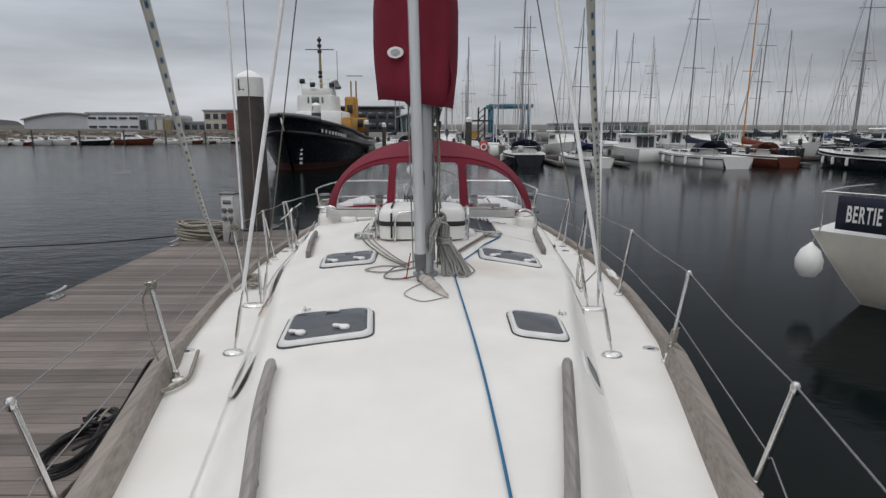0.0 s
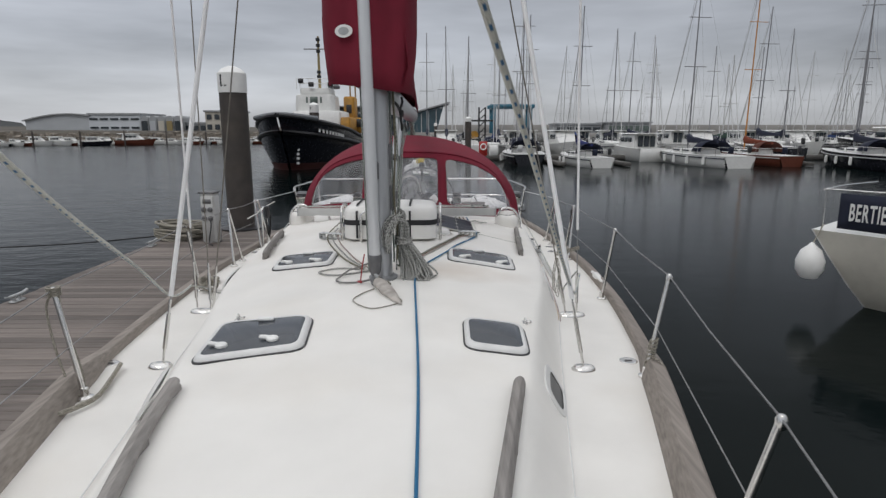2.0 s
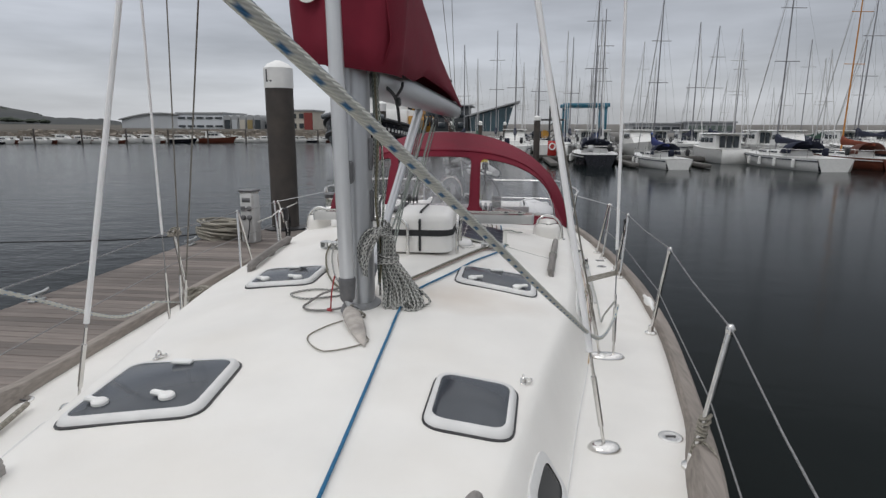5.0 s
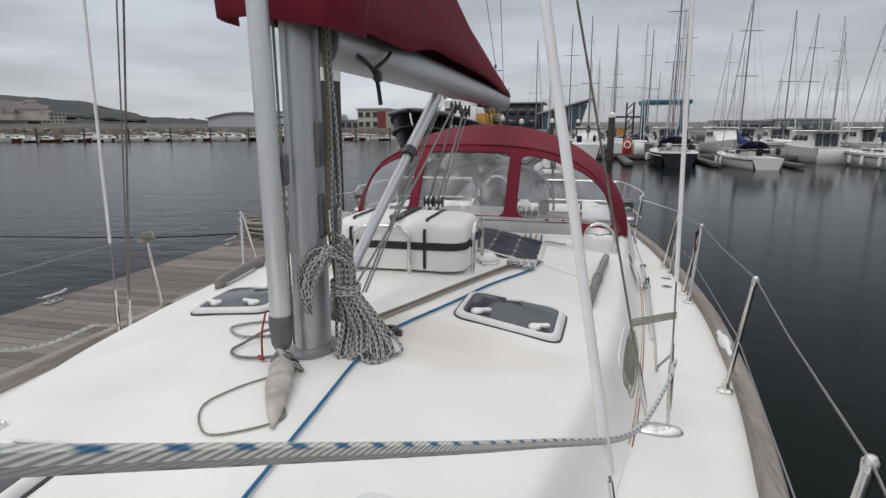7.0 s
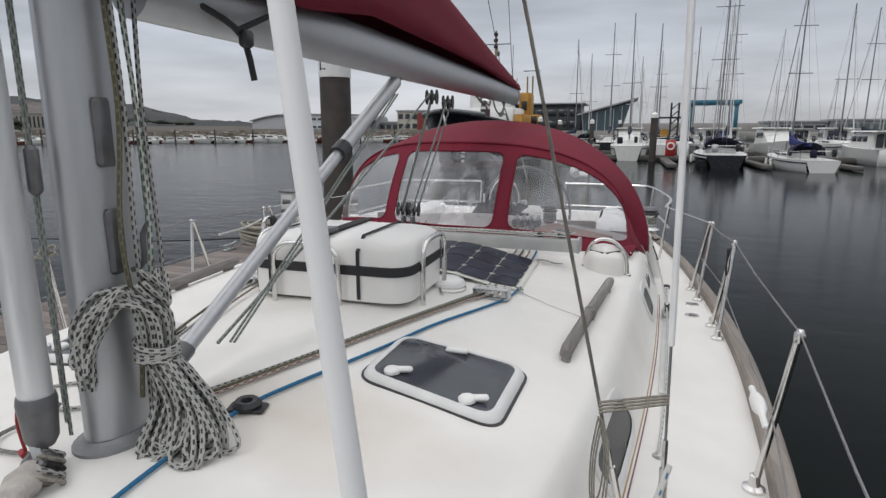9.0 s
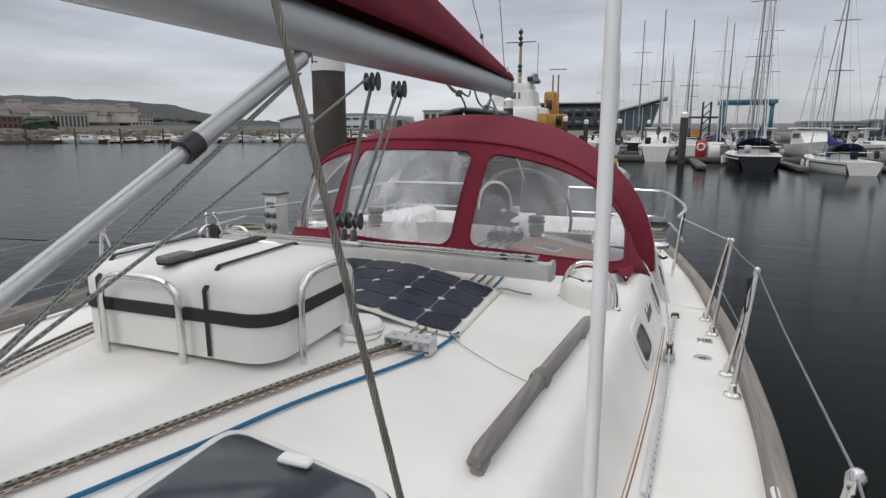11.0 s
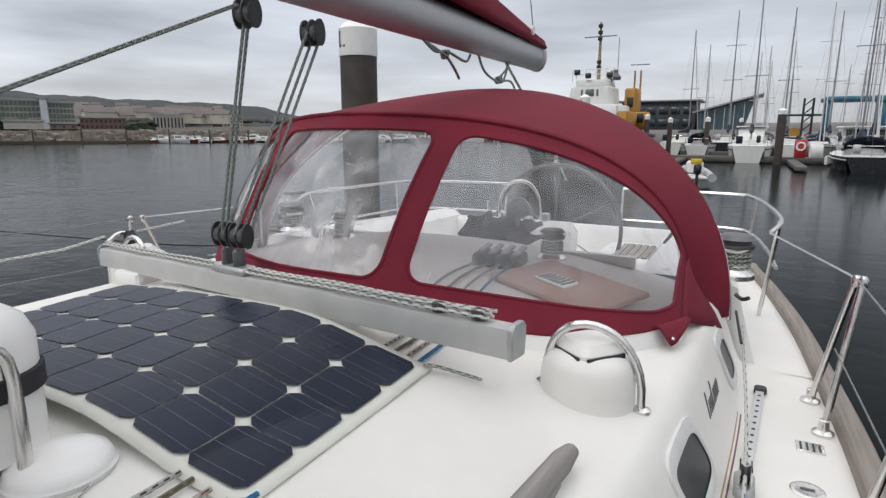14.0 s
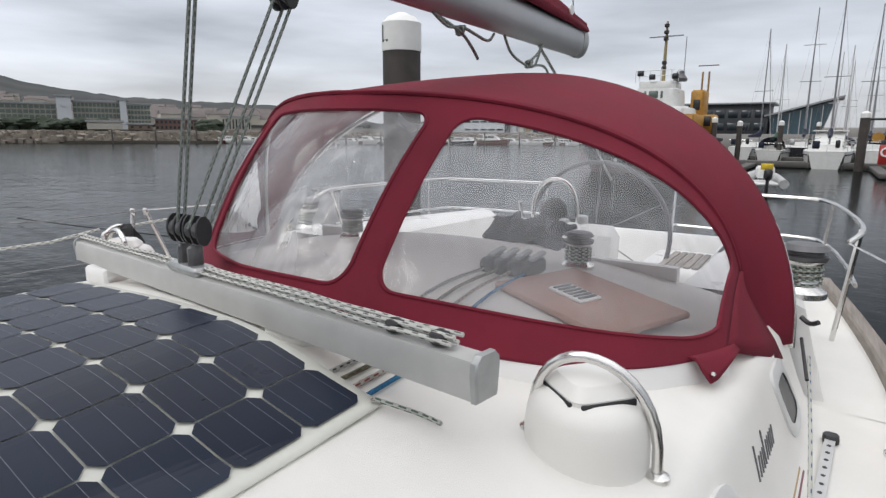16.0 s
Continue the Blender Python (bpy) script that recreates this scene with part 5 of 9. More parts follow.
# ---- dorade vents ----
def dorade(sx, y):
    x = sx * 1.168
    z = roof_z(x, y)
    t = thing("dorade_vent", "white moulded dorade vent box under a steel guard hoop", "vent", "dorade vents", at=(x, y, z))
    rings = []
    for r, zz, tw in ((0.140, -0.07, 1), (0.138, 0.05, 1), (0.132, 0.090, 1), (0.118, 0.114, 1), (0.09, 0.126, 1), (0.05, 0.130, 1)):
        rings.append([(r * math.cos(a) * 0.95, r * math.sin(a) * 1.0, zz - 0.03 * max(0, r * math.cos(a) * sx)) for a in [2 * math.pi * k / 28 for k in range(28)]])
    Geo().rings(rings).obj("box", GEL, t, angle=70)
    m = Matrix.Rotation(radians(50), 3, "Z")
    rr = [[tuple(m @ Vector((px, py, zz))) for px, py in rounded_rect(w, w, 0.03)] for w, zz in ((0.155, 0.09), (0.155, 0.132), (0.115, 0.156), (0.075, 0.162))]
    Geo().rings(rr).obj("cowl", GEL, t, angle=25)
    for a in (50, -40):
        q = Matrix.Rotation(radians(a), 3, "Z") @ Vector((0, -0.077, 0.120))
        Geo().box(q, (0.125, 0.010, 0.018), Matrix.Rotation(radians(a), 3, "Z"), 0.003).obj("slot", BLACK, t)
    a, b = Vector((sx * 0.15, 0.0, roof_z(x + sx * 0.15, y) - z)), Vector((sx * -0.11, -0.04, roof_z(x - sx * 0.11, y - 0.04) - z))
    pts = []
    for k in range(17):
        u = k / 16
        p = a.lerp(b, 0.5 - 0.5 * math.cos(math.pi * u))
        pts.append(tuple(p + Vector((0, 0, 0.205 * math.sin(math.pi * u) ** 0.7))))
    Geo().tube(pts, 0.0115, 10).obj("guard_hoop", STEEL, t, label="polished steel hoop")
    for p in (a, b):
        Geo().lathe([(0.026, -0.004), (0.026, 0.006), (0.014, 0.012)], p, 14).obj("foot", STEEL, t)
    return t


dorade(1, 3.31)
dorade(-1, 3.60)


# ---- rope organisers and control lines on the cabin top ----
def organiser(a, b):
    a, b = Vector((*a, roof_z(*a))), Vector((*b, roof_z(*b)))
    c = (a + b) / 2
    t = thing("rope_organiser", "grey aluminium deck organiser with sheaves for four lines", "organiser", "deck organisers", at=c)
    d = (b - a)
    m = Matrix.Rotation(math.atan2(d[1], d[0]), 3, "Z")
    L = d.length
    Geo().box((0, 0, 0.004), (L, 0.07, 0.008), m, 0.002).obj("base_plate", GREYCAST, t)
    Geo().box((0, 0, 0.050), (L + 0.010, 0.072, 0.006), m, 0.002).obj("top_plate", ORGPLATE, t)
    for e in (-1, 1):
        q = m @ Vector((e * (L / 2 + 0.002), 0, 0.026))
        Geo().box(q, (0.005, 0.070, 0.048), m, 0.002).obj("end_plate", ORGPLATE, t)
    for k in range(4):
        q = m @ Vector((-L / 2 + L * (k + 0.5) / 4, 0, 0))
        Geo().lathe([(0.018, 0.010), (0.012, 0.020), (0.012, 0.034), (0.018, 0.045)], q, 14).obj("sheave", WHITEPL, t)
        Geo().lathe([(0.007, 0.052), (0.006, 0.057), (0, 0.058)], q, 10).obj("bolt", STEEL, t)
    return t


organiser((0.590, 2.203), (0.758, 2.196))
organiser((-0.66, 2.08), (-0.43, 2.0))


def on_roof(pts, lift=0.012):
    return [(x, y, roof_z(x, y) + lift) for x, y in pts]


def deck_line(pts, material, label, r=0.0055, lift=0.010):
    return single(Geo().tube(on_roof(pts, lift), r, 6, smooth=6), "control_line", material, label, "rope", "deck control lines")


deck_line([(0.10, 0.83), (0.243, 1.168), (0.378, 1.557), (0.548, 2.04), (0.612, 2.24), (0.62, 2.40)], ROPE_GREY, "dark grey control line led aft along cabin top", 0.0055, 0.014)
deck_line([(0.115, 0.82), (0.256, 1.165), (0.393, 1.553), (0.566, 2.04), (0.645, 2.24), (0.655, 2.40)], ROPE_OLIVE, "faded olive control line led aft along cabin top", 0.0055, 0.014)
deck_line([(0.13, 0.81), (0.268, 1.16), (0.407, 1.55), (0.586, 2.04), (0.685, 2.24), (0.70, 2.40)], ROPE_RED, "white control line with red flecks led aft", 0.005, 0.012)
deck_line([(0.315, -3.0), (0.315, -1.99), (0.30, -0.98), (0.255, 0.1), (0.24, 0.5), (0.264, 0.79), (0.314, 0.96), (0.371, 1.114), (0.458, 1.367), (0.552, 1.683), (0.708, 2.08), (0.755, 2.25), (0.775, 2.44)], ROPE_BLUE, "bright blue control line lying along the foredeck", 0.006, 0.010)
for k, m in enumerate((ROPE_GREY, ROPE_OLIVE, ROPE_RED, ROPE_BLUE)):
    deck_line([(0.60 + 0.045 * k, 3.10), (0.60 + 0.043 * k, 3.3), (0.57 + 0.05 * k, 3.45)], m, "control line led aft below the track", 0.006, 0.01)
deck_line([(-0.09, 0.75), (-0.26, 1.15), (-0.50, 2.02), (-0.52, 2.9)], ROPE_RED, "white control line with red flecks led aft", 0.0055, 0.02)
deck_line([(-0.11, 0.74), (-0.30, 1.15), (-0.55, 2.03), (-0.57, 2.9)], ROPE_GREY, "dark grey control line led aft along cabin top", 0.006, 0.02)
deck_line([(-0.13, 0.73), (-0.34, 1.15), (-0.60, 2.05), (-0.62, 2.9)], ROPE_OLIVE, "faded olive control line led aft along cabin top", 0.006, 0.02)
deck_line([(0.77, 2.375), (0.90, 2.285), (1.013, 2.225), (1.125, 2.19)], ROPE_WHITE, "thin white lashing from panel corner to grab rail", 0.0014, 0.008)
# lashing round the grab rail
gl = thing("rail_lashing", "thin white cord wound round the grab rail", "cord")
for k in range(4):
    y = 2.17 + 0.012 * k
    c = Vector((1.141 + 0.0013 * k, y, roof_z(1.141, y) + 0.036))
    Geo().tube([tuple(c + Vector((0.031 * math.cos(a), 0, 0.034 * math.sin(a)))) for a in [2 * math.pi * j / 12 for j in range(13)]], 0.0018, 5).obj("turn", ROPE_WHITE, gl)
# fairlead for the blue line
fl = thing("fairlead", "black ring fairlead with the blue line through it", "fairlead", at=(0.266, 0.795, roof_z(0.266, 0.795)))
Geo().lathe([(0.018, 0.0), (0.036, 0.004), (0.042, 0.018), (0.032, 0.03), (0.018, 0.028), (0.014, 0.014)], (0, 0, 0), 18).obj("ring", BLACK, fl)
Geo().box((0.0, 0.0, 0.004), (0.11, 0.06, 0.010), Matrix.Rotation(0.25, 3, "Z"), 0.004).obj("base", BLACK, fl)


# ---- reef lines, topping lift and lazy jack at the boom's outer end ----
def boom_lines():
    t = thing("reef_line", "grey reefing lines knotted in loops under the boom end", "rope")
    zb = 2.725
    for pts in ([(BX, 4.36, zb + 0.02), (BX + 0.03, 4.46, zb - 0.045), (BX + 0.02, 4.62, zb - 0.03), (BX + 0.01, 4.86, zb - 0.055), (BX, 4.95, zb - 0.01)],
                [(BX, 4.40, zb), (BX + 0.04, 4.56, zb - 0.06), (BX + 0.045, 4.66, zb - 0.12), (BX + 0.04, 4.72, zb - 0.16)],
                [(BX, 5.06, zb + 0.01), (BX + 0.02, 5.10, zb - 0.08), (BX + 0.03, 5.22, zb - 0.125), (BX + 0.03, 5.38, zb - 0.13), (BX + 0.02, 5.49, zb - 0.02), (BX, 5.52, zb + 0.01)],
                [(BX + 0.03, 5.30, zb - 0.12), (BX + 0.03, 5.42, zb - 0.06), (BX + 0.03, 5.50, zb)],
                [(BX + 0.03, 5.34, zb - 0.13), (BX + 0.04, 5.50, zb - 0.12), (BX + 0.04, 5.60, zb - 0.18)]):
        Geo().tube(pts, 0.0075, 6, smooth=5).obj("loop", ROPE_GREEN, t)
    for y, z in ((4.58, zb - 0.05), (5.32, zb - 0.125)):
        for k in range(3):
            Geo().tube([(BX + 0.03 + 0.02 * math.cos(a), y + 0.006 * k - 0.01, z + 0.018 * math.sin(a + k)) for a in [2 * math.pi * j / 8 for j in range(9)]], 0.008, 6).obj("knot", ROPE_GREEN, t)
    for o in (0.0, 0.03):
        Geo().tube([(BX, 5.50 + o, zb), (BX + 0.05, 6.35 + o, 2.20), (BX + 0.05, 6.9 + o, 1.85)], 0.005, 6).obj("tail", ROPE_GREY, t)
    tl = thing("topping_lift", "thin wire topping lift rising from the boom end", "rigging wire")
    Geo().tube([(BX, 6.07, 2.93), (BX - 0.02, 5.6, 4.3), (-0.06, 1.0, 13.5)], 0.004, 6).obj("wire", WIREGREY, tl)
    lj = thing("lazy_jack", "thin line holding up the sail cover", "rope")
    Geo().tube([(BX + 0.02, 5.27, 3.06), (BX + 0.02, 5.15, 3.19), (BX - 0.02, 2.9, 5.2), (-0.06, 0.9, 8.2)], 0.0035, 6).obj("line", WIREGREY, lj)
    Geo().box((BX + 0.02, 5.18, 3.16), (0.025, 0.03, 0.04), None, 0.006).obj("shackle", DARKMETAL, lj)
    return t


boom_lines()


# ---- low vent dome and lashing between raft and panel ----
def deck_dome():
    x, y = 0.415, 2.30
    z = roof_z(x, y)
    t = thing("mushroom_vent", "low round white vent dome on the cabin top", "vent", at=(x, y, z))
    Geo().lathe([(0.092, -0.008), (0.092, 0.012), (0.085, 0.026), (0.062, 0.038), (0.025, 0.044), (0.0, 0.045)], (0, 0, 0), 28).obj("dome", GEL2, t)
    Geo().lathe([(0.097, -0.006), (0.099, 0.004), (0.094, 0.006)], (0, 0, 0), 28).obj("flange", SEAL, t)
    c = thing("raft_lanyard", "thin pale cord and shackle looped at the raft cradle foot", "cord")
    Geo().tube(on_roof([(0.40, 2.20), (0.44, 2.14), (0.50, 2.16), (0.53, 2.24), (0.49, 2.33), (0.44, 2.30), (0.41, 2.22)], 0.006), 0.003, 6, smooth=6).obj("loop", ROPE_PALE, c)
    Geo().tube(on_roof([(0.41, 2.19), (0.44, 2.12), (0.455, 2.09)], 0.008), 0.006, 6, smooth=4).obj("shackle", STEEL, c)
    return t


deck_dome()


# ---- padeyes by the hatches ----
for x, y in ((-0.69, -0.125), (0.85, -0.15)):
    e = thing("padeye", "small polished steel padeye on deck", "padeye", "deck padeyes", at=(x, y, roof_z(x, y)))
    Geo().box((0, 0, 0.003), (0.024, 0.06, 0.005), None, 0.002).obj("plate", STEEL, e)
    Geo().tube([(0, -0.017, 0.004), (0, -0.015, 0.020), (0, 0, 0.028), (0, 0.015, 0.020), (0, 0.017, 0.004)], 0.0045, 8, smooth=4).obj("bow", STEEL, e)
    Geo().tube([(0.014 * math.cos(a) + 0.02, 0.018 * math.sin(a), 0.009) for a in [2 * math.pi * k / 14 for k in range(15)]], 0.004, 6).obj("ring", STEEL, e)


# ---- cord knotted over a stanchion top, line bundled at the deck edge ----
def loose_bundle(at, r, rope, thick, turns, label, flat=0.45, seed=5):
    """A small untidy hank: closed loops thrown round one centre."""
    t = thing("rope_bundle", label, "rope", at=at)
    rnd = random.Random(seed)
    for i in range(turns):
        ph, tilt = rnd.uniform(0, 6.28), rnd.uniform(-0.5, 0.5)
        ra, rb = r * rnd.uniform(0.65, 1.05), r * rnd.uniform(0.35, 0.75)
        ox, oy = rnd.uniform(-0.3, 0.3) * r, rnd.uniform(-0.3, 0.3) * r
        pts = []
        for k in range(15):
            a = 2 * math.pi * k / 14
            u, v = ra * math.cos(a), rb * math.sin(a)
            pts.append((ox + u * math.cos(ph) - v * math.sin(ph), oy + u * math.sin(ph) + v * math.cos(ph), thick + r * flat * (0.5 + 0.5 * math.sin(a + ph) * tilt * 2) * (i + 1) / turns))
        Geo().tube(pts, thick, 6, smooth=2).obj("loop", rope, t)
    return t


KNOT = TOPS[-1][3]
loose_bundle((KNOT[0], KNOT[1], KNOT[2] - 0.05), 0.055, ROPE_MOOR, 0.006, 7, "frayed pale cord knotted over a stanchion top", 1.2, 3)
BX2, BY2 = -1.745, 2.17
loose_bundle((BX2, BY2, roof_z(BX2, BY2)), 0.11, ROPE_MOOR, 0.010, 8, "small hank of grey rope lying against the toe rail", 0.6, 8)
loose_bundle((BX2 + 0.03, BY2 + 0.10, roof_z(BX2, BY2)), 0.055, ROPE_BLACK, 0.007, 3, "short black line dropped beside the grey hank", 0.6, 9)


# ---- coiled halyard tail and lines at the mast ----
def halyard_coil():
    t = thing("halyard_coil", "thick coil of grey rope with dark flecks hung on the mast", "rope coil")
    rnd = random.Random(11)
    tie = Vector((0.160, 0.60, 1.893))
    out = Vector((0.86, 0.35, 0)).normalized()
    dep = Vector((0.45, -0.9, 0)).normalized()
    for i in range(30):
        f = (i + 0.5) / 30
        spread = (f - 0.42) * 0.165
        d = rnd.uniform(-0.03, 0.05)
        bot = rnd.uniform(1.645, 1.69) - 0.012 * (1 - abs(f - 0.5) * 2)
        a = tie + out * (f - 0.5) * 0.075 + dep * d * 0.5
        b = tie + out * (spread * 0.75 + 0.035) + dep * d + Vector((0, 0, -0.12))
        c = tie + out * (spread + 0.05) + dep * (d + 0.02) + Vector((0.0, -0.065, 0))
        c[2] = bot
        e = tie + out * (spread + 0.05 + rnd.uniform(0.04, 0.09)) + dep * (d + rnd.uniform(-0.02, 0.05)) + Vector((0.0, -0.065, 0))
        e[2] = bot + rnd.uniform(-0.006, 0.03)
        g = tie + out * (spread * 0.7 + 0.07) + dep * (d + 0.03) + Vector((0, 0, -0.13))
        h = tie + out * ((f - 0.5) * 0.07 + 0.01) + dep * (d * 0.5 + 0.02)
        Geo().tube([a, b, c, e, g, h], 0.0068, 6, smooth=5).obj("strand", ROPE_GREY, t)
    for i in range(24):
        f = (i + 0.5) / 24
        d = rnd.uniform(-0.035, 0.055)
        a = tie + out * (f - 0.5) * 0.07 + dep * d * 0.6
        b = tie + out * ((f - 0.5) * 0.06 - 0.005) + dep * d + Vector((0, 0, 0.11 + rnd.uniform(0, 0.02)))
        c = tie - out * (0.05 + 0.05 * f) + dep * (d + 0.03) + Vector((0, 0, 0.165 + rnd.uniform(-0.02, 0.02)))
        e = tie - out * (0.12 + 0.05 * f) + dep * (d + 0.05) + Vector((0, 0, 0.07 + rnd.uniform(-0.03, 0.03)))
        g = tie - out * (0.13 + 0.03 * f) + dep * (d + 0.06) + Vector((0, 0, rnd.uniform(-0.06, 0.02)))
        Geo().tube([a, b, c, e, g], 0.0068, 6, smooth=5).obj("strand", ROPE_GREY, t)
    for k in range(5):
        z = tie[2] - 0.012 + k * 0.011
        Geo().tube([tuple(Vector((tie[0], tie[1], z)) + out * 0.052 * math.cos(a) + dep * (0.01 + 0.045 * math.sin(a)) + Vector((0, 0, 0.01 * math.sin(a + k)))) for a in [2 * math.pi * j / 14 for j in range(15)]], 0.007, 6).obj("binding_turn", ROPE_GREY, t)
    return t


halyard_coil()


def halyards():
    t = thing("halyards", "bundle of grey and green flecked halyards running up the mast", "rope")
    rnd = random.Random(21)
    for i, (x, y, m) in enumerate(((0.118, 0.60, ROPE_GREY), (0.128, 0.625, ROPE_WHITE), (0.10, 0.665, ROPE_GREEN), (0.085, 0.705, ROPE_GREY), (0.12, 0.575, ROPE_OLIVE))):
        pts = [(x + rnd.uniform(-0.006, 0.01), y + rnd.uniform(-0.01, 0.01), 1.70 + 0.02 * i)]
        for z in (1.95, 2.2, 2.5, 2.85, 3.5, 5.0):
            pts.append((x - 0.010 * (z - 1.65) + rnd.uniform(-0.008, 0.012), y + 0.012 * (z - 1.65) + rnd.uniform(-0.008, 0.012), z))
        Geo().tube(pts, 0.0062, 6, smooth=5).obj("line", m, t)
    for i in range(10):
        z = 1.97 + rnd.uniform(0, 0.14)
        p = Vector((0.115 + rnd.uniform(0, 0.03), 0.60 + rnd.uniform(-0.02, 0.03), z))
        Geo().tube([p, p + Vector((0.02, -0.03, 0.03)), p + Vector((0.035, 0.0, -0.01)), p + Vector((0.01, 0.03, 0.02))], 0.0065, 6, smooth=4).obj("hitch", ROPE_GREY, t)
    for x, y, m in ((-0.055, 0.50, ROPE_GREEN), (0.012, 0.455, ROPE_GREEN)):
        Geo().tube([(x, y, 1.72), (x - 0.03, y + 0.02, 3.0), (x - 0.06, y + 0.04, 5.0)], 0.005, 6).obj("line", m, t)
    Geo().box((0.012, 0.452, 2.36), (0.03, 0.03, 0.11), None, 0.01).obj("block", DARKMETAL, t, label="grey block on a mast line")
    return t


halyards()


def mast_foot_gear():
    t = thing("pole_end_fitting", "worn grey pointed pole end fitting lying at the mast foot", "fitting")
    rings = []
    a, b = Vector((0.019, 0.349, 1.690)), Vector((0.179, -0.013, 1.652))
    for u, w, h in ((0.0, 0.03, 0.026), (0.12, 0.046, 0.028), (0.2, 0.036, 0.026), (0.28, 0.046, 0.026), (0.5, 0.040, 0.022), (0.8, 0.022, 0.014), (1.0, 0.004, 0.004)):
        p = a.lerp(b, u)
        rings.append([(p[0] + w * math.cos(k), p[1] + 0.2 * w * math.cos(k), max(p[2] + h * math.sin(k), 1.652)) for k in [2 * math.pi * j / 12 for j in range(12)]])
    Geo().rings(rings).obj("spike", mat("worn_leather", (0.40, 0.37, 0.34), 0.8, vary=0.25, scale=20, bump=0.4, bscale=80), t)
    Geo().tube([(0.0, 0.40, 1.73), (-0.02, 0.36, 1.69), (0.02, 0.33, 1.68), (0.04, 0.36, 1.71)], 0.012, 8, smooth=4).obj("shackle", DARKMETAL, t)
    Geo().box((0.0, 0.385, 1.685), (0.06, 0.05, 0.06), Matrix.Rotation(0.4, 3, "Z"), 0.015).obj("clamp", DARKMETAL, t)
    loop = on_roof([(-0.001, 0.289), (-0.06, 0.20), (-0.10, 0.07), (-0.03, -0.05), (0.05, -0.08), (0.179, 0.047), (0.099, 0.168)], 0.006)
    single(Geo().tube(loop, 0.0032, 6, smooth=6), "thin_line", ROPE_MOOR, "thin grey line looped on deck by the mast", "rope", "lines at the mast foot")
    loop = [(-0.02, 0.42, 1.80), (-0.14, 0.50, 1.74), (-0.2, 0.60, 1.70), (-0.25, 0.55, 1.67), (-0.26, 0.47, 1.665), (-0.2, 0.42, 1.665), (-0.1, 0.42, 1.67), (0.0, 0.4, 1.70)]
    single(Geo().tube(loop, 0.0058, 6, smooth=6), "thin_line", ROPE_STIFF, "stiff grey rope loop at the mast foot", "rope", "lines at the mast foot")
    loop = on_roof([(-0.12, 0.75), (-0.30, 0.80), (-0.42, 0.72), (-0.30, 0.62), (-0.16, 0.66), (-0.05, 0.72)], 0.008)
    single(Geo().tube(loop, 0.006, 6, smooth=6), "thin_line", ROPE_GREY, "grey rope loop lying on cabin top", "rope", "lines at the mast foot")
    r = thing("red_lanyard", "short red cord lanyard hanging from the pole end", "cord")
    Geo().tube([(-0.07, 0.41, 1.85), (-0.085, 0.40, 1.77), (-0.10, 0.42, 1.675)], 0.004, 6, smooth=4).obj("cord", mat("red_cord", (0.30, 0.03, 0.03), 0.8), r)
    Geo().tube([(-0.115, 0.42, 1.672), (-0.09, 0.41, 1.672)], 0.009, 6).obj("toggle", mat("red_toggle", (0.28, 0.03, 0.035), 0.6), r)
    for k in range(5):
        p = Vector((-0.03 + 0.018 * k, 0.40 - 0.016 * k, 1.69 - 0.005 * k))
        Geo().tube([p, p + Vector((0.03, -0.02, 0.03)), p + Vector((0.05, 0.02, 0.0)), p + Vector((0.02, 0.03, -0.02)), p], 0.006, 6, smooth=4).obj("cord_knot", (ROPE_GREY, ROPE_MOOR, ROPE_BLACK)[k % 3], t)
    return t


mast_foot_gear()


# ---- lashings on the shrouds, coiled line and boat hook ----
def shroud_lashing(sx):
    t = thing("shroud_lashing", "hank of thin grey line tied between two shrouds", "rope", "shroud lashings")
    a, b = Vector((sx * 1.235, 0.95, 1.72)), Vector((sx * 1.405, 0.95, 1.77))
    for k in range(4):
        Geo().tube([a + Vector((0, 0.006 * k, 0.007 * k)), b + Vector((0, 0.004 * k, 0.006 * k))], 0.0035, 5).obj("turn", ROPE_MOOR, t)
    for k in range(3):
        p = a + Vector((sx * 0.006 * k, -0.01 * k, -0.01))
        Geo().tube([p, p + Vector((sx * 0.02, -0.015, -0.10)), p + Vector((sx * 0.012, -0.01, -0.22 - 0.03 * k)), p + Vector((sx * -0.01, 0.0, -0.24)), p + Vector((sx * -0.014, 0.01, -0.12)), p], 0.0025, 5, smooth=5).obj("loop", ROPE_MOOR, t)
    return t


shroud_lashing(1)
# line from the lashing along the side deck to the track car
deckside = [(1.40, 0.98, 1.60), (1.41, 1.35, 1.40), (1.46, 1.75, roof_z(1.46, 1.75) + 0.012), (1.52, 2.4, roof_z(1.52, 2.4) + 0.03), (1.597, 3.62, roof_z(1.6, 3.62) + 0.08), (1.56, 4.6, 1.42)]
sheet_rope(deckside, "headsail_sheet", ROPE_WHITE_BLUE, "white headsail sheet lying along the side deck to its car", 0.006)
deckside2 = [(-1.40, 0.98, 1.5), (-1.42, 1.35, 1.38), (-1.47, 1.75, roof_z(1.47, 1.75) + 0.012), (-1.54, 2.4, roof_z(1.54, 2.4) + 0.03), (-1.597, 3.62, roof_z(1.6, 3.62) + 0.08), (-1.56, 4.6, 1.42)]
sheet_rope(deckside2, "headsail_sheet", ROPE_WHITE_BLUE, "white headsail sheet lying along the side deck to its car", 0.006)
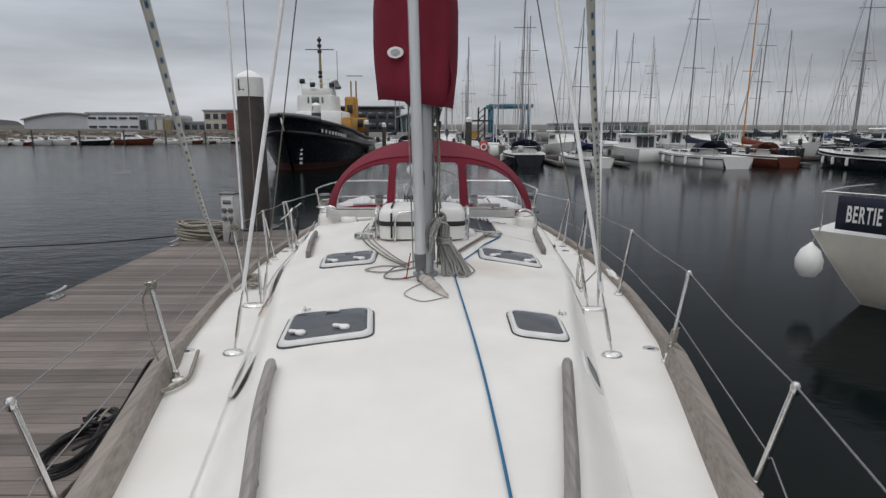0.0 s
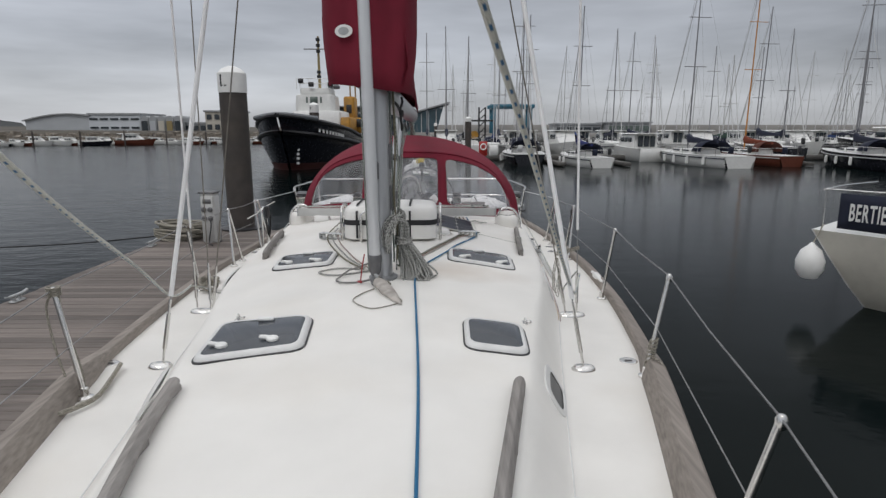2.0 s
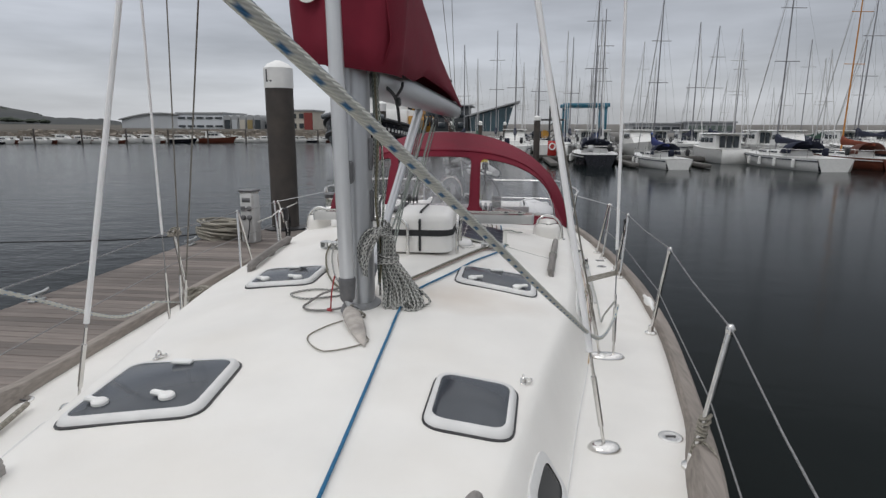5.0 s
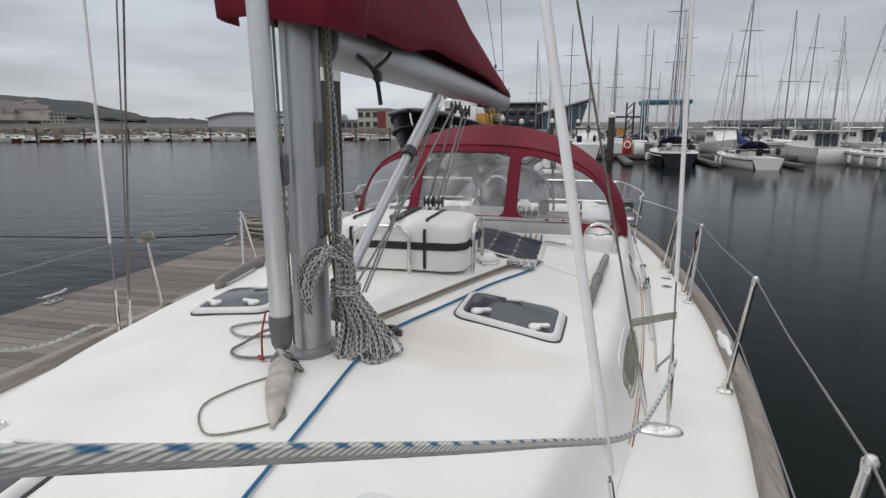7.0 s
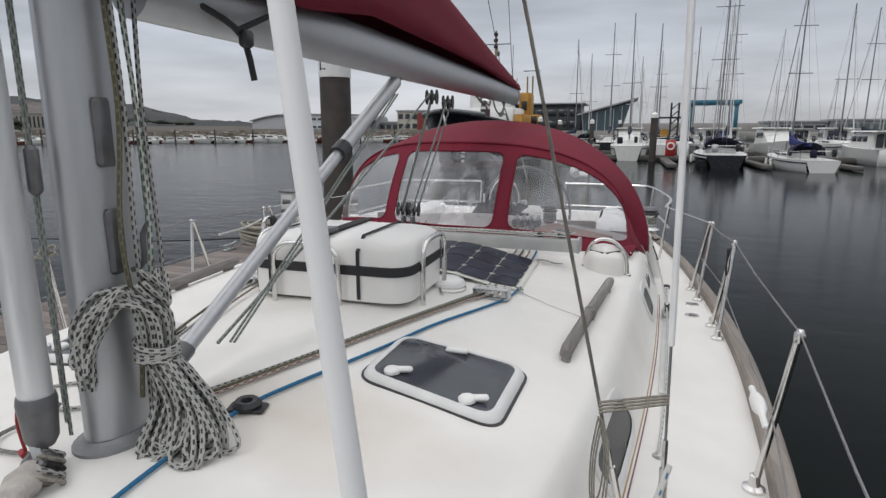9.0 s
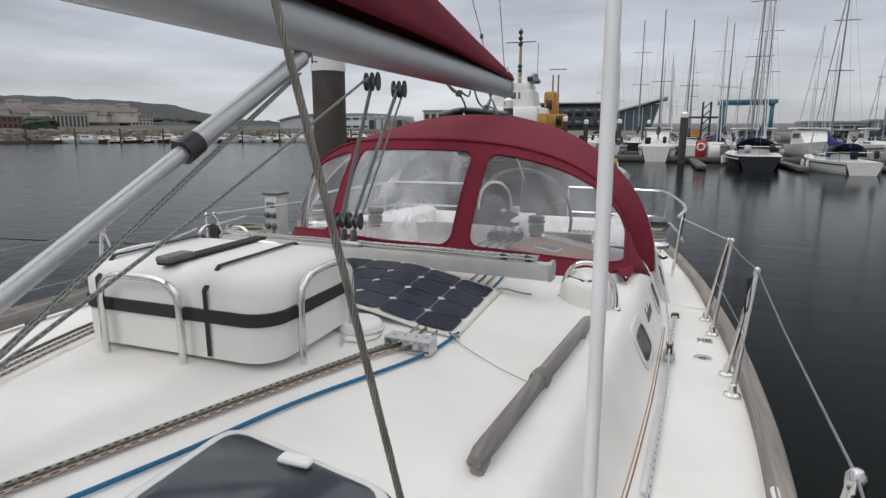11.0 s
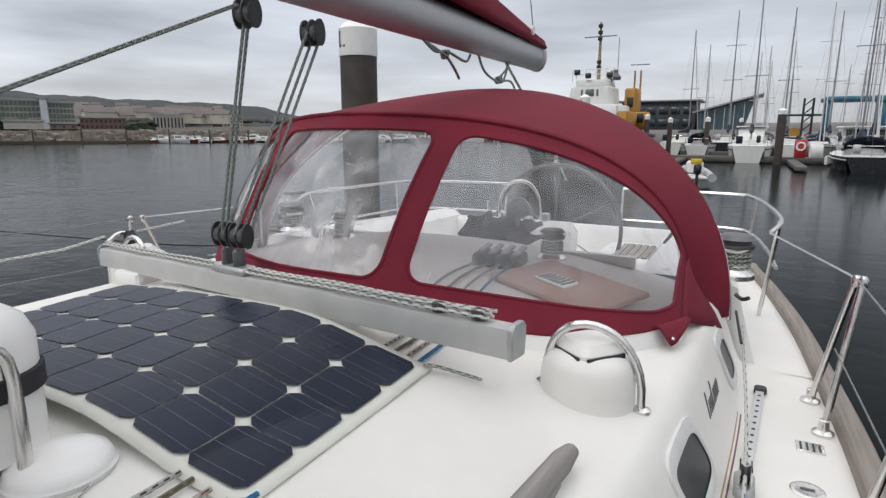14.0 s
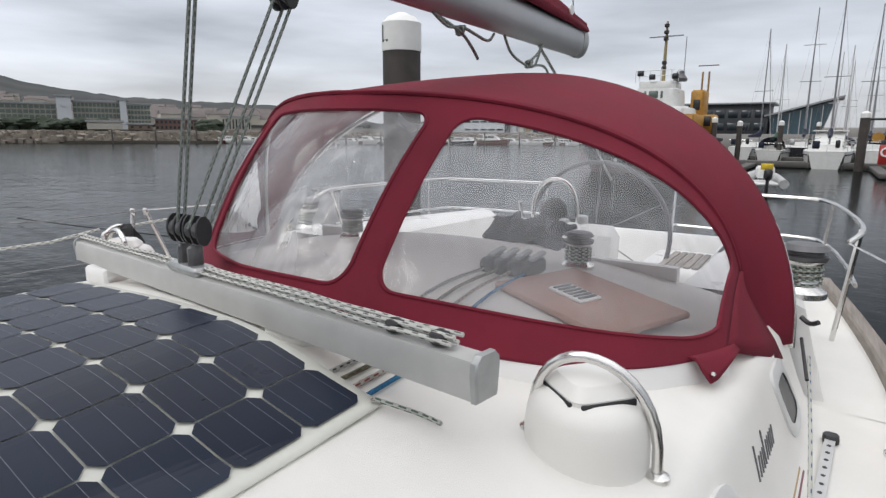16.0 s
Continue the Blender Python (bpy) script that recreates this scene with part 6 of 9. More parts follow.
# spare line hung on the gate stanchion
gc = thing("hanging_line", "dark cord hung on the gate stanchion", "cord")
for k in range(3):
    Geo().tube([(1.93 - 0.01 * k, 3.42, 1.72), (1.90, 3.36 - 0.01 * k, 1.62), (1.915, 3.40, 1.54), (1.935, 3.45 + 0.01 * k, 1.63), (1.93, 3.43, 1.73)], 0.004, 5, smooth=5).obj("loop", ROPE_BLACK, gc)
# pale plastic spring cover on the toe rail amidships
for sx in (1,):
    single(Geo().tube([(1.872, 1.93, 1.262), (1.886, 2.13, 1.262), (1.897, 2.36, 1.256)], [0.014, 0.032, 0.014], 10, smooth=3), "fairlead_pad", WHITEPL, "pale plastic chafe pad on the toe rail", "chafe pad")


# ---- mooring line and tackle on the pontoon side ----
def coil_on(c, r, turns, rr, material, name, label, seed=1, z0=0.0):
    t = thing(name, label, "rope coil", at=c)
    rnd = random.Random(seed)
    for k in range(turns):
        R = r * (1 - 0.11 * (k % 4)) * rnd.uniform(0.72, 1.12)
        z = z0 + rr + (k // 4) * rr * 1.9
        ph = rnd.uniform(0, 6.28)
        pts = [(R * math.cos(a) + r * (0.12 * math.sin(3 * a + ph) + 0.14 * math.cos(ph * 3)), 0.8 * R * math.sin(a) + r * (0.12 * math.cos(2 * a + ph) + 0.14 * math.sin(ph * 5)), z + rr * 1.2 * math.sin(2 * a + ph)) for a in [2 * math.pi * j / 28 for j in range(29)]]
        Geo().tube(pts, rr, 6).obj("turn", material, t)
    return t


coil_on((-4.45, 8.0, 0.572), 0.46, 30, 0.021, ROPE_MOOR, "mooring_coil", "large flaked coil of pale mooring rope on the pontoon", 4)


def thrown_coil():
    """A long loose hank of black rope: flat loops, then a knotted heap."""
    t = thing("mooring_coil", "loose hank of black mooring rope on the pontoon", "rope coil", at=(-2.27, 0.0, 0.572))
    rnd = random.Random(9)
    for k in range(6):
        z = 0.012 + 0.012 * k
        j = [rnd.uniform(-0.03, 0.03) for _ in range(8)]
        pts = [(-0.13 + j[0], -0.10 + j[1], z), (-0.14 + j[2], 0.16 + j[3], z), (0.02, 0.30, z + 0.02), (0.08 + j[4], 0.08 + j[5], z), (0.08 + j[6], -0.14, z), (0.0, -0.24 + j[7], z), (-0.10, -0.18, z), (-0.13 + j[0], -0.10 + j[1], z)]
        Geo().tube(pts, 0.011, 6, smooth=5).obj("turn", ROPE_BLACK, t)
    for k in range(7):
        a = rnd.uniform(0, 6.28)
        c = Vector((0.0 + rnd.uniform(-0.03, 0.05), 0.38 + rnd.uniform(-0.05, 0.08), 0.03 + 0.012 * k))
        pts = [tuple(c + Vector((0.10 * math.cos(a + 6.28 * q / 7), 0.09 * math.sin(a + 6.28 * q / 7), 0.02 * math.sin(3 * q)))) for q in range(8)]
        Geo().tube(pts, 0.011, 6, smooth=4).obj("turn", ROPE_BLACK, t)
    Geo().tube([(-0.02, 0.30, 0.06), (0.0, 0.46, 0.12), (0.0, 0.62, 0.02)], 0.010, 6, smooth=4).obj("tail", ROPE_MOOR, t)
    return t


thrown_coil()
sheet_rope([(-2.3, 0.05, 0.60), (-1.95, -0.1, 0.85), (-1.62, -0.2, 1.30), (-1.45, -0.45, 1.40)], "mooring_line", ROPE_BLACK, "black mooring line from pontoon up to the deck", 0.011)
sheet_rope([(-4.62, 7.9, 0.66), (-6.6, 8.05, 0.46), (-8.68, 8.2, 0.34), (-12.0, 8.3, 0.2), (-15.0, 8.4, 0.1)], "mooring_line", ROPE_BLACK, "long black line stretched from the pontoon over the water", 0.012, 6)


def cleat(c, rz=0.0):
    t = thing("pontoon_cleat", "grey galvanised cleat bolted to the pontoon edge", "cleat", "pontoon cleats", at=c)
    t.rotation_euler = (0, 0, rz)
    Geo().box((0, 0, 0.01), (0.09, 0.2, 0.02), None, 0.006).obj("base", GREYCAST, t)
    for y in (-0.05, 0.05):
        Geo().tube([(0, y, 0.01), (0, y, 0.07)], [0.024, 0.018], 10).obj("leg", GREYCAST, t)
    Geo().tube([(0, -0.19, 0.10), (0, -0.1, 0.082), (0, 0.1, 0.082), (0, 0.19, 0.10)], [0.01, 0.02, 0.02, 0.02], 10, smooth=4).obj("horn", GREYCAST, t)
    return t


for y in (-1.5, 3.75, 7.2):
    cleat((-4.70, y, 0.572))
# deck cleat with rope turns, pontoon side
dc = thing("deck_cleat", "steel deck cleat wound with pale mooring rope", "cleat", at=(-1.62, 1.85, roof_z(1.62, 1.85) + 0.02))
Geo().tube([(0, -0.14, 0.05), (0, 0, 0.045), (0, 0.14, 0.05)], [0.01, 0.016, 0.01], 10, smooth=4).obj("horn", STEEL, dc)
Geo().tube([(0, 0, -0.01), (0, 0, 0.045)], 0.02, 10).obj("leg", STEEL, dc)
for k in range(5):
    a0 = 0.5 * k
    Geo().tube([(0.07 * math.cos(a + a0), 0.09 * math.sin(a + a0), 0.02 + 0.014 * k + 0.02 * math.sin(2 * a)) for a in [2 * math.pi * j / 16 for j in range(17)]], 0.010, 6).obj("turn", ROPE_MOOR, dc)


# cord wound round the foot of a stanchion on the water side
wl = thing("stanchion_lashing", "grey cord wound round the foot of a stanchion", "cord")
a, b = post_at(1, -0.25, 0.11, 0.06, 0.53)
a, b = Vector(a), Vector(b)
for k in range(9):
    c = a.lerp(b, 0.10 + 0.033 * k)
    Geo().tube([tuple(c + Vector((0.019 * math.cos(q), 0.019 * math.sin(q), 0.008 * math.sin(q + k)))) for q in [2 * math.pi * j / 10 for j in range(11)]], 0.0055, 5).obj("turn", ROPE_MOOR, wl)
Geo().tube([a.lerp(b, 0.2), a + Vector((0.05, -0.10, 0.10)), a + Vector((0.03, -0.28, 0.03)), a + Vector((-0.02, -0.36, 0.01))], 0.005, 5, smooth=5).obj("tail", ROPE_MOOR, wl)
# rope hitched round the pontoon-side stanchion, and a tied line
hl = thing("stanchion_lashing", "pale cord hitched round the top of a stanchion", "cord")
P = TOPS[-1][2]
for k in range(4):
    Geo().tube([tuple(P + Vector((0.028 * math.cos(a), 0.028 * math.sin(a), -0.025 + 0.011 * k))) for a in [2 * math.pi * j / 12 for j in range(13)]], 0.006, 5).obj("turn", ROPE_MOOR, hl)
Geo().tube([P + Vector((-0.02, 0, -0.03)), P + Vector((-0.06, 0.02, -0.12)), P + Vector((-0.02, 0.0, -0.35)), P + Vector((0.04, -0.02, -0.5)), P + Vector((0.10, -0.04, -0.53))], 0.006, 5, smooth=6).obj("tail", ROPE_MOOR, hl)
Geo().tube([P + Vector((0.02, 0, -0.03)), P + Vector((0.0, 0.05, -0.2)), P + Vector((0.07, 0.02, -0.4)), P + Vector((0.09, 0.0, -0.53))], 0.006, 5, smooth=6).obj("tail", ROPE_MOOR, hl)
single(Geo().tube([(-1.36, -0.10, 1.345), (-1.30, -0.32, 1.345), (-1.25, -0.55, 1.355), (-1.33, -0.72, 1.36), (-1.40, -0.68, 1.355)], 0.012, 8, smooth=5), "rope_fender", ROPE_MOOR, "short end of grey rope on deck by the toe rail", "rope")


# ---- pile, power pedestal ----
def big_pile(x, y, r, z0, zcap, ztop, letter, label):
    t = thing("mooring_pile", label, "pile", "mooring piles", at=(x, y, 0))
    Geo().lathe([(r, -2.0), (r, z0), (r, zcap)], (0, 0, 0), 36).obj("shaft", PILE, t)
    Geo().lathe([(r + 0.01, zcap - 0.02), (r + 0.012, zcap), (r + 0.012, ztop - r * 0.55), (r * 0.75, ztop - r * 0.25), (r * 0.2, ztop), (0.0, ztop)], (0, 0, 0), 36).obj("cap", WHITEPL, t, label="white plastic cap")
    if letter:
        cu = bpy.data.curves.new("letter", "FONT")
        cu.body, cu.size, cu.extrude = letter, r * 1.25, 0.004
        cu.align_x, cu.align_y = "CENTER", "CENTER"
        tmp = bpy.data.objects.new("letter", cu)
        scene.collection.objects.link(tmp)
        me = bpy.data.meshes.new_from_object(tmp.evaluated_get(bpy.context.evaluated_depsgraph_get()))
        bpy.data.objects.remove(tmp)
        ob = new("letter", me)
        ob.parent = t
        me.materials.clear()
        me.materials.append(BLACK)
        for v in me.vertices:
            a = v.co.x / (r + 0.014)
            rr = r + 0.014 + v.co.z
            v.co = Vector((rr * math.sin(a), -rr * math.cos(a), v.co.y))
        ob.location = (0, 0, (zcap + ztop) / 2 - r * 0.22)
        ob.rotation_euler = (0, 0, radians(-22 if r > 0.2 else 0))
    return t


big_pile(-3.72, 9.15, 0.27, 0.57, 3.37, 3.88, "L", "thick dark steel mooring pile with white letter cap")
collar = Geo().lathe([(0.31, 0.56), (0.44, 0.56), (0.44, 0.60), (0.31, 0.62)], (-3.72, 9.15, 0), 30)
single(collar, "pile_guide", BLACK, "black rubber pile guide ring at pontoon end", "pile guide")


def pedestal():
    t = thing("power_pedestal", "grey service pedestal with taps and sockets on the pontoon", "service pedestal", at=(-3.76, 7.6, 0.572))
    t.rotation_euler = (0, 0, radians(-8))
    Geo().box((0, 0, 0.44), (0.27, 0.24, 0.88), None, 0.03).obj("body", mat("pedestal_grey", (0.46, 0.46, 0.45), 0.5, vary=0.08), t)
    Geo().box((0, 0, 0.93), (0.30, 0.27, 0.035), None, 0.012).obj("cap", DARKMETAL, t)
    Geo().box((0, 0, 0.895), (0.24, 0.21, 0.05), None, 0.01).obj("lamp_band", WHITEPL, t)
    for x in (-0.06, 0.06):
        for z in (0.62, 0.46):
            Geo().lathe([(0.045, 0), (0.045, 0.03), (0.03, 0.045), (0, 0.045)], (x, -0.12, z), 14, Matrix.Rotation(radians(90), 3, "X")).obj("socket", DARKMETAL, t)
    Geo().box((0, -0.122, 0.77), (0.16, 0.01, 0.08), None, 0.004).obj("panel", DARKMETAL, t)
    Geo().tube([(0.05, -0.12, 0.46), (0.09, -0.2, 0.3), (0.05, -0.22, 0.05), (0.2, -0.4, 0.02)], 0.012, 6, smooth=5).obj("cable", BLACK, t)
    return t


pedestal()


# ---- cockpit ----
def cockpit():
    # coach roof aft end and coamings
    for sx in (1, -1):
        rings = []
        for i in range(13):
            y = 4.86 + 2.17 * i / 12
            w = half_width(y) - 0.30
            h = 1.56 - 0.05 * i / 12
            z = deck_edge(y)
            inner = 1.02
            rings.append([(sx * (w + 0.06), y, z - 0.02), (sx * (w + 0.02), y, z + 0.12), (sx * (w - 0.05), y, h - 0.03), (sx * (w - 0.12), y, h), (sx * (inner + 0.06), y, h - 0.01), (sx * inner, y, h - 0.05), (sx * (inner - 0.02), y, 1.12), (sx * (inner - 0.02), y, 0.6)])
        g = Geo().sheet(rings)
        g.sheet([[rings[0][k], (sx * 1.0, rings[0][k][1], rings[0][k][2])] for k in range(8)])
        single(g, "cockpit_coaming", GEL2, "white moulded cockpit coaming", "coaming", kind="structure", angle=50)
        rings = []
        for y in (4.28, 5.6, 7.0):
            w = half_width(y)
            rings.append([(sx * (w - 0.25), y, deck_edge(y)), (sx * w, y, deck_edge(y))])
        single(Geo().sheet([[(sx * (half_width(y) * f), y, deck_edge(y) + 0.004) for f in (0.8, 0.9, 1.0)] for y in [4.78 + 0.2 * k for k in range(12)]]), "side_deck", NONSKID, "off-white non-skid side deck", "deck", kind="structure")
        g = Geo().box((sx * 0.78, 5.75, 1.07), (0.46, 2.3, 0.06), None, 0.02)
        single(g, "cockpit_bench", GEL2, "white moulded cockpit bench", "bench", "cockpit benches")
        g = Geo().box((sx * 0.56, 5.75, 0.80), (0.03, 2.3, 0.54))
        single(g, "seat_front", GEL2, "white moulded seat front", "seat front", kind="structure")
        for k in range(5):
            sl = Geo().box((sx * (0.62 + 0.075 * k), 5.75, 1.106), (0.068, 2.2, 0.014), None, 0.004)
            single(sl, "seat_slat", TEAK, "weathered teak slat on the cockpit seat", "slat", "seat slats")
    single(Geo().box((0, 5.8, 0.52), (2.4, 3.0, 0.06)), "cockpit_floor", NONSKID, "white non-skid cockpit floor", "floor", kind="structure")
    single(Geo().box((0, 7.0, 1.0), (2.9, 0.12, 0.9), None, 0.03), "transom", GEL2, "white moulded transom across the stern", "transom", kind="structure")
    single(Geo().box((0, 4.80, 1.12), (2.1, 0.05, 1.06)), "bulkhead", GEL2, "white cabin bulkhead", "bulkhead", kind="structure")
    # steering pedestal, wheel and guard
    t = thing("steering_pedestal", "white steering console with compass and steel guard", "steering console", at=(-0.02, 6.0, 0.55))
    Geo().box((0, 0, 0.40), (0.30, 0.34, 0.8), None, 0.06).obj("column", GEL2, t)
    Geo().box((0.05, -0.02, 0.93), (0.78, 0.34, 0.28), Matrix.Rotation(radians(-8), 3, "X"), 0.07).obj("console", GEL2, t)
    Geo().lathe([(0.09, 0), (0.10, 0.06), (0.085, 0.12), (0.04, 0.16), (0, 0.165)], (0, -0.02, 1.07), 20).obj("compass", BLACK, t, label="black domed compass")
    Geo().tube([(-0.16, 0.0, 1.02), (-0.16, 0.0, 1.20), (-0.10, 0.0, 1.32), (0, 0, 1.36), (0.10, 0, 1.32), (0.16, 0, 1.20), (0.16, 0, 1.02)], 0.013, 8, smooth=5).obj("guard", STEEL, t, label="steel hoop guard")
    Geo().lathe([(0.035, 0), (0.035, 0.05), (0.02, 0.06)], (0.24, -0.1, 1.08), 14).obj("cup_rim", GREYCAST, t)
    Geo().lathe([(0.035, 0), (0.035, 0.02), (0.02, 0.03)], (0.12, -0.12, 1.08), 14).obj("cup_rim", GREYCAST, t)
    Geo().tube([(-0.2, -0.1, 1.05), (-0.21, -0.12, 1.2)], 0.012, 8).obj("throttle", STEEL, t)
    w = Geo().tube([(0.52 * math.cos(a), 0.03, 0.52 * math.sin(a)) for a in [2 * math.pi * k / 48 for k in range(49)]], 0.016, 8).obj("steering_wheel", mat("grey_wheel_cover", (0.09, 0.09, 0.10), 0.6), t, label="large thin-rimmed wheel")
    w.location = (0.19, 0.32, 0.95)
    for k in range(6):
        a = math.pi * k / 3 + 0.5
        Geo().tube([(0, 0, 0), (0.52 * math.cos(a), 0.03, 0.52 * math.sin(a))], 0.005, 6).obj("spoke", DARKMETAL, w)
    Geo().lathe([(0.05, -0.03), (0.05, 0.03)], (0, 0, 0), 14, Matrix.Rotation(radians(90), 3, "X")).obj("hub", STEEL, w)
    # dark jacket slung over the console front
    j = Geo()
    rnd = random.Random(8)
    grid = []
    for i in range(13):
        row = []
        for k in range(15):
            u, v = i / 12, k / 14
            lump = noise.noise(Vector((5 * v, 4 * u, 1.3)))
            x = -0.20 + 0.50 * v + 0.03 * math.sin(9 * u) + 0.05 * lump
            z = 1.70 - (0.24 + 0.10 * math.sin(6 * v) ** 2 - 0.14 * sstep((v - 0.62) / 0.2)) * u + 0.05 * noise.noise(Vector((7 * v, 2 * u, 4.1)))
            y = 5.42 + 0.07 * math.sin(13 * v) + 0.05 * math.sin(8 * u + 5 * v) + 0.09 * lump
            row.append((x, y, z))
        grid.append(row)
    j.sheet(grid)
    single(j, "jacket", mat("dark_cloth", (0.035, 0.037, 0.05), 0.9, vary=0.3, scale=15, bump=0.3), "dark blue crumpled cloth slung in the cockpit", "cloth", thick=0.03)
    single(Geo().box((0.13, 5.36, 1.25), (0.36, 0.05, 0.62), None, 0.02), "cockpit_table", GEL2, "white folded cockpit table behind the cloth", "table")
    # tan washboard with a vent lying under the hood
    b = thing("washboard", "tan plywood washboard with a white vent, lying flat", "board", at=(0.88, 4.13, 1.628))
    b.rotation_euler = (0, radians(6), radians(-22))
    Geo().box((0, 0, 0.012), (0.53, 0.43, 0.022), None, 0.006).obj("board", mat("tan_plywood", (0.42, 0.25, 0.20), 0.55, vary=0.1, scale=3), b)
    Geo().box((-0.04, -0.03, 0.027), (0.16, 0.11, 0.01), None, 0.004).obj("vent_frame", WHITEPL, b)
    for k in range(6):
        Geo().box((-0.10 + 0.024 * k, -0.03, 0.034), (0.012, 0.085, 0.004)).obj("vent_slot", DARKMETAL, b)
    # winches
    def winch(c, s, label):
        t = thing("winch", label, "winch", "sheet winches", at=c)
        Geo().lathe([(0.085 * s, 0), (0.085 * s, 0.02 * s), (0.065 * s, 0.035 * s), (0.052 * s, 0.07 * s), (0.06 * s, 0.12 * s), (0.075 * s, 0.135 * s)], (0, 0, 0), 24).obj("drum", STEEL, t)
        Geo().lathe([(0.075 * s, 0.137 * s), (0.078 * s, 0.15 * s), (0.06 * s, 0.155 * s), (0.06 * s, 0.165 * s), (0.078 * s, 0.172 * s), (0.06 * s, 0.19 * s), (0.0, 0.192 * s)], (0, 0, 0), 24).obj("self_tailer", DARKMETAL, t)
        for k in range(4):
            Geo().tube([(0.062 * s * math.cos(a), 0.062 * s * math.sin(a), 0.05 * s + 0.018 * k * s) for a in [2 * math.pi * q / 18 for q in range(19)]], 0.007, 5).obj("rope_turn", ROPE_WHITE, t)
        return t
    winch((0.66, 4.62, 1.632), 0.85, "chrome halyard winch under the spray hood")
    winch((-0.66, 4.62, 1.632), 0.85, "chrome halyard winch under the spray hood")
    winch((1.50, 5.1, 1.53), 1.2, "large chrome sheet winch wound with rope on the coaming")
    winch((-1.50, 5.1, 1.53), 1.2, "large chrome sheet winch wound with rope on the coaming")
    # dark cable pile and clutches under the hood
    for k in range(4):
        c = thing("rope_clutch", "dark rope clutch on the cabin top under the hood", "rope clutch", "rope clutches", at=(0.42 + 0.06 * k, 4.28, 1.655))
        Geo().box((0, 0, 0.035), (0.045, 0.17, 0.06), None, 0.012).obj("body", BLACK, c)
        Geo().box((0, 0.03, 0.075), (0.03, 0.13, 0.016), Matrix.Rotation(radians(6), 3, "X"), 0.006).obj("lever", GREYCAST, c)
        for y0 in (-0.05,):
            single(Geo().tube([(0.42 + 0.06 * k, 4.2, 1.68), (0.40 + 0.07 * k, 3.9, 1.67), (0.50 + 0.065 * k, 3.4, 1.655)], 0.006, 6, smooth=5), "control_line", (ROPE_GREY, ROPE_OLIVE, ROPE_RED, ROPE_BLUE)[k], "control line led aft under the hood", "rope", "deck control lines")


cockpit()


def pushpit():
    t = thing("pushpit", "polished steel pushpit rail round the stern", "rail")
    for sx in (1, -1):
        top = [(sx * 1.66, 5.35, 1.74), (sx * 1.72, 5.6, 1.775), (sx * 1.68, 6.2, 1.78), (sx * 1.58, 6.85, 1.78), (sx * 1.40, 7.05, 1.78), (sx * 0.55, 7.12, 1.78)]
        Geo().tube(top, 0.013, 8, smooth=5).obj("top_rail", STEEL, t)
        Geo().tube([(p[0], p[1], p[2] - 0.28) for p in top[1:]], 0.011, 8, smooth=5).obj("mid_rail", STEEL, t)
        for x, y, tx, ty in ((1.66, 5.75, 1.71, 5.55), (1.56, 6.7, 1.60, 6.75), (0.56, 7.0, 0.55, 7.12)):
            Geo().tube([(sx * x, y, deck_edge(y)), (sx * tx, ty, 1.775)], 0.0125, 8).obj("leg", STEEL, t)
    return t


pushpit()
for sx in (1, -1):
    a = TOPS[sx][-1]
    single(Geo().tube([tuple(a), (sx * 1.66, 5.35, 1.74)], 0.004, 6), "guard_wire", STEEL, "thin steel guard wire to the pushpit", "guard wire", "guard wires")
def helm_seat():
    t = thing("helm_seat", "white moulded helm seat with a grey slatted cushion", "seat", at=(0.82, 6.42, 1.12))
    rings = [[(x, y, z) for x, y in rounded_rect(0.62 - o, 0.78 - o, 0.10, 5)] for o, z in ((0.0, -0.55), (0.0, 0.16), (0.03, 0.22), (0.08, 0.24))]
    Geo().rings(rings).obj("base", GEL2, t, angle=50)
    Geo().box((0.22, 0.0, 0.30), (0.10, 0.70, 0.16), None, 0.04).obj("back_edge", GEL2, t)
    for k in range(6):
        Geo().box((-0.13 + 0.052 * k, -0.02, 0.246), (0.042, 0.52, 0.016), None, 0.005).obj("slat", TEAK, t)
    return t


helm_seat()


def gate_hoop():
    x = -1.69
    t = thing("gate_hoop", "polished steel hoop at the boarding gate with black gear", "rail", at=(x, 3.86, roof_z(x, 3.86)))
    p = [(0.0, -0.10, -0.02), (0.0, -0.09, 0.44), (0.0, -0.06, 0.51), (0.0, 0.0, 0.535), (0.0, 0.06, 0.51), (0.0, 0.09, 0.44), (0.0, 0.11, -0.02)]
    Geo().tube(p, 0.0125, 8, smooth=4).obj("hoop", STEEL, t)
    for y in (-0.10, 0.11):
        Geo().lathe([(0.032, -0.01), (0.032, 0.004), (0.018, 0.012)], (0, y, 0), 14).obj("foot", STEEL, t)
    Geo().box((0.03, 0.03, 0.47), (0.05, 0.07, 0.15), None, 0.02).obj("clip_block", BLACK, t, label="black plastic block")
    for k in range(4):
        Geo().tube([(0.03, 0.03 + 0.01 * k, 0.52), (0.05, 0.07 + 0.015 * k, 0.40), (0.035, 0.06, 0.25 - 0.03 * k), (0.02, 0.01, 0.36), (0.03, 0.03, 0.50)], 0.006, 5, smooth=4).obj("cord", ROPE_BLACK, t)
    Geo().tube([(0.0, -0.10, 0.53), (0.02, -0.35, 0.50), (0.03, -0.7, 0.50)], 0.007, 6).obj("strap", ROPE_PALE, t)
    Geo().tube([(0.0, 0.10, 0.53), (0.02, 0.42, 0.55)], 0.007, 6).obj("strap", ROPE_PALE, t)
    return t


gate_hoop()


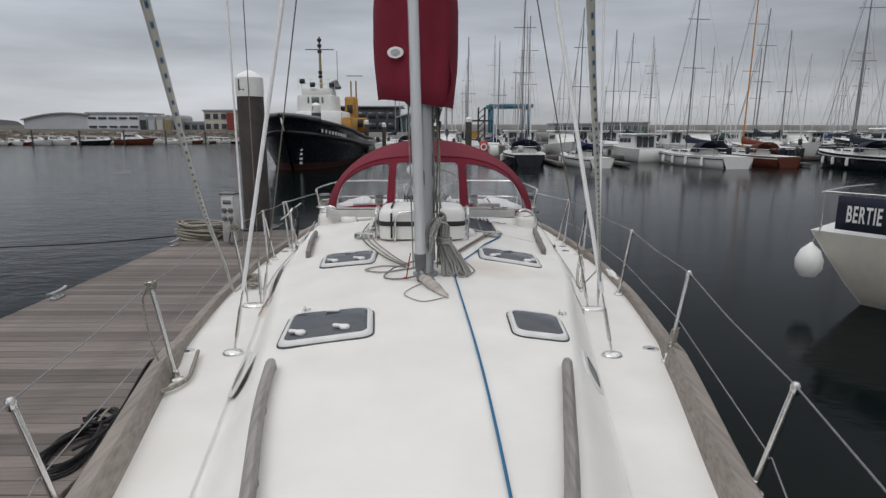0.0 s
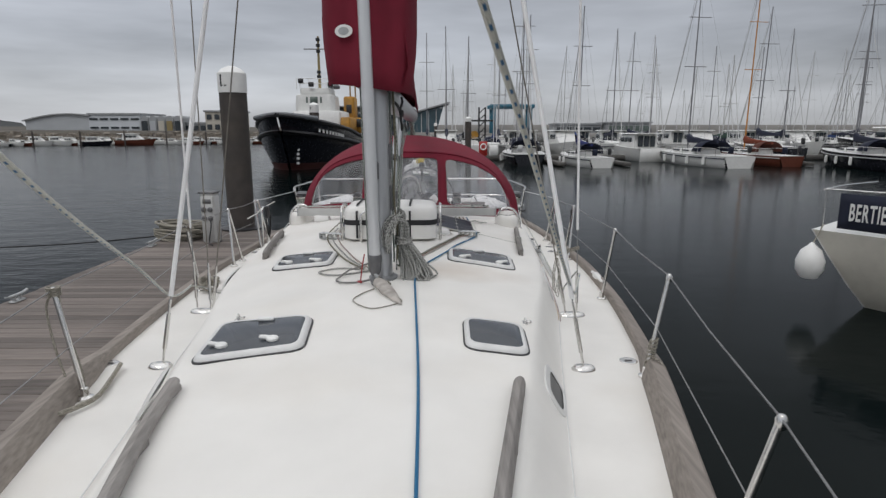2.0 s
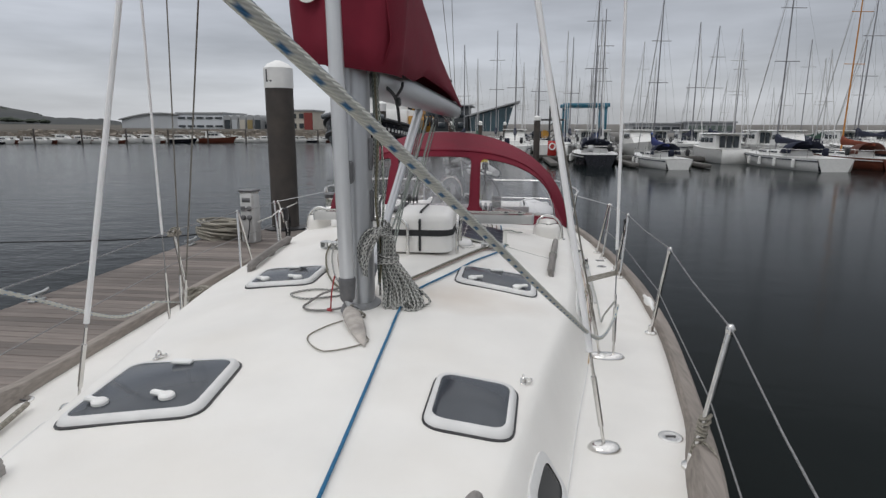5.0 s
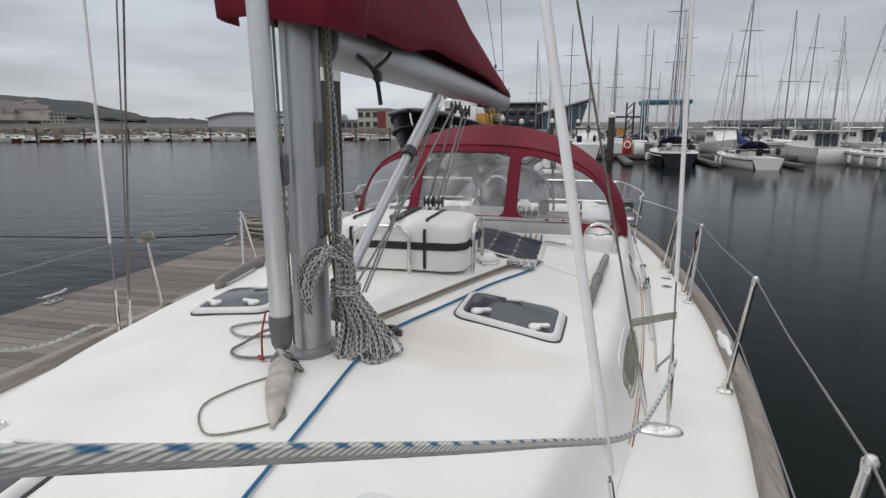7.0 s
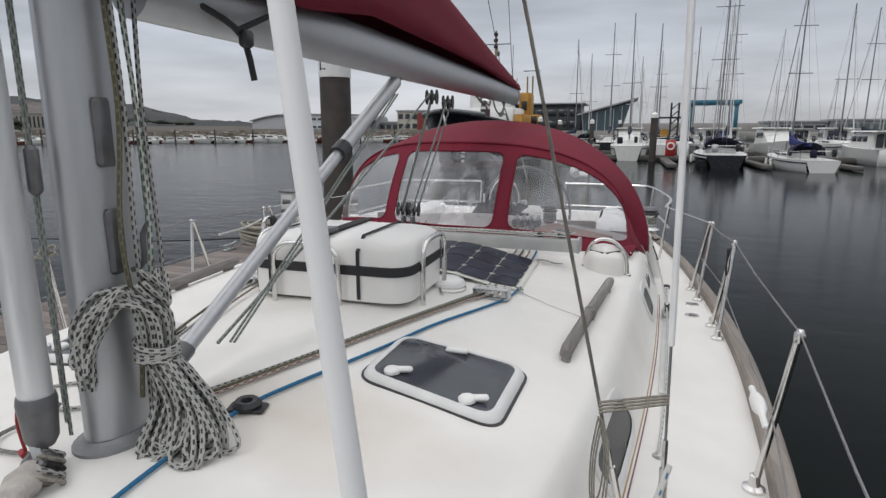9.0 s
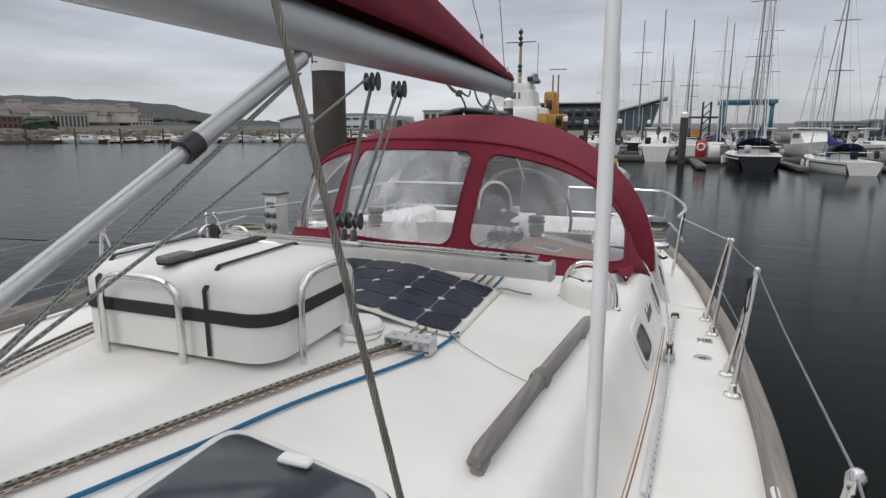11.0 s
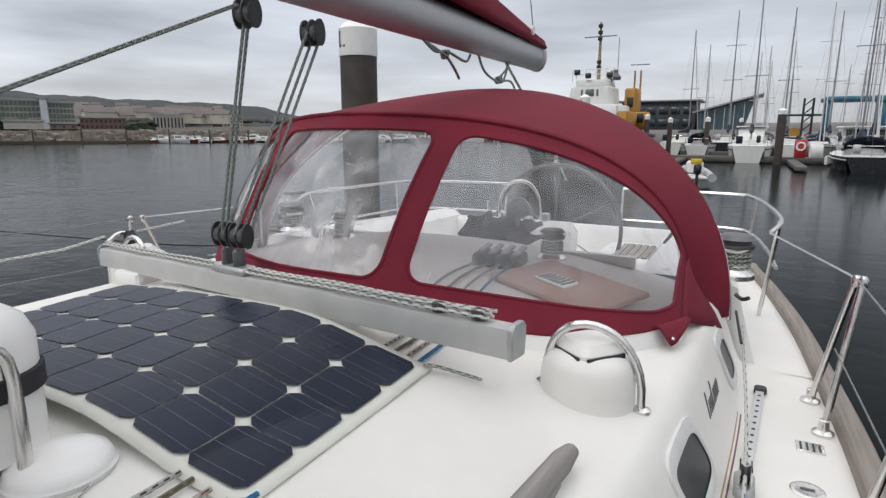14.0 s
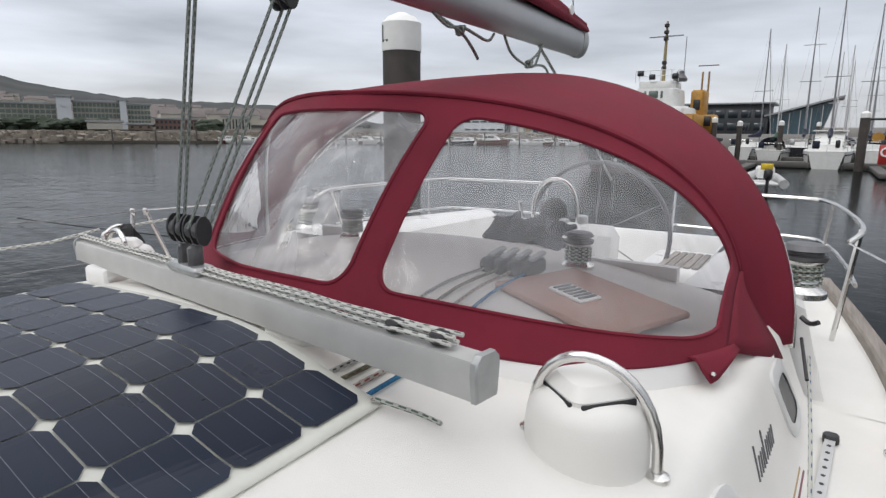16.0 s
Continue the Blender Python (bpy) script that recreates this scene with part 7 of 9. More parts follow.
# boat hook, lever and clip under the hood's edge
bh = thing("boat_hook", "dark plastic boat hook and clips by the spray hood", "boat hook")
Geo().tube([(1.53, 4.55, 1.50), (1.56, 4.30, 1.44)], 0.006, 8).obj("handle", BLACK, bh)
Geo().tube([(1.52, 4.62, 1.56), (1.55, 4.60, 1.545), (1.575, 4.58, 1.56)], 0.009, 8, smooth=3).obj("hook", BLACK, bh)


# ---- far shore, hills and harbour ----
def polar(deg, r):
    """A point at an angle to the left of straight astern."""
    return -r * math.sin(radians(deg)), r * math.cos(radians(deg))


HILL = mat("hillside", (0.023, 0.027, 0.028), 0.95, vary=0.35, scale=0.03, stain=(0.085, 0.082, 0.072), stain_amt=0.45, stain_scale=0.015)
CLIFF = mat("sea_wall_stone", (0.20, 0.175, 0.145), 0.9, vary=0.3, scale=0.8, bump=0.5, bscale=1.5)
LAND = mat("shore_ground", (0.075, 0.066, 0.052), 0.95, vary=0.35, scale=0.08)
CLAD = mat("pale_cladding", (0.42, 0.44, 0.46), 0.6, vary=0.05, scale=0.3)
CLADW = mat("white_cladding", (0.55, 0.58, 0.61), 0.55, vary=0.05, scale=0.3)
GREYROOF = mat("grey_roof", (0.30, 0.31, 0.32), 0.6, vary=0.1, scale=0.2)
DARKGLASS = mat("dark_glazing", (0.03, 0.038, 0.045), 0.15, vary=0.2, scale=0.5)
BRICKRED = mat("red_cladding", (0.20, 0.035, 0.03), 0.7, vary=0.1)
GREENGLASS = mat("green_glazing", (0.10, 0.13, 0.115), 0.3, vary=0.2, scale=0.3)
CREAM = mat("cream_render", (0.48, 0.45, 0.39), 0.8, vary=0.1, scale=0.3)
HULLWHITE = mat("boat_white", (0.70, 0.70, 0.68), 0.35, vary=0.05)
HULLNAVY = mat("boat_black", (0.012, 0.013, 0.018), 0.25, vary=0.15)
NAVYCLOTH = mat("navy_canvas", (0.012, 0.016, 0.035), 0.85, vary=0.15, bump=0.2)
ORANGE = mat("varnished_spruce", (0.48, 0.20, 0.03), 0.4, vary=0.1)
VARNISH = mat("red_brown_hull", (0.12, 0.035, 0.02), 0.4, vary=0.2)
TUGRED = mat("antifouling_red", (0.06, 0.018, 0.016), 0.6, vary=0.25)
YELLOW = mat("tug_yellow", (0.40, 0.20, 0.025), 0.6, vary=0.25, scale=2, stain=(0.16, 0.10, 0.05), stain_amt=0.4)
CRANEBLUE = mat("crane_blue", (0.03, 0.15, 0.22), 0.5, vary=0.1)
MASTGREY = mat("spar_grey", (0.24, 0.24, 0.25), 0.45, 0.3, vary=0.1)
MASTPALE = mat("spar_pale", (0.50, 0.50, 0.50), 0.45, 0.2, vary=0.1)
CONCRETE = mat("breakwater_concrete", (0.26, 0.25, 0.235), 0.9, vary=0.2, scale=0.1)


def shore():
    rings = []
    rnd = random.Random(2)
    for i in range(81):
        d = 8 + 84 * i / 80
        j = rnd.uniform(-0.6, 0.6)
        rings.append([(*polar(d, 128 + j), -0.5), (*polar(d, 130 + j), 1.2), (*polar(d, 131.5 + j), 2.0), (*polar(d, 160), 2.6), (*polar(d, 330), 4.5)])
    single(Geo().sheet(rings), "shore", LAND, "low stony far shore with a sea wall", "shore", kind="structure")
    g = Geo()
    for i in range(1600):
        d = rnd.uniform(12, 90)
        r = rnd.uniform(128.2, 131.5)
        s = rnd.uniform(0.5, 1.2)
        x, y = polar(d, r)
        z = 0.1 + (r - 128) * 0.55
        g.box((x, y, z), (s, s * rnd.uniform(0.7, 1.2), s * 0.8), Matrix.Rotation(rnd.uniform(0, 3), 3, "Z") @ Matrix.Rotation(rnd.uniform(-0.4, 0.4), 3, "X"))
    single(g, "rock_armour", CLIFF, "tumbled pale brown armour stones along the far shore", "rocks", kind="stuff", smooth=False)
    prof = [(33.5, 0.5), (34.2, 1.0), (34.6, 9), (36, 11), (39.9, 15), (42, 22), (43.9, 28), (47, 31), (49.5, 32), (52.7, 33.5), (57, 35), (61.5, 38), (65.4, 43), (69, 52), (74, 58), (90, 55)]
    rings = []
    for i in range(161):
        d = 33.5 + 56.5 * i / 160
        h = lerp_table(prof, d)
        nz = noise.noise(Vector((d * 0.6, 0, 0))) * 2.0 * min(1, h / 20) + noise.noise(Vector((d * 3.1, 4, 0))) * 0.7
        rings.append([(*polar(d, 300), 3.5), (*polar(d, 420), 4 + h * 0.15 + nz * 0.5), (*polar(d, 560), 4 + h * 0.55 + nz), (*polar(d, 700), h + nz), (*polar(d, 900), h + nz)])
    single(Geo().sheet(rings), "hillside", HILL, "dark wooded headland behind the town", "hill", kind="structure", angle=80)
    # trees and hedges on the slope
    g = Geo()
    for i in range(1500):
        d = rnd.uniform(40, 88)
        u = 0.8 * rnd.random() ** 0.7
        r = 330 + 360 * u
        h = lerp_table(prof, d)
        z = 4 + h * (0.1 + 0.85 * u * u)
        s = rnd.uniform(0.8, 2.0)
        x, y = polar(d, r)
        ring = []
        k0 = rnd.uniform(0, 3)
        for zz, q in ((-0.4, 0.6), (0.2, 1.0), (0.7, 0.75), (1.0, 0.2)):
            ring.append([(x + s * 1.6 * q * math.cos(a + k0) * rnd.uniform(0.7, 1.2), y + s * 1.6 * q * math.sin(a + k0) * rnd.uniform(0.7, 1.2), z + s * zz * 0.8) for a in [2 * math.pi * m / 6 for m in range(6)]])
        g.rings(ring)
    single(g, "far_trees", mat("far_foliage", (0.035, 0.045, 0.03), 0.95, vary=0.3, scale=0.1), "distant dark trees on the hillside", "trees", kind="stuff", smooth=False)
    # town houses up the slope
    g1, g2 = Geo(), Geo()
    for i in range(420):
        d = rnd.uniform(47, 80)
        u = rnd.random() * 0.62
        r = 270 + 320 * u
        h = lerp_table(prof, d)
        z = 3.6 + h * (0.05 + 0.75 * u * u)
        x, y = polar(d, r)
        w, dp, hh = rnd.uniform(5, 12), 6, rnd.uniform(2.6, 4.6)
        m = Matrix.Rotation(radians(d + rnd.uniform(-20, 20)), 3, "Z")
        g1.box((x, y, z + hh / 2), (w, dp, hh), m)
        roof = [[(sx * w * 0.52, sy * dp * 0.55, 0) for sx, sy in ((-1, -1), (1, -1), (1, 1), (-1, 1))], [(sx * w * 0.5, sy * 0.1, 1.6) for sx, sy in ((-1, -1), (1, -1), (1, 1), (-1, 1))]]
        g2.rings([[tuple(m @ Vector(p) + Vector((x, y, z + hh))) for p in rr] for rr in roof])
    single(g1, "town_houses", CREAM, "cluster of pale distant houses on the slope", "houses", kind="stuff", smooth=False)
    single(g2, "town_roofs", mat("slate_roofs", (0.14, 0.12, 0.115), 0.8, vary=0.3, scale=0.05), "grey and brown roofs of distant houses", "roofs", kind="stuff", smooth=False)


shore()


def facade(name, x0, y0, x1, y1, z0, z1, depth, wall, label, cols, rows, glass, group="", frac=(0.7, 0.55), roof=None):
    """A far building along a line, with window openings as set-back panes."""
    a, b = Vector((x0, y0, 0)), Vector((x1, y1, 0))
    d = (b - a).normalized()
    n = Vector((-d[1], d[0], 0))
    if n.dot(a) < 0:
        n = -n
    L = (b - a).length
    t = thing(name, label, "building", group, at=(x0, y0, z0))
    m = Matrix.Rotation(math.atan2(d[1], d[0]), 3, "Z")
    c = d * (L / 2) + n * depth / 2
    wl = Geo().box((c[0], c[1], (z1 - z0) / 2), (L, depth, z1 - z0), m).obj("wall", wall, t, smooth=False)
    c2 = c
    Geo().box((c2[0], c2[1], z1 - z0 + 0.2), (L + 0.6, depth + 0.6, 0.4), m).obj("roof", roof or GREYROOF, t, smooth=False)
    cw, rh = L / cols, (z1 - z0) / rows
    for i in range(cols):
        for j in range(rows):
            p = d * (cw * (i + 0.5)) - n * 0.05
            Geo().box((p[0], p[1], rh * (j + 0.5)), (cw * frac[0], 0.3, rh * frac[1]), m).obj("window", glass, wl, smooth=False)
    return t


# waterfront sheds on the far side
def arched_shed():
    t = thing("boat_shed", "large grey shed with a curved roof on the far quay", "shed", at=(-95, 150, 2.3))
    rings = []
    for y in (0, 18):
        ring = [(-8.5, y, 0)] + [(-8.5 + 16 * k / 12, y, 2.2 + 2.3 * math.sin(math.pi * (0.08 + 0.62 * k / 12))) for k in range(13)] + [(7.5, y, 0)]
        rings.append(ring)
    Geo().rings(rings).obj("wall", CLAD, t, smooth=False)
    rings = []
    for y in (-0.6, 18.6):
        top = [(-9.0 + 17 * k / 12, y, 2.35 + 2.3 * math.sin(math.pi * (0.08 + 0.62 * k / 12))) for k in range(13)]
        rings.append(top + [(p[0], p[1], p[2] - 0.3) for p in reversed(top)])
    Geo().rings(rings).obj("roof", GREYROOF, t, smooth=False)
    return t


arched_shed()
facade("white_warehouse", -87.5, 150, -74.5, 150, 2.3, 6.6, 14, CLADW, "long white warehouse with strip windows", 5, 2, DARKGLASS, "", (0.75, 0.22))
for k in range(5):
    t = thing("arched_unit", "tall arched workshop unit with coloured doors", "unit", "arched units", at=(-73.2 + 2.1 * k, 149.5, 2.3))
    ring = [(-0.95, 0), (0.95, 0)] + [(0.95 * math.cos(a), 3.1 + 0.95 * math.sin(a)) for a in [math.pi * q / 8 for q in range(9)]]
    Geo().rings([[(x, y, z) for x, z in ring] for y in (0, 8)]).obj("wall", GREYROOF, t, smooth=False)
    Geo().box((0, -0.1, 1.4), (1.4, 0.3, 2.7)).obj("door", (DARKGLASS, CLAD, CREAM, mat("ochre_door", (0.26, 0.20, 0.09), 0.7), DARKGLASS)[k], t, smooth=False)
facade("low_terminal", -66, 152, -58.5, 152, 2.3, 4.4, 8, GREYROOF, "low grey quay building", 4, 1, DARKGLASS)
facade("quay_offices", -58, 150, -50, 150, 2.3, 7.3, 10, CREAM, "cream and red quay office block", 4, 2, DARKGLASS, "", (0.6, 0.5))
single(Geo().box((-51.0, 149.6, 4.6), (2.2, 0.4, 4.6)), "red_wall_panel", BRICKRED, "dark red cladding panel on the office block", "panel", smooth=False)


def seen_from_deck(deg, r):
    """A point at an angle to the left of straight astern, from the cabin top."""
    return 1.56 - r * math.sin(radians(deg)), 2.12 + r * math.cos(radians(deg))


def shore_block(name, d0, d1, r, top, label, cols, rows, wall, glass, frac, group=""):
    x0, y0 = seen_from_deck(d0, r)
    x1, y1 = seen_from_deck(d1, r)
    return facade(name, x0, y0, x1, y1, 2.6, top, 12, wall, label, cols, rows, glass, group, frac)


shore_block("hotel_block", 74.0, 65.9, 168, 8.3, "long glass-fronted pale apartment block by the shore", 22, 5, CREAM, GREENGLASS, (0.82, 0.7), "apartment blocks")
shore_block("stair_tower", 65.85, 64.85, 166, 10.1, "plain white stair tower between apartment blocks", 1, 2, CLADW, CLADW, (0.3, 0.2))
shore_block("hotel_block", 64.75, 61.4, 168, 9.1, "glass-fronted pale apartment block by the shore", 12, 5, CREAM, GREENGLASS, (0.82, 0.7), "apartment blocks")
shore_block("stair_tower", 61.38, 60.9, 166, 9.6, "plain white stair tower between apartment blocks", 1, 2, CLADW, CLADW, (0.3, 0.2))
shore_block("hotel_block", 60.85, 59.1, 168, 8.7, "glass-fronted pale apartment block by the shore", 7, 5, CREAM, GREENGLASS, (0.82, 0.7), "apartment blocks")
shore_block("quay_shed", 63.9, 61.3, 146, 4.1, "low cream shed behind the sea wall", 4, 1, CREAM, CLAD, (0.3, 0.3))
shore_block("quay_shed", 60.9, 59.0, 148, 3.7, "low brown shed behind the sea wall", 3, 1, mat("brown_shed", (0.22, 0.17, 0.13), 0.85), DARKGLASS, (0.3, 0.3))
shore_block("arcaded_hall", 53.4, 50.9, 200, 6.8, "pale hall with a row of tall arched windows", 9, 1, CREAM, DARKGLASS, (0.45, 0.7))
rnd_t = random.Random(31)
g = Geo()
for i in range(260):
    d = rnd_t.choice((rnd_t.uniform(63.6, 72), rnd_t.uniform(62, 72), rnd_t.uniform(53.6, 55.2)))
    x, y = seen_from_deck(d, rnd_t.uniform(150, 158))
    q = rnd_t.uniform(0.5, 1.15)
    z, k0 = 2.4 + rnd_t.uniform(0, 1.9), rnd_t.uniform(0, 3)
    g.rings([[(x + 1.5 * q * f * math.cos(a + k0) * rnd_t.uniform(0.7, 1.25), y + 1.5 * q * f * math.sin(a + k0) * rnd_t.uniform(0.7, 1.25), z + q * h) for a in [2 * math.pi * m / 7 for m in range(7)]] for h, f in ((-0.7, 0.5), (-0.1, 1.0), (0.45, 0.8), (0.9, 0.2))])
single(g, "waterfront_trees", mat("waterfront_foliage", (0.03, 0.042, 0.026), 0.95, vary=0.4, scale=0.6), "dark row of trees in front of the apartment blocks", "trees", kind="stuff", smooth=False)
shore_block("brick_terrace", 58.8, 55.4, 170, 5.3, "brown brick waterfront terrace", 10, 2, mat("brown_brick", (0.20, 0.12, 0.10), 0.85), DARKGLASS, (0.5, 0.5))
facade("pale_block", -200, 186, -197, 194, 2.8, 8.0, 12, CREAM, "pale multi-storey block beyond the quay", 6, 4, DARKGLASS, "", (0.4, 0.5))


# ---- boats ----
def hull_rings(L, B, F, flare=0.12, stern=0.7, sheer=0.25):
    """Hull from bow (y = 0) to stern (y = L)."""
    rings = []
    for i in range(13):
        u = i / 12
        w = B / 2 * (math.sin(min(u * 1.75, 1.0) * math.pi / 2) ** 0.75) * (1 - (1 - stern) * max(0, (u - 0.55) / 0.45) ** 2)
        w = max(w, 0.02)
        z = F * (1 + sheer * (1 - u) ** 2)
        half = [(w, z), (w * (1 - flare * 0.4), z * 0.5), (w * (1 - flare), 0.05), (w * (0.75 - flare), -0.25)]
        rake = 0.10 * L * (1 - u) ** 3
        rings.append([(-x, u * L + rake * (1 - zz / z) , zz) for x, zz in half] + [(x, u * L + rake * (1 - zz / z), zz) for x, zz in reversed(half)])
    return rings


def sailing_boat(L, B, F, mast_h, hullmat, covermat, label, sparmat=None, group="moored sailing boats", hood=None, fenders=0, boom=True, radar=False):
    """A moored yacht: bow at the origin's side -y, stern at +y / 2."""
    sparmat = sparmat or MASTGREY
    t = thing("sailing_boat", label, "sailing boat", group)
    rr = [[(x, y - L / 2, z) for x, y, z in r] for r in hull_rings(L, B, F)]
    Geo().rings(rr, close=False).obj("hull", hullmat, t, angle=60)
    dk = Geo().sheet([[(r[0][0] * f, r[0][1], r[0][2] + 0.02) for f in (1, 0.5, 0, -0.5, -1)] for r in rr])
    dk.obj("deck", HULLWHITE, t)
    Geo().rings([[(r[0][0], r[0][1], r[0][2]) for r in (rr[-1],)] + [rr[-1][-1]] + [rr[-1][4], rr[-1][3]], [(x, y + 0.02, z) for x, y, z in (rr[-1][0], rr[-1][-1], rr[-1][4], rr[-1][3])]]).obj("transom", hullmat, t, smooth=False)
    for sx in (0, -1):
        Geo().tube([(r[sx][0] * 1.005, r[sx][1], r[sx][2] * 0.82) for r in rr], 0.035, 5).obj("cove_stripe", NAVYCLOTH if hullmat is HULLWHITE else MASTPALE, t)
    # coach roof
    ring = []
    for u, w, h in ((0.26, 0.12, 0.02), (0.34, 0.24, 0.25), (0.62, 0.31, 0.36), (0.66, 0.31, 0.34), (0.67, 0.31, 0.0)):
        y, z = u * L - L / 2, F * (1 + 0.25 * (1 - u) ** 2)
        ring.append([(-w * B, y, z), (-w * B * 0.86, y, z + h), (0, y, z + h * 1.18), (w * B * 0.86, y, z + h), (w * B, y, z)])
    cab = Geo().rings(ring).obj("cabin", HULLWHITE, t, angle=35)
    for sx in (-1, 1):
        for u in (0.40, 0.52):
            Geo().box((sx * B * 0.285, u * L - L / 2, F * 1.1 + 0.2), (0.05, L * 0.09, 0.12), None, 0.01).obj("window", DARKGLASS, cab)
    my = 0.40 * L - L / 2
    Geo().tube([(0, my, F), (0, my + 0.012 * mast_h, F + mast_h)], [0.065, 0.04], 8).obj("mast", sparmat, t)
    for f in (0.48, 0.74)[: 2 if mast_h > 11 else 1]:
        z = F + mast_h * f
        Geo().tube([(-B * 0.27, my + 0.03 * mast_h * f, z), (B * 0.27, my + 0.03 * mast_h * f, z)], 0.03, 5).obj("spreader", sparmat, t)
    for a, b in (((0, -L / 2 + 0.1, F * 1.2), (0, my, F + mast_h * 0.98)), ((0, L / 2 - 0.05, F), (0, my + 0.02 * mast_h, F + mast_h)), ((B * 0.45, my, F), (0, my, F + mast_h * 0.95)), ((-B * 0.45, my, F), (0, my, F + mast_h * 0.95))):
        Geo().tube([a, b], 0.006, 4).obj("stay", MASTGREY, t)
    Geo().tube([(0, -L / 2 + 0.12, F * 1.25 + 0.3), (0, my - 0.08, F + mast_h * 0.9)], [0.045, 0.022], 6).obj("furled_sail", MASTPALE, t)
    if boom:
        by = my + 0.36 * L
        rg = []
        for u, h, w in ((0, 0.75, 0.17), (0.15, 0.5, 0.17), (0.5, 0.34, 0.14), (1.0, 0.2, 0.08)):
            y = my + (by - my) * u
            z = F + 0.85
            rg.append([(w * math.cos(a), y, z + h * 0.5 + h * 0.5 * math.sin(a)) for a in [2 * math.pi * k / 8 for k in range(8)]])
        Geo().rings(rg).obj("sail_cover", covermat, t)
    if hood:
        rg = []
        for u, h, w in ((0.60, 0.10, 0.30), (0.64, 0.75, 0.34), (0.74, 0.85, 0.36)):
            y, z = u * L - L / 2, F + 0.25
            rg.append([(w * B * math.cos(a), y, z + h * math.sin(a) ** 0.7) for a in [math.pi * k / 8 for k in range(9)]])
        Geo().sheet(rg).obj("spray_hood", hood, t, thick=0.04)
    for sx in (-1, 1):
        top = [(sx * abs(rr[i][0][0]) * 0.95, rr[i][0][1], rr[i][0][2] + 0.55) for i in range(1, 13, 2)]
        Geo().tube(top, 0.014, 4).obj("guard_wire", STEEL, t)
        for i in range(1, 13, 2):
            Geo().tube([(sx * abs(rr[i][0][0]) * 0.95, rr[i][0][1], rr[i][0][2]), (sx * abs(rr[i][0][0]) * 0.95, rr[i][0][1], rr[i][0][2] + 0.55)], 0.014, 4).obj("stanchion", STEEL, t)
    # stern rail, waterline stripe and gear hung on the rail
    e = rr[-1][0]
    Geo().tube([(-abs(e[0]) * 0.95, e[1] - 1.0, F + 0.6), (-abs(e[0]) * 0.95, e[1] - 0.05, F + 0.62), (abs(e[0]) * 0.95, e[1] - 0.05, F + 0.62), (abs(e[0]) * 0.95, e[1] - 1.0, F + 0.6)], 0.02, 5).obj("stern_rail", STEEL, t)
    Geo().box((abs(e[0]) * 0.6, e[1] - 0.05, F + 0.45), (0.42, 0.16, 0.5), None, 0.07).obj("horseshoe_buoy", MASTPALE if hullmat is HULLNAVY else NAVYCLOTH, t)
    Geo().box((-abs(e[0]) * 0.55, e[1], F + 0.5), (0.26, 0.3, 0.5), None, 0.08).obj("outboard_motor", BLACK, t)
    for sx in (0, -1):
        Geo().tube([(r[3 if sx == 0 else 4][0] * 1.01, r[3][1], 0.1) for r in rr], 0.05, 5).obj("waterline_stripe", NAVYCLOTH if hullmat is HULLWHITE else TUGRED, t)
    for k in range(fenders):
        i = 4 + 2 * k
        r = rr[min(i, 12)]
        for sx in (-1, 1):
            Geo().lathe([(0.0, -0.3), (0.10, -0.26), (0.12, 0.0), (0.10, 0.26), (0.0, 0.3)], (sx * (abs(r[0][0]) + 0.1), r[0][1], F * 0.55), 8).obj("fender", WHITEPL, t)
    return t


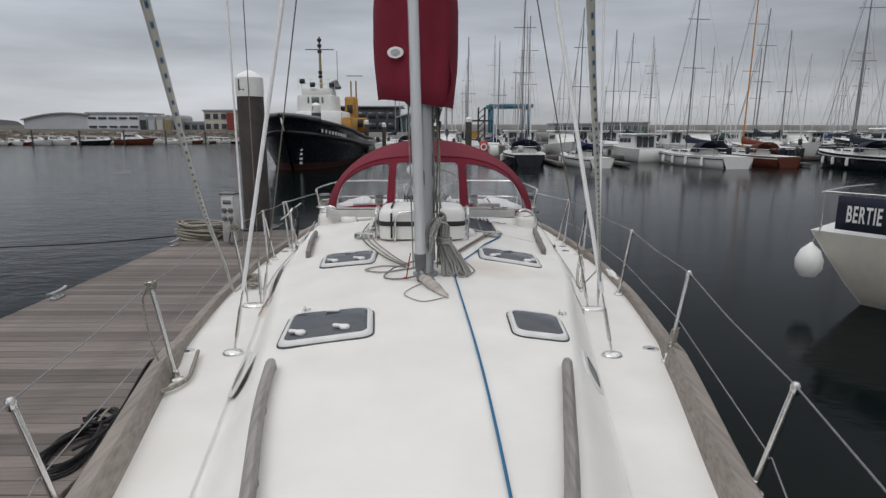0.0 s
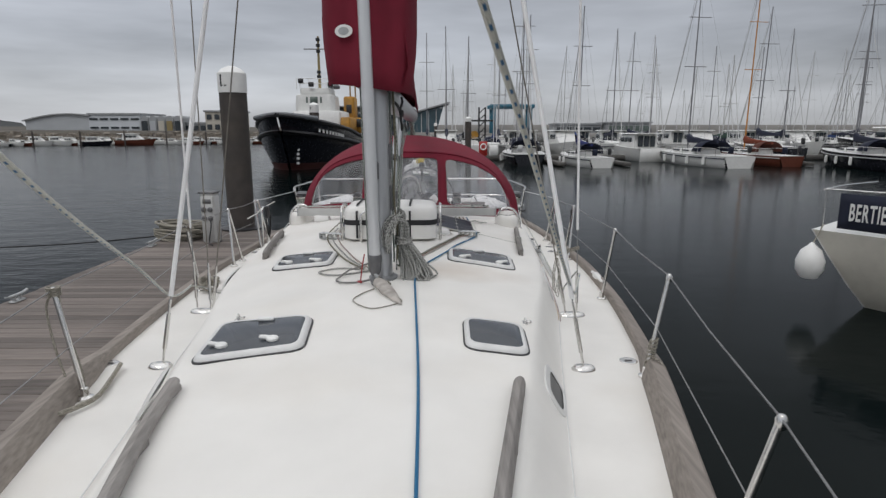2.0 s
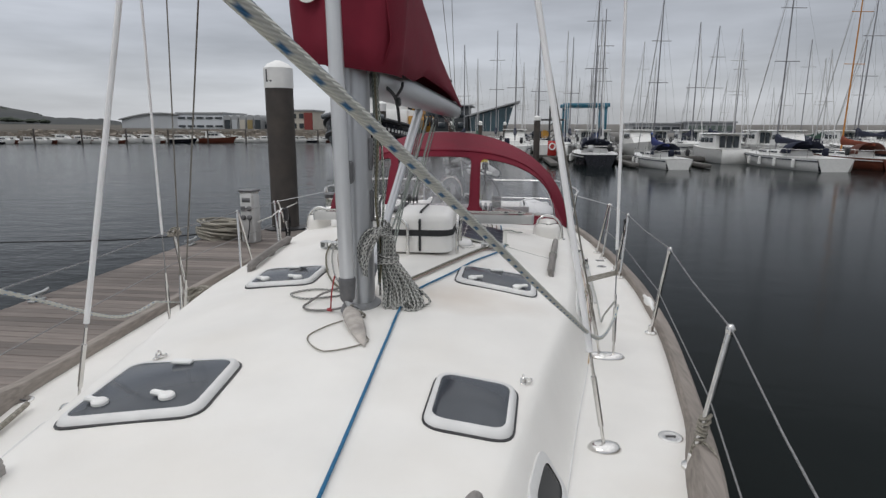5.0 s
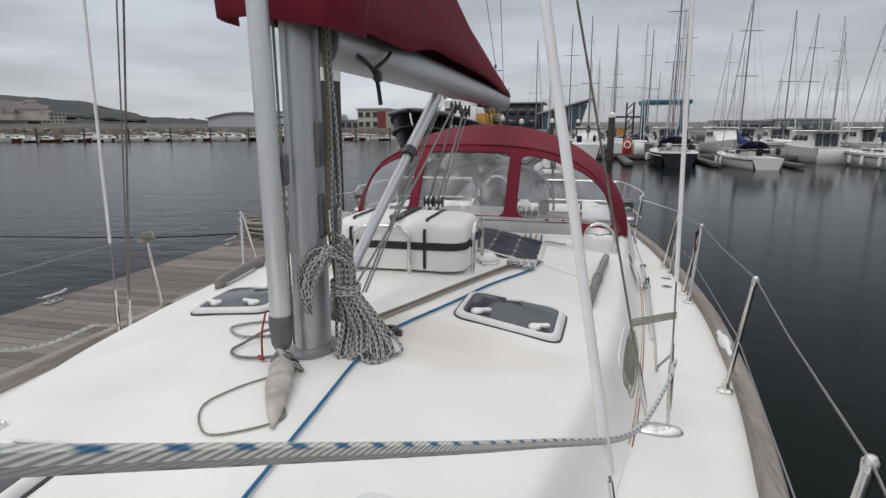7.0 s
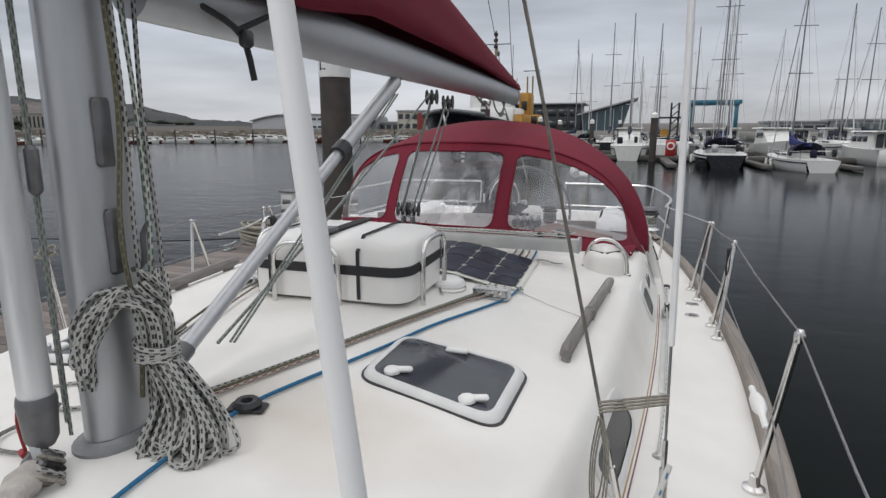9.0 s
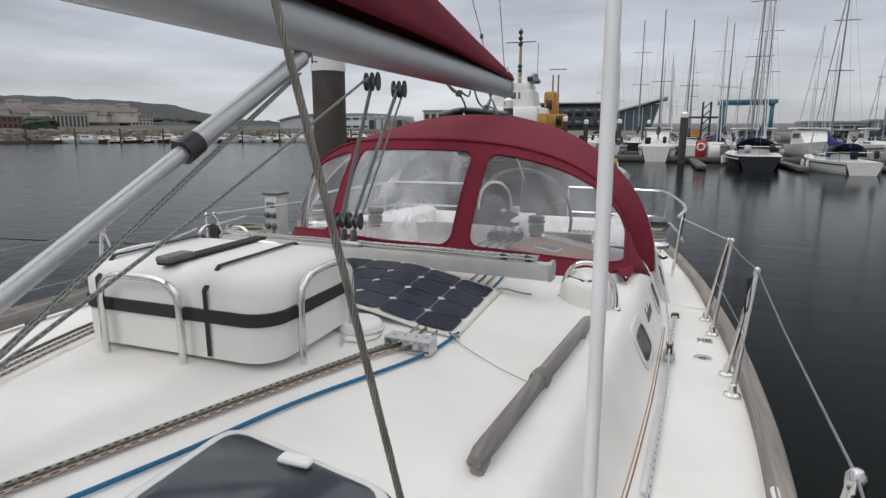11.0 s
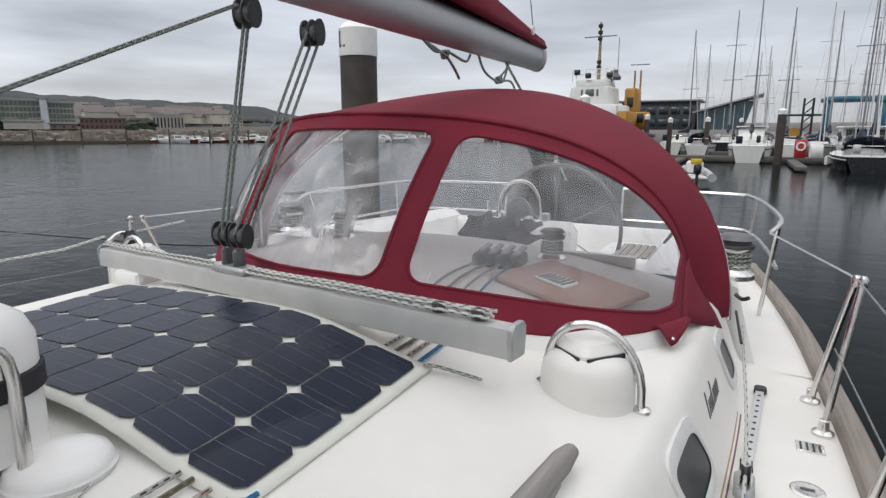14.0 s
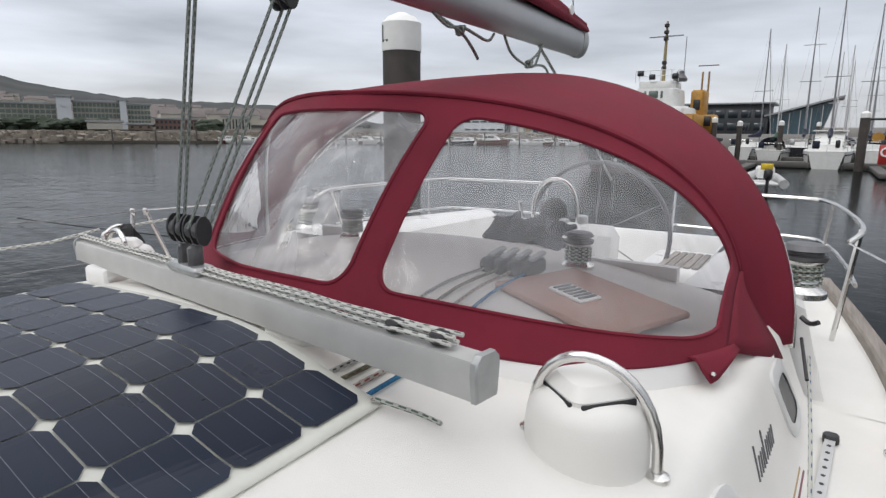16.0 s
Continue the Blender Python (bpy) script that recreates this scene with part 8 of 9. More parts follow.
def motor_boat(L, B, F, hullmat, label, bridge=True, group="moored motor boats"):
    t = thing("motor_boat", label, "motor boat", group)
    rr = [[(x, y - L / 2, z) for x, y, z in r] for r in hull_rings(L, B, F, 0.2, 0.92, 0.35)]
    Geo().rings(rr, close=False).obj("hull", hullmat, t, angle=60)
    Geo().sheet([[(r[0][0] * f, r[0][1], r[0][2] + 0.02) for f in (1, 0, -1)] for r in rr]).obj("deck", HULLWHITE, t)
    Geo().box((0, L / 2 - 0.02, F * 0.5), (B * 0.85, 0.08, F), None, 0.02).obj("transom", hullmat, t)
    ring = []
    for u, w, h in ((0.30, 0.30, 0.05), (0.42, 0.38, 0.85), (0.50, 0.40, 1.35), (0.80, 0.40, 1.40), (0.82, 0.40, 0.0)):
        y, z = u * L - L / 2, F
        ring.append([(-w * B, y, z), (-w * B * 0.9, y, z + h), (0, y, z + h * 1.05), (w * B * 0.9, y, z + h), (w * B, y, z)])
    wh = Geo().rings(ring).obj("wheelhouse", HULLWHITE, t, angle=35)
    for sx in (-1, 1):
        for u in (0.50, 0.60, 0.70):
            Geo().box((sx * B * 0.385, u * L - L / 2, F + 0.85), (0.05, L * 0.085, 0.45), None, 0.02).obj("window", DARKGLASS, wh)
    for x in (-0.2, 0.0, 0.2):
        Geo().box((x * B, 0.825 * L - L / 2, F + 0.7), (B * 0.16, 0.06, 1.1), None, 0.02).obj("aft_door", DARKGLASS, wh)
    rf = [[(-B * 0.44, y, F + 1.44), (-B * 0.40, y, F + 1.54), (B * 0.40, y, F + 1.54), (B * 0.44, y, F + 1.44)] for y in (0.44 * L - L / 2, 0.92 * L - L / 2)]
    Geo().rings(rf).obj("roof", HULLWHITE, t)
    Geo().tube([(0, 0.7 * L - L / 2, F + 1.5), (0, 0.7 * L - L / 2, F + 2.7)], 0.03, 6).obj("aerial_mast", MASTPALE, t)
    for sx in (-1, 1):
        Geo().tube([(sx * abs(rr[i][0][0]) * 0.95, rr[i][0][1], rr[i][0][2] + 0.6) for i in range(1, 7)], 0.02, 5).obj("bow_rail", STEEL, t)
    Geo().lathe([(0.0, -0.32), (0.2, -0.26), (0.27, 0.0), (0.2, 0.26), (0.0, 0.3)], (-B * 0.5, L / 2, 0.55), 12).obj("fender", WHITEPL, t)
    return t


def put(t, x, y, rz, s=1.0):
    t.location, t.rotation_euler, t.scale = (x, y, 0), (0, 0, radians(rz)), (s, s, s)
    return t


put(sailing_boat(9.6, 3.3, 0.85, 13.5, HULLNAVY, NAVYCLOTH, "black-hulled yacht moored stern-out with open hood frame", hood=NAVYCLOTH, fenders=2), 7.6, 45.6, 178, 1.0)
put(sailing_boat(8.6, 2.9, 0.75, 12.0, HULLWHITE, mat("royal_blue_canvas", (0.02, 0.03, 0.13), 0.85), "white yacht with blue sail cover moored stern-out", hood=NAVYCLOTH, fenders=2), 11.7, 42.4, 188, 0.92)
put(motor_boat(9.5, 3.3, 1.3, HULLWHITE, "white motor cruiser with a glazed wheelhouse"), 18.6, 51.0, 186, 0.85)
put(sailing_boat(11.4, 3.4, 0.82, 14.0, HULLWHITE, NAVYCLOTH, "long white yacht with navy sail cover, side on", hood=NAVYCLOTH, fenders=4), 21.0, 43.4, 187, 1.0)
put(sailing_boat(9.6, 3.0, 0.8, 14.5, VARNISH, mat("rust_canvas", (0.16, 0.035, 0.015), 0.85), "brown-hulled classic yacht with orange varnished mast", ORANGE, fenders=2, hood=mat("brown_canvas", (0.09, 0.03, 0.02), 0.85)), 25.9, 44.2, 188, 0.95)
put(motor_boat(12.5, 3.9, 1.7, HULLNAVY, "dark blue motor yacht with white upperworks"), 38.0, 45.0, 190, 0.9)
put(sailing_boat(11.8, 3.4, 1.05, 14.5, HULLNAVY, NAVYCLOTH, "dark-hulled yacht with black sail cover, side on", hood=NAVYCLOTH, fenders=3), 31.0, 38.8, 172, 0.95)

# rows of yachts farther in
rnd_b = random.Random(17)
protos = [sailing_boat(8.5, 2.9, 1.1, 10.5, HULLWHITE, NAVYCLOTH, "white yacht with navy cover in the marina rows", group="marina row yachts"),
          sailing_boat(10.0, 3.2, 1.2, 12.5, HULLWHITE, mat("blue_canvas", (0.02, 0.05, 0.16), 0.85), "white yacht with blue cover in the marina rows", MASTPALE, group="marina row yachts", hood=NAVYCLOTH),
          sailing_boat(9.2, 3.0, 1.15, 11.5, HULLNAVY, NAVYCLOTH, "dark-hulled yacht in the marina rows", group="marina row yachts"),
          sailing_boat(7.5, 2.7, 1.0, 9.0, HULLWHITE, mat("green_canvas", (0.03, 0.07, 0.05), 0.85), "small white yacht in the marina rows", MASTPALE, group="marina row yachts", hood=NAVYCLOTH)]
mproto = motor_boat(8.0, 2.8, 1.2, HULLWHITE, "white motor boat in the marina rows", group="marina row boats")
spots = []
for row, y in enumerate((53, 66, 79, 93, 108, 126)):
    n = 6 + row
    for k in range(n):
        x = -1.5 + row * 0.5 + (36 + row * 16) * (k + 0.5) / n + rnd_b.uniform(-1.2, 1.2)
        if y < 60 and (16 < x < 22 or x < 1):
            continue
        if y < 70 and 14 < x < 27:
            continue
        spots.append((x, y + rnd_b.uniform(-2, 2)))
for i, (x, y) in enumerate(spots):
    p = mproto if rnd_b.random() < 0.22 else rnd_b.choice(protos)
    s = rnd_b.uniform(0.85, 1.12)
    m = pose(x, y, 0, 0, rnd_b.uniform(-0.8, 0.8), (0 if rnd_b.random() < 0.5 else 180) + rnd_b.uniform(-6, 6)) @ Matrix.Scale(s, 4)
    if i < 5:
        q = (protos + [mproto])[i]
        q.matrix_basis = m
    else:
        copy_thing(p, pose(x, y, 0, 0, rnd_b.uniform(-0.8, 0.8), (0 if rnd_b.random() < 0.5 else 180) + rnd_b.uniform(-6, 6)))
for k in range(11):
    copy_thing(protos[k % 4] if k % 3 else mproto, pose(2.0 + 4.1 * k + rnd_b.uniform(-0.8, 0.8), 57.5 + rnd_b.uniform(-1.5, 1.5), 0, 0, 0, rnd_b.uniform(-8, 8)))
for x, y in ((-2.5, 62), (-0.5, 66), (1.8, 70), (-4.5, 68), (4.0, 60)):
    copy_thing(rnd_b.choice(protos), pose(x, y, 0, 0, 0, 180 + rnd_b.uniform(-12, 12)))
for k in range(16):
    copy_thing(mproto if k % 2 else protos[(k // 2) % 4], pose(8.0 + 3.9 * k + rnd_b.uniform(-1, 1), 63.0 + 0.5 * k + rnd_b.uniform(-2, 2), 0, 0, 0, 180 + rnd_b.uniform(-14, 14)))
# small craft along the far shore
shore_boat = put(motor_boat(9.0, 2.8, 1.1, HULLNAVY, "dark workboat along the far shore", group="far shore boats"), *polar(30, 121), 100, 0.6)
shore_red = put(motor_boat(9.0, 2.8, 1.1, VARNISH, "red-brown workboat along the far shore", group="far shore boats"), *polar(27, 121), 95, 0.8)
for i in range(64):
    d = 13 + 0.62 * i + rnd_b.uniform(-0.3, 0.3)
    x, y = polar(d, 123 + rnd_b.uniform(-1, 2))
    copy_thing((mproto, shore_boat, mproto, shore_red)[i % 4], pose(x, y, 0, 0, 0, rnd_b.uniform(50, 130)) @ Matrix.Scale(rnd_b.uniform(0.36, 0.62), 4))
far_pont = Geo()
for i in range(30):
    x, y = polar(17 + 1.6 * i, 126)
    far_pont.box((x, y, 0.25), (3.9, 1.6, 0.5), Matrix.Rotation(radians(17 + 1.6 * i), 3, "Z"))
single(far_pont, "far_pontoon", LAND, "low far pontoon along the shore", "pontoon", kind="structure", smooth=False)
for i in range(14):
    x, y = polar(18 + 3.3 * i, 120)
    t = thing("mooring_post", "thin dark mooring post off the far shore", "post", "far mooring posts", at=(x, y, 0))
    Geo().lathe([(0.15, -1), (0.15, 2.4), (0.06, 2.6)], (0, 0, 0), 8).obj("post", PILE, t)


# ---- marina pontoon, piles, dinghy ----
PONT = mat("marina_pontoon", (0.10, 0.095, 0.088), 0.85, vary=0.15)
single(Geo().box((18, 50.6, 0.24), (44, 1.6, 0.40), None, 0.03), "main_pontoon", PONT, "grey main walkway pontoon of the marina", "pontoon", kind="structure")
for x in (-3.0, 4.2, 9.75, 14.6, 23.5, 28.3):
    single(Geo().box((x, 45.0, 0.18), (0.6, 9.6, 0.26), None, 0.03), "finger_pontoon", PONT, "narrow finger pontoon between berths", "pontoon", kind="structure")
for y in (59.5, 72.5, 86, 100):
    single(Geo().box((24, y, 0.25), (56, 1.6, 0.45), None, 0.03), "walkway_pontoon", PONT, "grey walkway pontoon in the marina", "pontoon", kind="structure")
big_pile(-8.95, 43.4, 0.36, 0.5, 4.0, 4.75, "K", "dark mooring pile with white letter cap")
for x, y, h in ((-6.0, 52, 3.2), (-4.7, 56, 3.0), (3.3, 48.7, 3.4), (-2.0, 60, 3.1), (0.5, 72, 3.2)):
    big_pile(x, y, 0.2 if x != 3.3 else 0.27, 0.5, h, h + 0.4, "", "dark mooring pile with white domed cap")
lb = thing("life_buoy_post", "red and white life buoy cabinet on the pontoon", "life buoy", at=(4.5, 47.2, 0.52))
Geo().box((0, 0, 0.6), (0.7, 0.3, 1.2), None, 0.05).obj("cabinet", mat("rescue_red", (0.40, 0.03, 0.025), 0.5), lb)
Geo().tube([(0.24 * math.cos(a), -0.18, 0.75 + 0.24 * math.sin(a)) for a in [2 * math.pi * k / 20 for k in range(21)]], 0.06, 8).obj("ring", WHITEPL, lb)
Geo().box((0.9, 0.1, 0.45), (0.8, 0.5, 0.9), None, 0.08).obj("locker", WHITEPL, lb)


def rib_dinghy():
    t = thing("inflatable_dinghy", "grey and white inflatable dinghy with an outboard and yellow patch", "dinghy", at=(-0.55, 29.4, 0.1))
    t.rotation_euler = (0, 0, radians(190))
    t.scale = (0.8, 0.8, 0.8)
    for sx in (-1, 1):
        Geo().tube([(sx * 0.75, 1.6, 0.35), (sx * 0.75, 0.2, 0.38), (sx * 0.6, -1.0, 0.5), (sx * 0.1, -1.6, 0.72)], [0.22, 0.24, 0.24, 0.2], 12, smooth=4).obj("tube", mat("hypalon_grey", (0.40, 0.40, 0.40), 0.6), t)
    Geo().box((0, 0.2, 0.30), (1.1, 2.6, 0.12), None, 0.05).obj("floor", WHITEPL, t)
    Geo().box((0, 0.3, 0.85), (0.8, 0.9, 0.6), None, 0.12).obj("console", WHITEPL, t)
    Geo().box((0.0, 1.0, 1.15), (0.55, 0.1, 0.3), None, 0.03).obj("patch", mat("yellow_panel", (0.60, 0.42, 0.02), 0.5), t)
    Geo().box((0, 1.75, 0.8), (0.36, 0.45, 0.55), None, 0.1).obj("outboard", BLACK, t)
    Geo().box((0, 1.75, 0.25), (0.14, 0.2, 0.8), None, 0.04).obj("outboard_leg", BLACK, t)
    return t


rib_dinghy()


def work_barge():
    t = thing("work_barge", "dark work barge with a black lattice rig and yellow winch", "barge", at=(6.6, 75, 0))
    Geo().box((0, 0, 0.5), (5.5, 9, 1.4), None, 0.15).obj("hull", HULLNAVY, t)
    for x in (-0.42, 0.42):
        for y in (-0.3, 0.3):
            Geo().tube([(x, y, 1.2), (x, y, 5.6)], 0.10, 6).obj("upright", BLACK, t)
    for k in range(5):
        for y in (-0.3, 0.3):
            Geo().tube([(-0.42, y, 1.4 + 0.85 * k), (0.42, y, 2.2 + 0.85 * k)], 0.06, 5).obj("brace", BLACK, t)
    Geo().tube([(-1.9, 0, 3.9), (1.6, 0, 3.9)], 0.12, 6).obj("crossbar", BLACK, t)
    for x in (-1.9, 1.6):
        Geo().tube([(x, 0, 1.2), (x, 0, 3.9)], 0.08, 6).obj("prop", BLACK, t)
    Geo().box((-1.7, -3.6, 1.85), (2.2, 1.6, 1.3), None, 0.25).obj("cabin", HULLNAVY, t)
    Geo().lathe([(0.5, -0.3), (0.5, 0.3)], (-1.3, -4.3, 2.1), 14, Matrix.Rotation(radians(90), 3, "X")).obj("winch_drum", YELLOW, t)
    return t


work_barge()


# ---- the tug ----
def tug():
    t = thing("tug", "black-hulled tug with white wheelhouse and yellow deck gear", "tug", at=(-9.3, 36.4, 0))
    t.rotation_euler = (0, 0, radians(-0.5))
    L, B = 23.0, 6.8
    def ring(u):
        w = B / 2 * min(1.0, (math.sin(min(u * 3.4, 1.0) * math.pi / 2) ** 0.6)) * (1 - 0.25 * max(0, (u - 0.7) / 0.3) ** 2)
        z = 1.8 + 1.7 * (1 - u) ** 2.6
        rk = 2.6 * (1 - u) ** 6
        pts = []
        for f, q in ((1.0, 1.0), (0.98, 0.72), (0.90, 0.42), (0.78, 0.14), (0.62, -0.25)):
            pts.append((max(w * f, 0.05), u * L - rk * q, z * q))
        return pts
    us = [0.0, 0.012, 0.03, 0.06, 0.10, 0.16, 0.24, 0.34, 0.48, 0.65, 0.82, 1.0]
    g = Geo().rings([[(-x, y, z) for x, y, z in ring(u)] + [(x, y, z) for x, y, z in reversed(ring(u))] for u in us], close=False)
    g.obj("hull", HULLNAVY, t, angle=60)
    g = Geo()
    for sx in (1, -1):
        g.sheet([[(sx * (x + 0.03), y - 0.03, z) for x, y, z in ring(u)[3:]] for u in us])
    g.obj("boot_stripe", TUGRED, t, label="dull red antifouling")
    for sx in (1, -1):
        Geo().tube([(sx * (ring(u)[0][0] + 0.02), ring(u)[0][1], ring(u)[0][2] + 0.05) for u in us], 0.14, 8).obj("bulwark_rail", BLACK, t)
        Geo().tube([(sx * (ring(u)[1][0] + 0.05), ring(u)[1][1], ring(u)[1][2]) for u in us], 0.16, 8).obj("rubbing_band", BLACK, t)
    Geo().tube([(-2.0, -0.4, 3.40), (0, -2.2, 3.58), (2.0, -0.4, 3.38)], 0.17, 10, smooth=6).obj("bow_fender", mat("grey_fender", (0.15, 0.16, 0.17), 0.7), t, label="grey bow fender roll")
    Geo().sheet([[(ring(u)[0][0] * f, ring(u)[0][1], ring(u)[0][2] - 0.9) for f in (-1, 0, 1)] for u in us]).obj("deck", TUGRED, t)
    Geo().box((0.5, 1.8, 3.2), (2.4, 2.4, 0.4), None, 0.18).obj("tarpaulin", mat("tarpaulin_blue", (0.02, 0.05, 0.18), 0.8, bump=0.4, bscale=5), t)
    # superstructure
    Geo().box((-0.6, 17.0, 3.1), (4.2, 9.5, 2.4), None, 0.15).obj("deckhouse", HULLWHITE, t)
    Geo().box((1.9, 15.5, 2.9), (0.8, 7.0, 1.7), None, 0.1).obj("deck_locker", YELLOW, t)
    ringw = [[(x - 1.0, y + 15.0, z) for x, y in rounded_rect(3.5 - 0.5 * k, 3.4, 0.6, 4)] for k, z in ((0, 4.2), (0, 4.9), (0.3, 5.65), (0.9, 5.72))]
    wh = Geo().rings(ringw).obj("wheelhouse", HULLWHITE, t)
    for k in range(5):
        a = radians(-60 + 30 * k)
        x, y = 1.66 * math.sin(a) - 1.0, 15.0 - 1.66 * math.cos(a * 0.75)
        Geo().box((x, y, 5.25), (0.68, 0.2, 0.55), Matrix.Rotation(a * 0.8, 3, "Z"), 0.04).obj("window", GREENGLASS, wh)
    Geo().box((-1.0, 15.2, 6.0), (2.7, 2.4, 0.6), None, 0.1).obj("monkey_island", HULLWHITE, t)
    for x in (-2.3, -1.5, -0.7, 0.1):
        Geo().tube([(x, 13.9, 6.2), (x, 13.9, 7.1)], 0.03, 5).obj("rail_post", WHITEPL, t)
    for z in (6.7, 7.1):
        Geo().tube([(-2.4, 13.9, z), (0.3, 13.9, z)], 0.03, 5).obj("rail", WHITEPL, t)
    for x, z in ((-2.2, 6.9), (-1.3, 6.6), (0.4, 6.6)):
        Geo().box((x, 13.8, z), (0.45, 0.3, 0.4), None, 0.06).obj("lamp_box", BLACK, t)
    for x in (-2.6, 0.6):
        Geo().tube([(x, 13.9, 6.2), (x, 13.9, 7.1), (x, 16.4, 7.1)], 0.03, 5).obj("rail", WHITEPL, t)
    Geo().tube([(-0.9, 15.6, 5.9), (-0.9, 15.6, 10.9)], [0.16, 0.08], 8).obj("mast", mat("mast_buff", (0.30, 0.24, 0.12), 0.6), t)
    Geo().tube([(-2.2, 15.6, 9.8), (0.4, 15.6, 9.8)], 0.05, 6).obj("yard", MASTGREY, t)
    for z in (7.4, 7.8, 9.6, 10.1, 10.6):
        Geo().lathe([(0.13, -0.14), (0.19, -0.1), (0.19, 0.1), (0.13, 0.14)], (-0.9, 15.5, z), 10).obj("lamp", BLACK, t)
    Geo().lathe([(0.5, 0), (0.55, 0.2), (0.3, 0.5), (0.3, 0.7), (0.0, 0.8)], (0.5, 15.0, 6.3), 12).obj("searchlight", DARKMETAL, t)
    Geo().tube([(0.7, 15.2, 6.3), (0.7, 15.2, 9.6)], 0.03, 5).obj("aerial", MASTGREY, t)
    Geo().box((1.5, 18.0, 4.3), (1.0, 2.2, 2.9), None, 0.15).obj("funnel", YELLOW, t)
    Geo().box((2.4, 17.0, 3.1), (1.2, 2.0, 1.4), None, 0.1).obj("winch_house", YELLOW, t)
    Geo().box((2.4, 15.98, 3.3), (0.8, 0.08, 0.75), None, 0.03).obj("winch_house_opening", BLACK, t)
    Geo().box((1.5, 16.88, 4.6), (0.5, 0.08, 0.8), None, 0.03).obj("funnel_louvre", BLACK, t)
    for x in (1.2, 1.7):
        Geo().tube([(x, 20, 3.4), (x, 20, 7.4)], 0.08, 6).obj("post", mat("tan_post", (0.28, 0.17, 0.07), 0.6), t)
    Geo().tube([(0.8, 20, 7.9), (2.4, 20, 7.9)], 0.05, 6).obj("crosstree", MASTGREY, t)
    # draught marks and plain name bars
    for k in range(8):
        Geo().box((0.62 + 0.03 * k, -0.35 - 0.05 * k, 0.5 + 0.3 * k), (0.16, 0.12, 0.16), Matrix.Rotation(radians(35), 3, "Z")).obj("draught_mark", WHITEPL, t)
    for k in range(9):
        u = 0.08 + 0.013 * k
        p = ring(u)[0]
        Geo().box((p[0] * 0.995 + 0.02, p[1], p[2] - 0.55), (0.12, 0.26, 0.22), Matrix.Rotation(radians(14), 3, "Z")).obj("name_bar", WHITEPL, t)
    return t


tug()


# ---- travel hoist, breakwater, marina buildings ----
def travel_hoist():
    t = thing("travel_hoist", "blue steel boat hoist gantry beyond the marina", "boat hoist", at=(15.6, 150, 2.2))
    for x in (0, 9.4):
        for y in (0, 8):
            Geo().box((x, y, 3.0), (0.8, 0.8, 6.4), None, 0.05).obj("leg", CRANEBLUE, t)
        Geo().box((x, 4, 6.3), (1.0, 9.5, 0.9), None, 0.05).obj("side_beam", CRANEBLUE, t)
    Geo().box((4.7, 8, 6.6), (11.4, 0.9, 0.9), None, 0.05).obj("cross_beam", CRANEBLUE, t)
    Geo().box((4.7, 0, 6.6), (11.4, 0.9, 0.9), None, 0.05).obj("cross_beam", CRANEBLUE, t)
    return t


travel_hoist()
single(Geo().box((130, 215, 1.9), (330, 12, 5.6), None, 0.5), "breakwater", CONCRETE, "long grey concrete breakwater closing the harbour", "breakwater", kind="structure")
single(Geo().box((20, 175, 0.9), (150, 40, 2.2), None, 0.5), "boatyard_quay", CONCRETE, "flat concrete quay of the boatyard", "quay", kind="structure")
facade("grey_hall", 45.5, 152, 57, 152, 2.0, 4.5, 10, GREYROOF, "low grey marina hall with sloping ends", 5, 1, GREENGLASS, "", (0.8, 0.5))
facade("grey_hall", 33, 156, 45, 156, 2.0, 4.2, 10, GREYROOF, "low grey marina hall with sloping ends", 5, 1, DARKGLASS, "", (0.8, 0.4))
# sloping-roofed glazed visitor building
vb = thing("visitor_building", "dark glazed building with a long upswept roof", "building", at=(-12, 78, 0))
Geo().box((4.2, 3, 1.2), (15, 9, 2.4), None, 0.05).obj("quay_base", CONCRETE, vb)
Geo().box((3.4, 2, 4.0), (8.4, 6, 3.4), None, 0.05).obj("dark_hall", mat("dark_cladding", (0.05, 0.055, 0.06), 0.5, vary=0.15), vb)
for k in range(6):
    for j in range(2):
        Geo().box((0.0 + 1.35 * k, -1.02, 3.2 + 1.4 * j), (1.0, 0.15, 0.8), None, 0.02).obj("window", DARKGLASS, vb)
Geo().box((3.4, 2, 5.75), (9.6, 7, 0.2), None, 0.05).obj("flat_roof", GREYROOF, vb)
wedge = [[(7.8, y, 2.4), (7.8, y, 4.3), (13.6, y, 5.9), (12.6, y, 2.4)] for y in (-0.6, 6)]
Geo().rings(wedge).obj("glazed_wedge", mat("teal_glazing", (0.05, 0.09, 0.11), 0.2, vary=0.2, scale=0.8), vb, smooth=False)
for k in range(5):
    x = 8.6 + 1.0 * k
    Geo().box((x, -0.66, 3.4 + 0.1 * k), (0.08, 0.1, 2.0 + 0.3 * k)).obj("mullion", MASTPALE, vb)
Geo().rings([[(7.2, y, 4.25), (7.2, y, 4.45), (14.4, y, 6.4), (14.4, y, 6.22)] for y in (-1.2, 6.6)]).obj("wedge_roof", GREYROOF, vb, smooth=False)
facade("quay_shop", -20.5, 84, -12, 82, 1.5, 4.6, 8, CREAM, "low pale quayside building with a dark roof", 5, 1, DARKGLASS, "", (0.6, 0.5))
single(Geo().box((-5, 96, 0.8), (32, 30, 1.8), None, 0.4), "quay", CONCRETE, "concrete quay behind the tug", "quay", kind="structure")


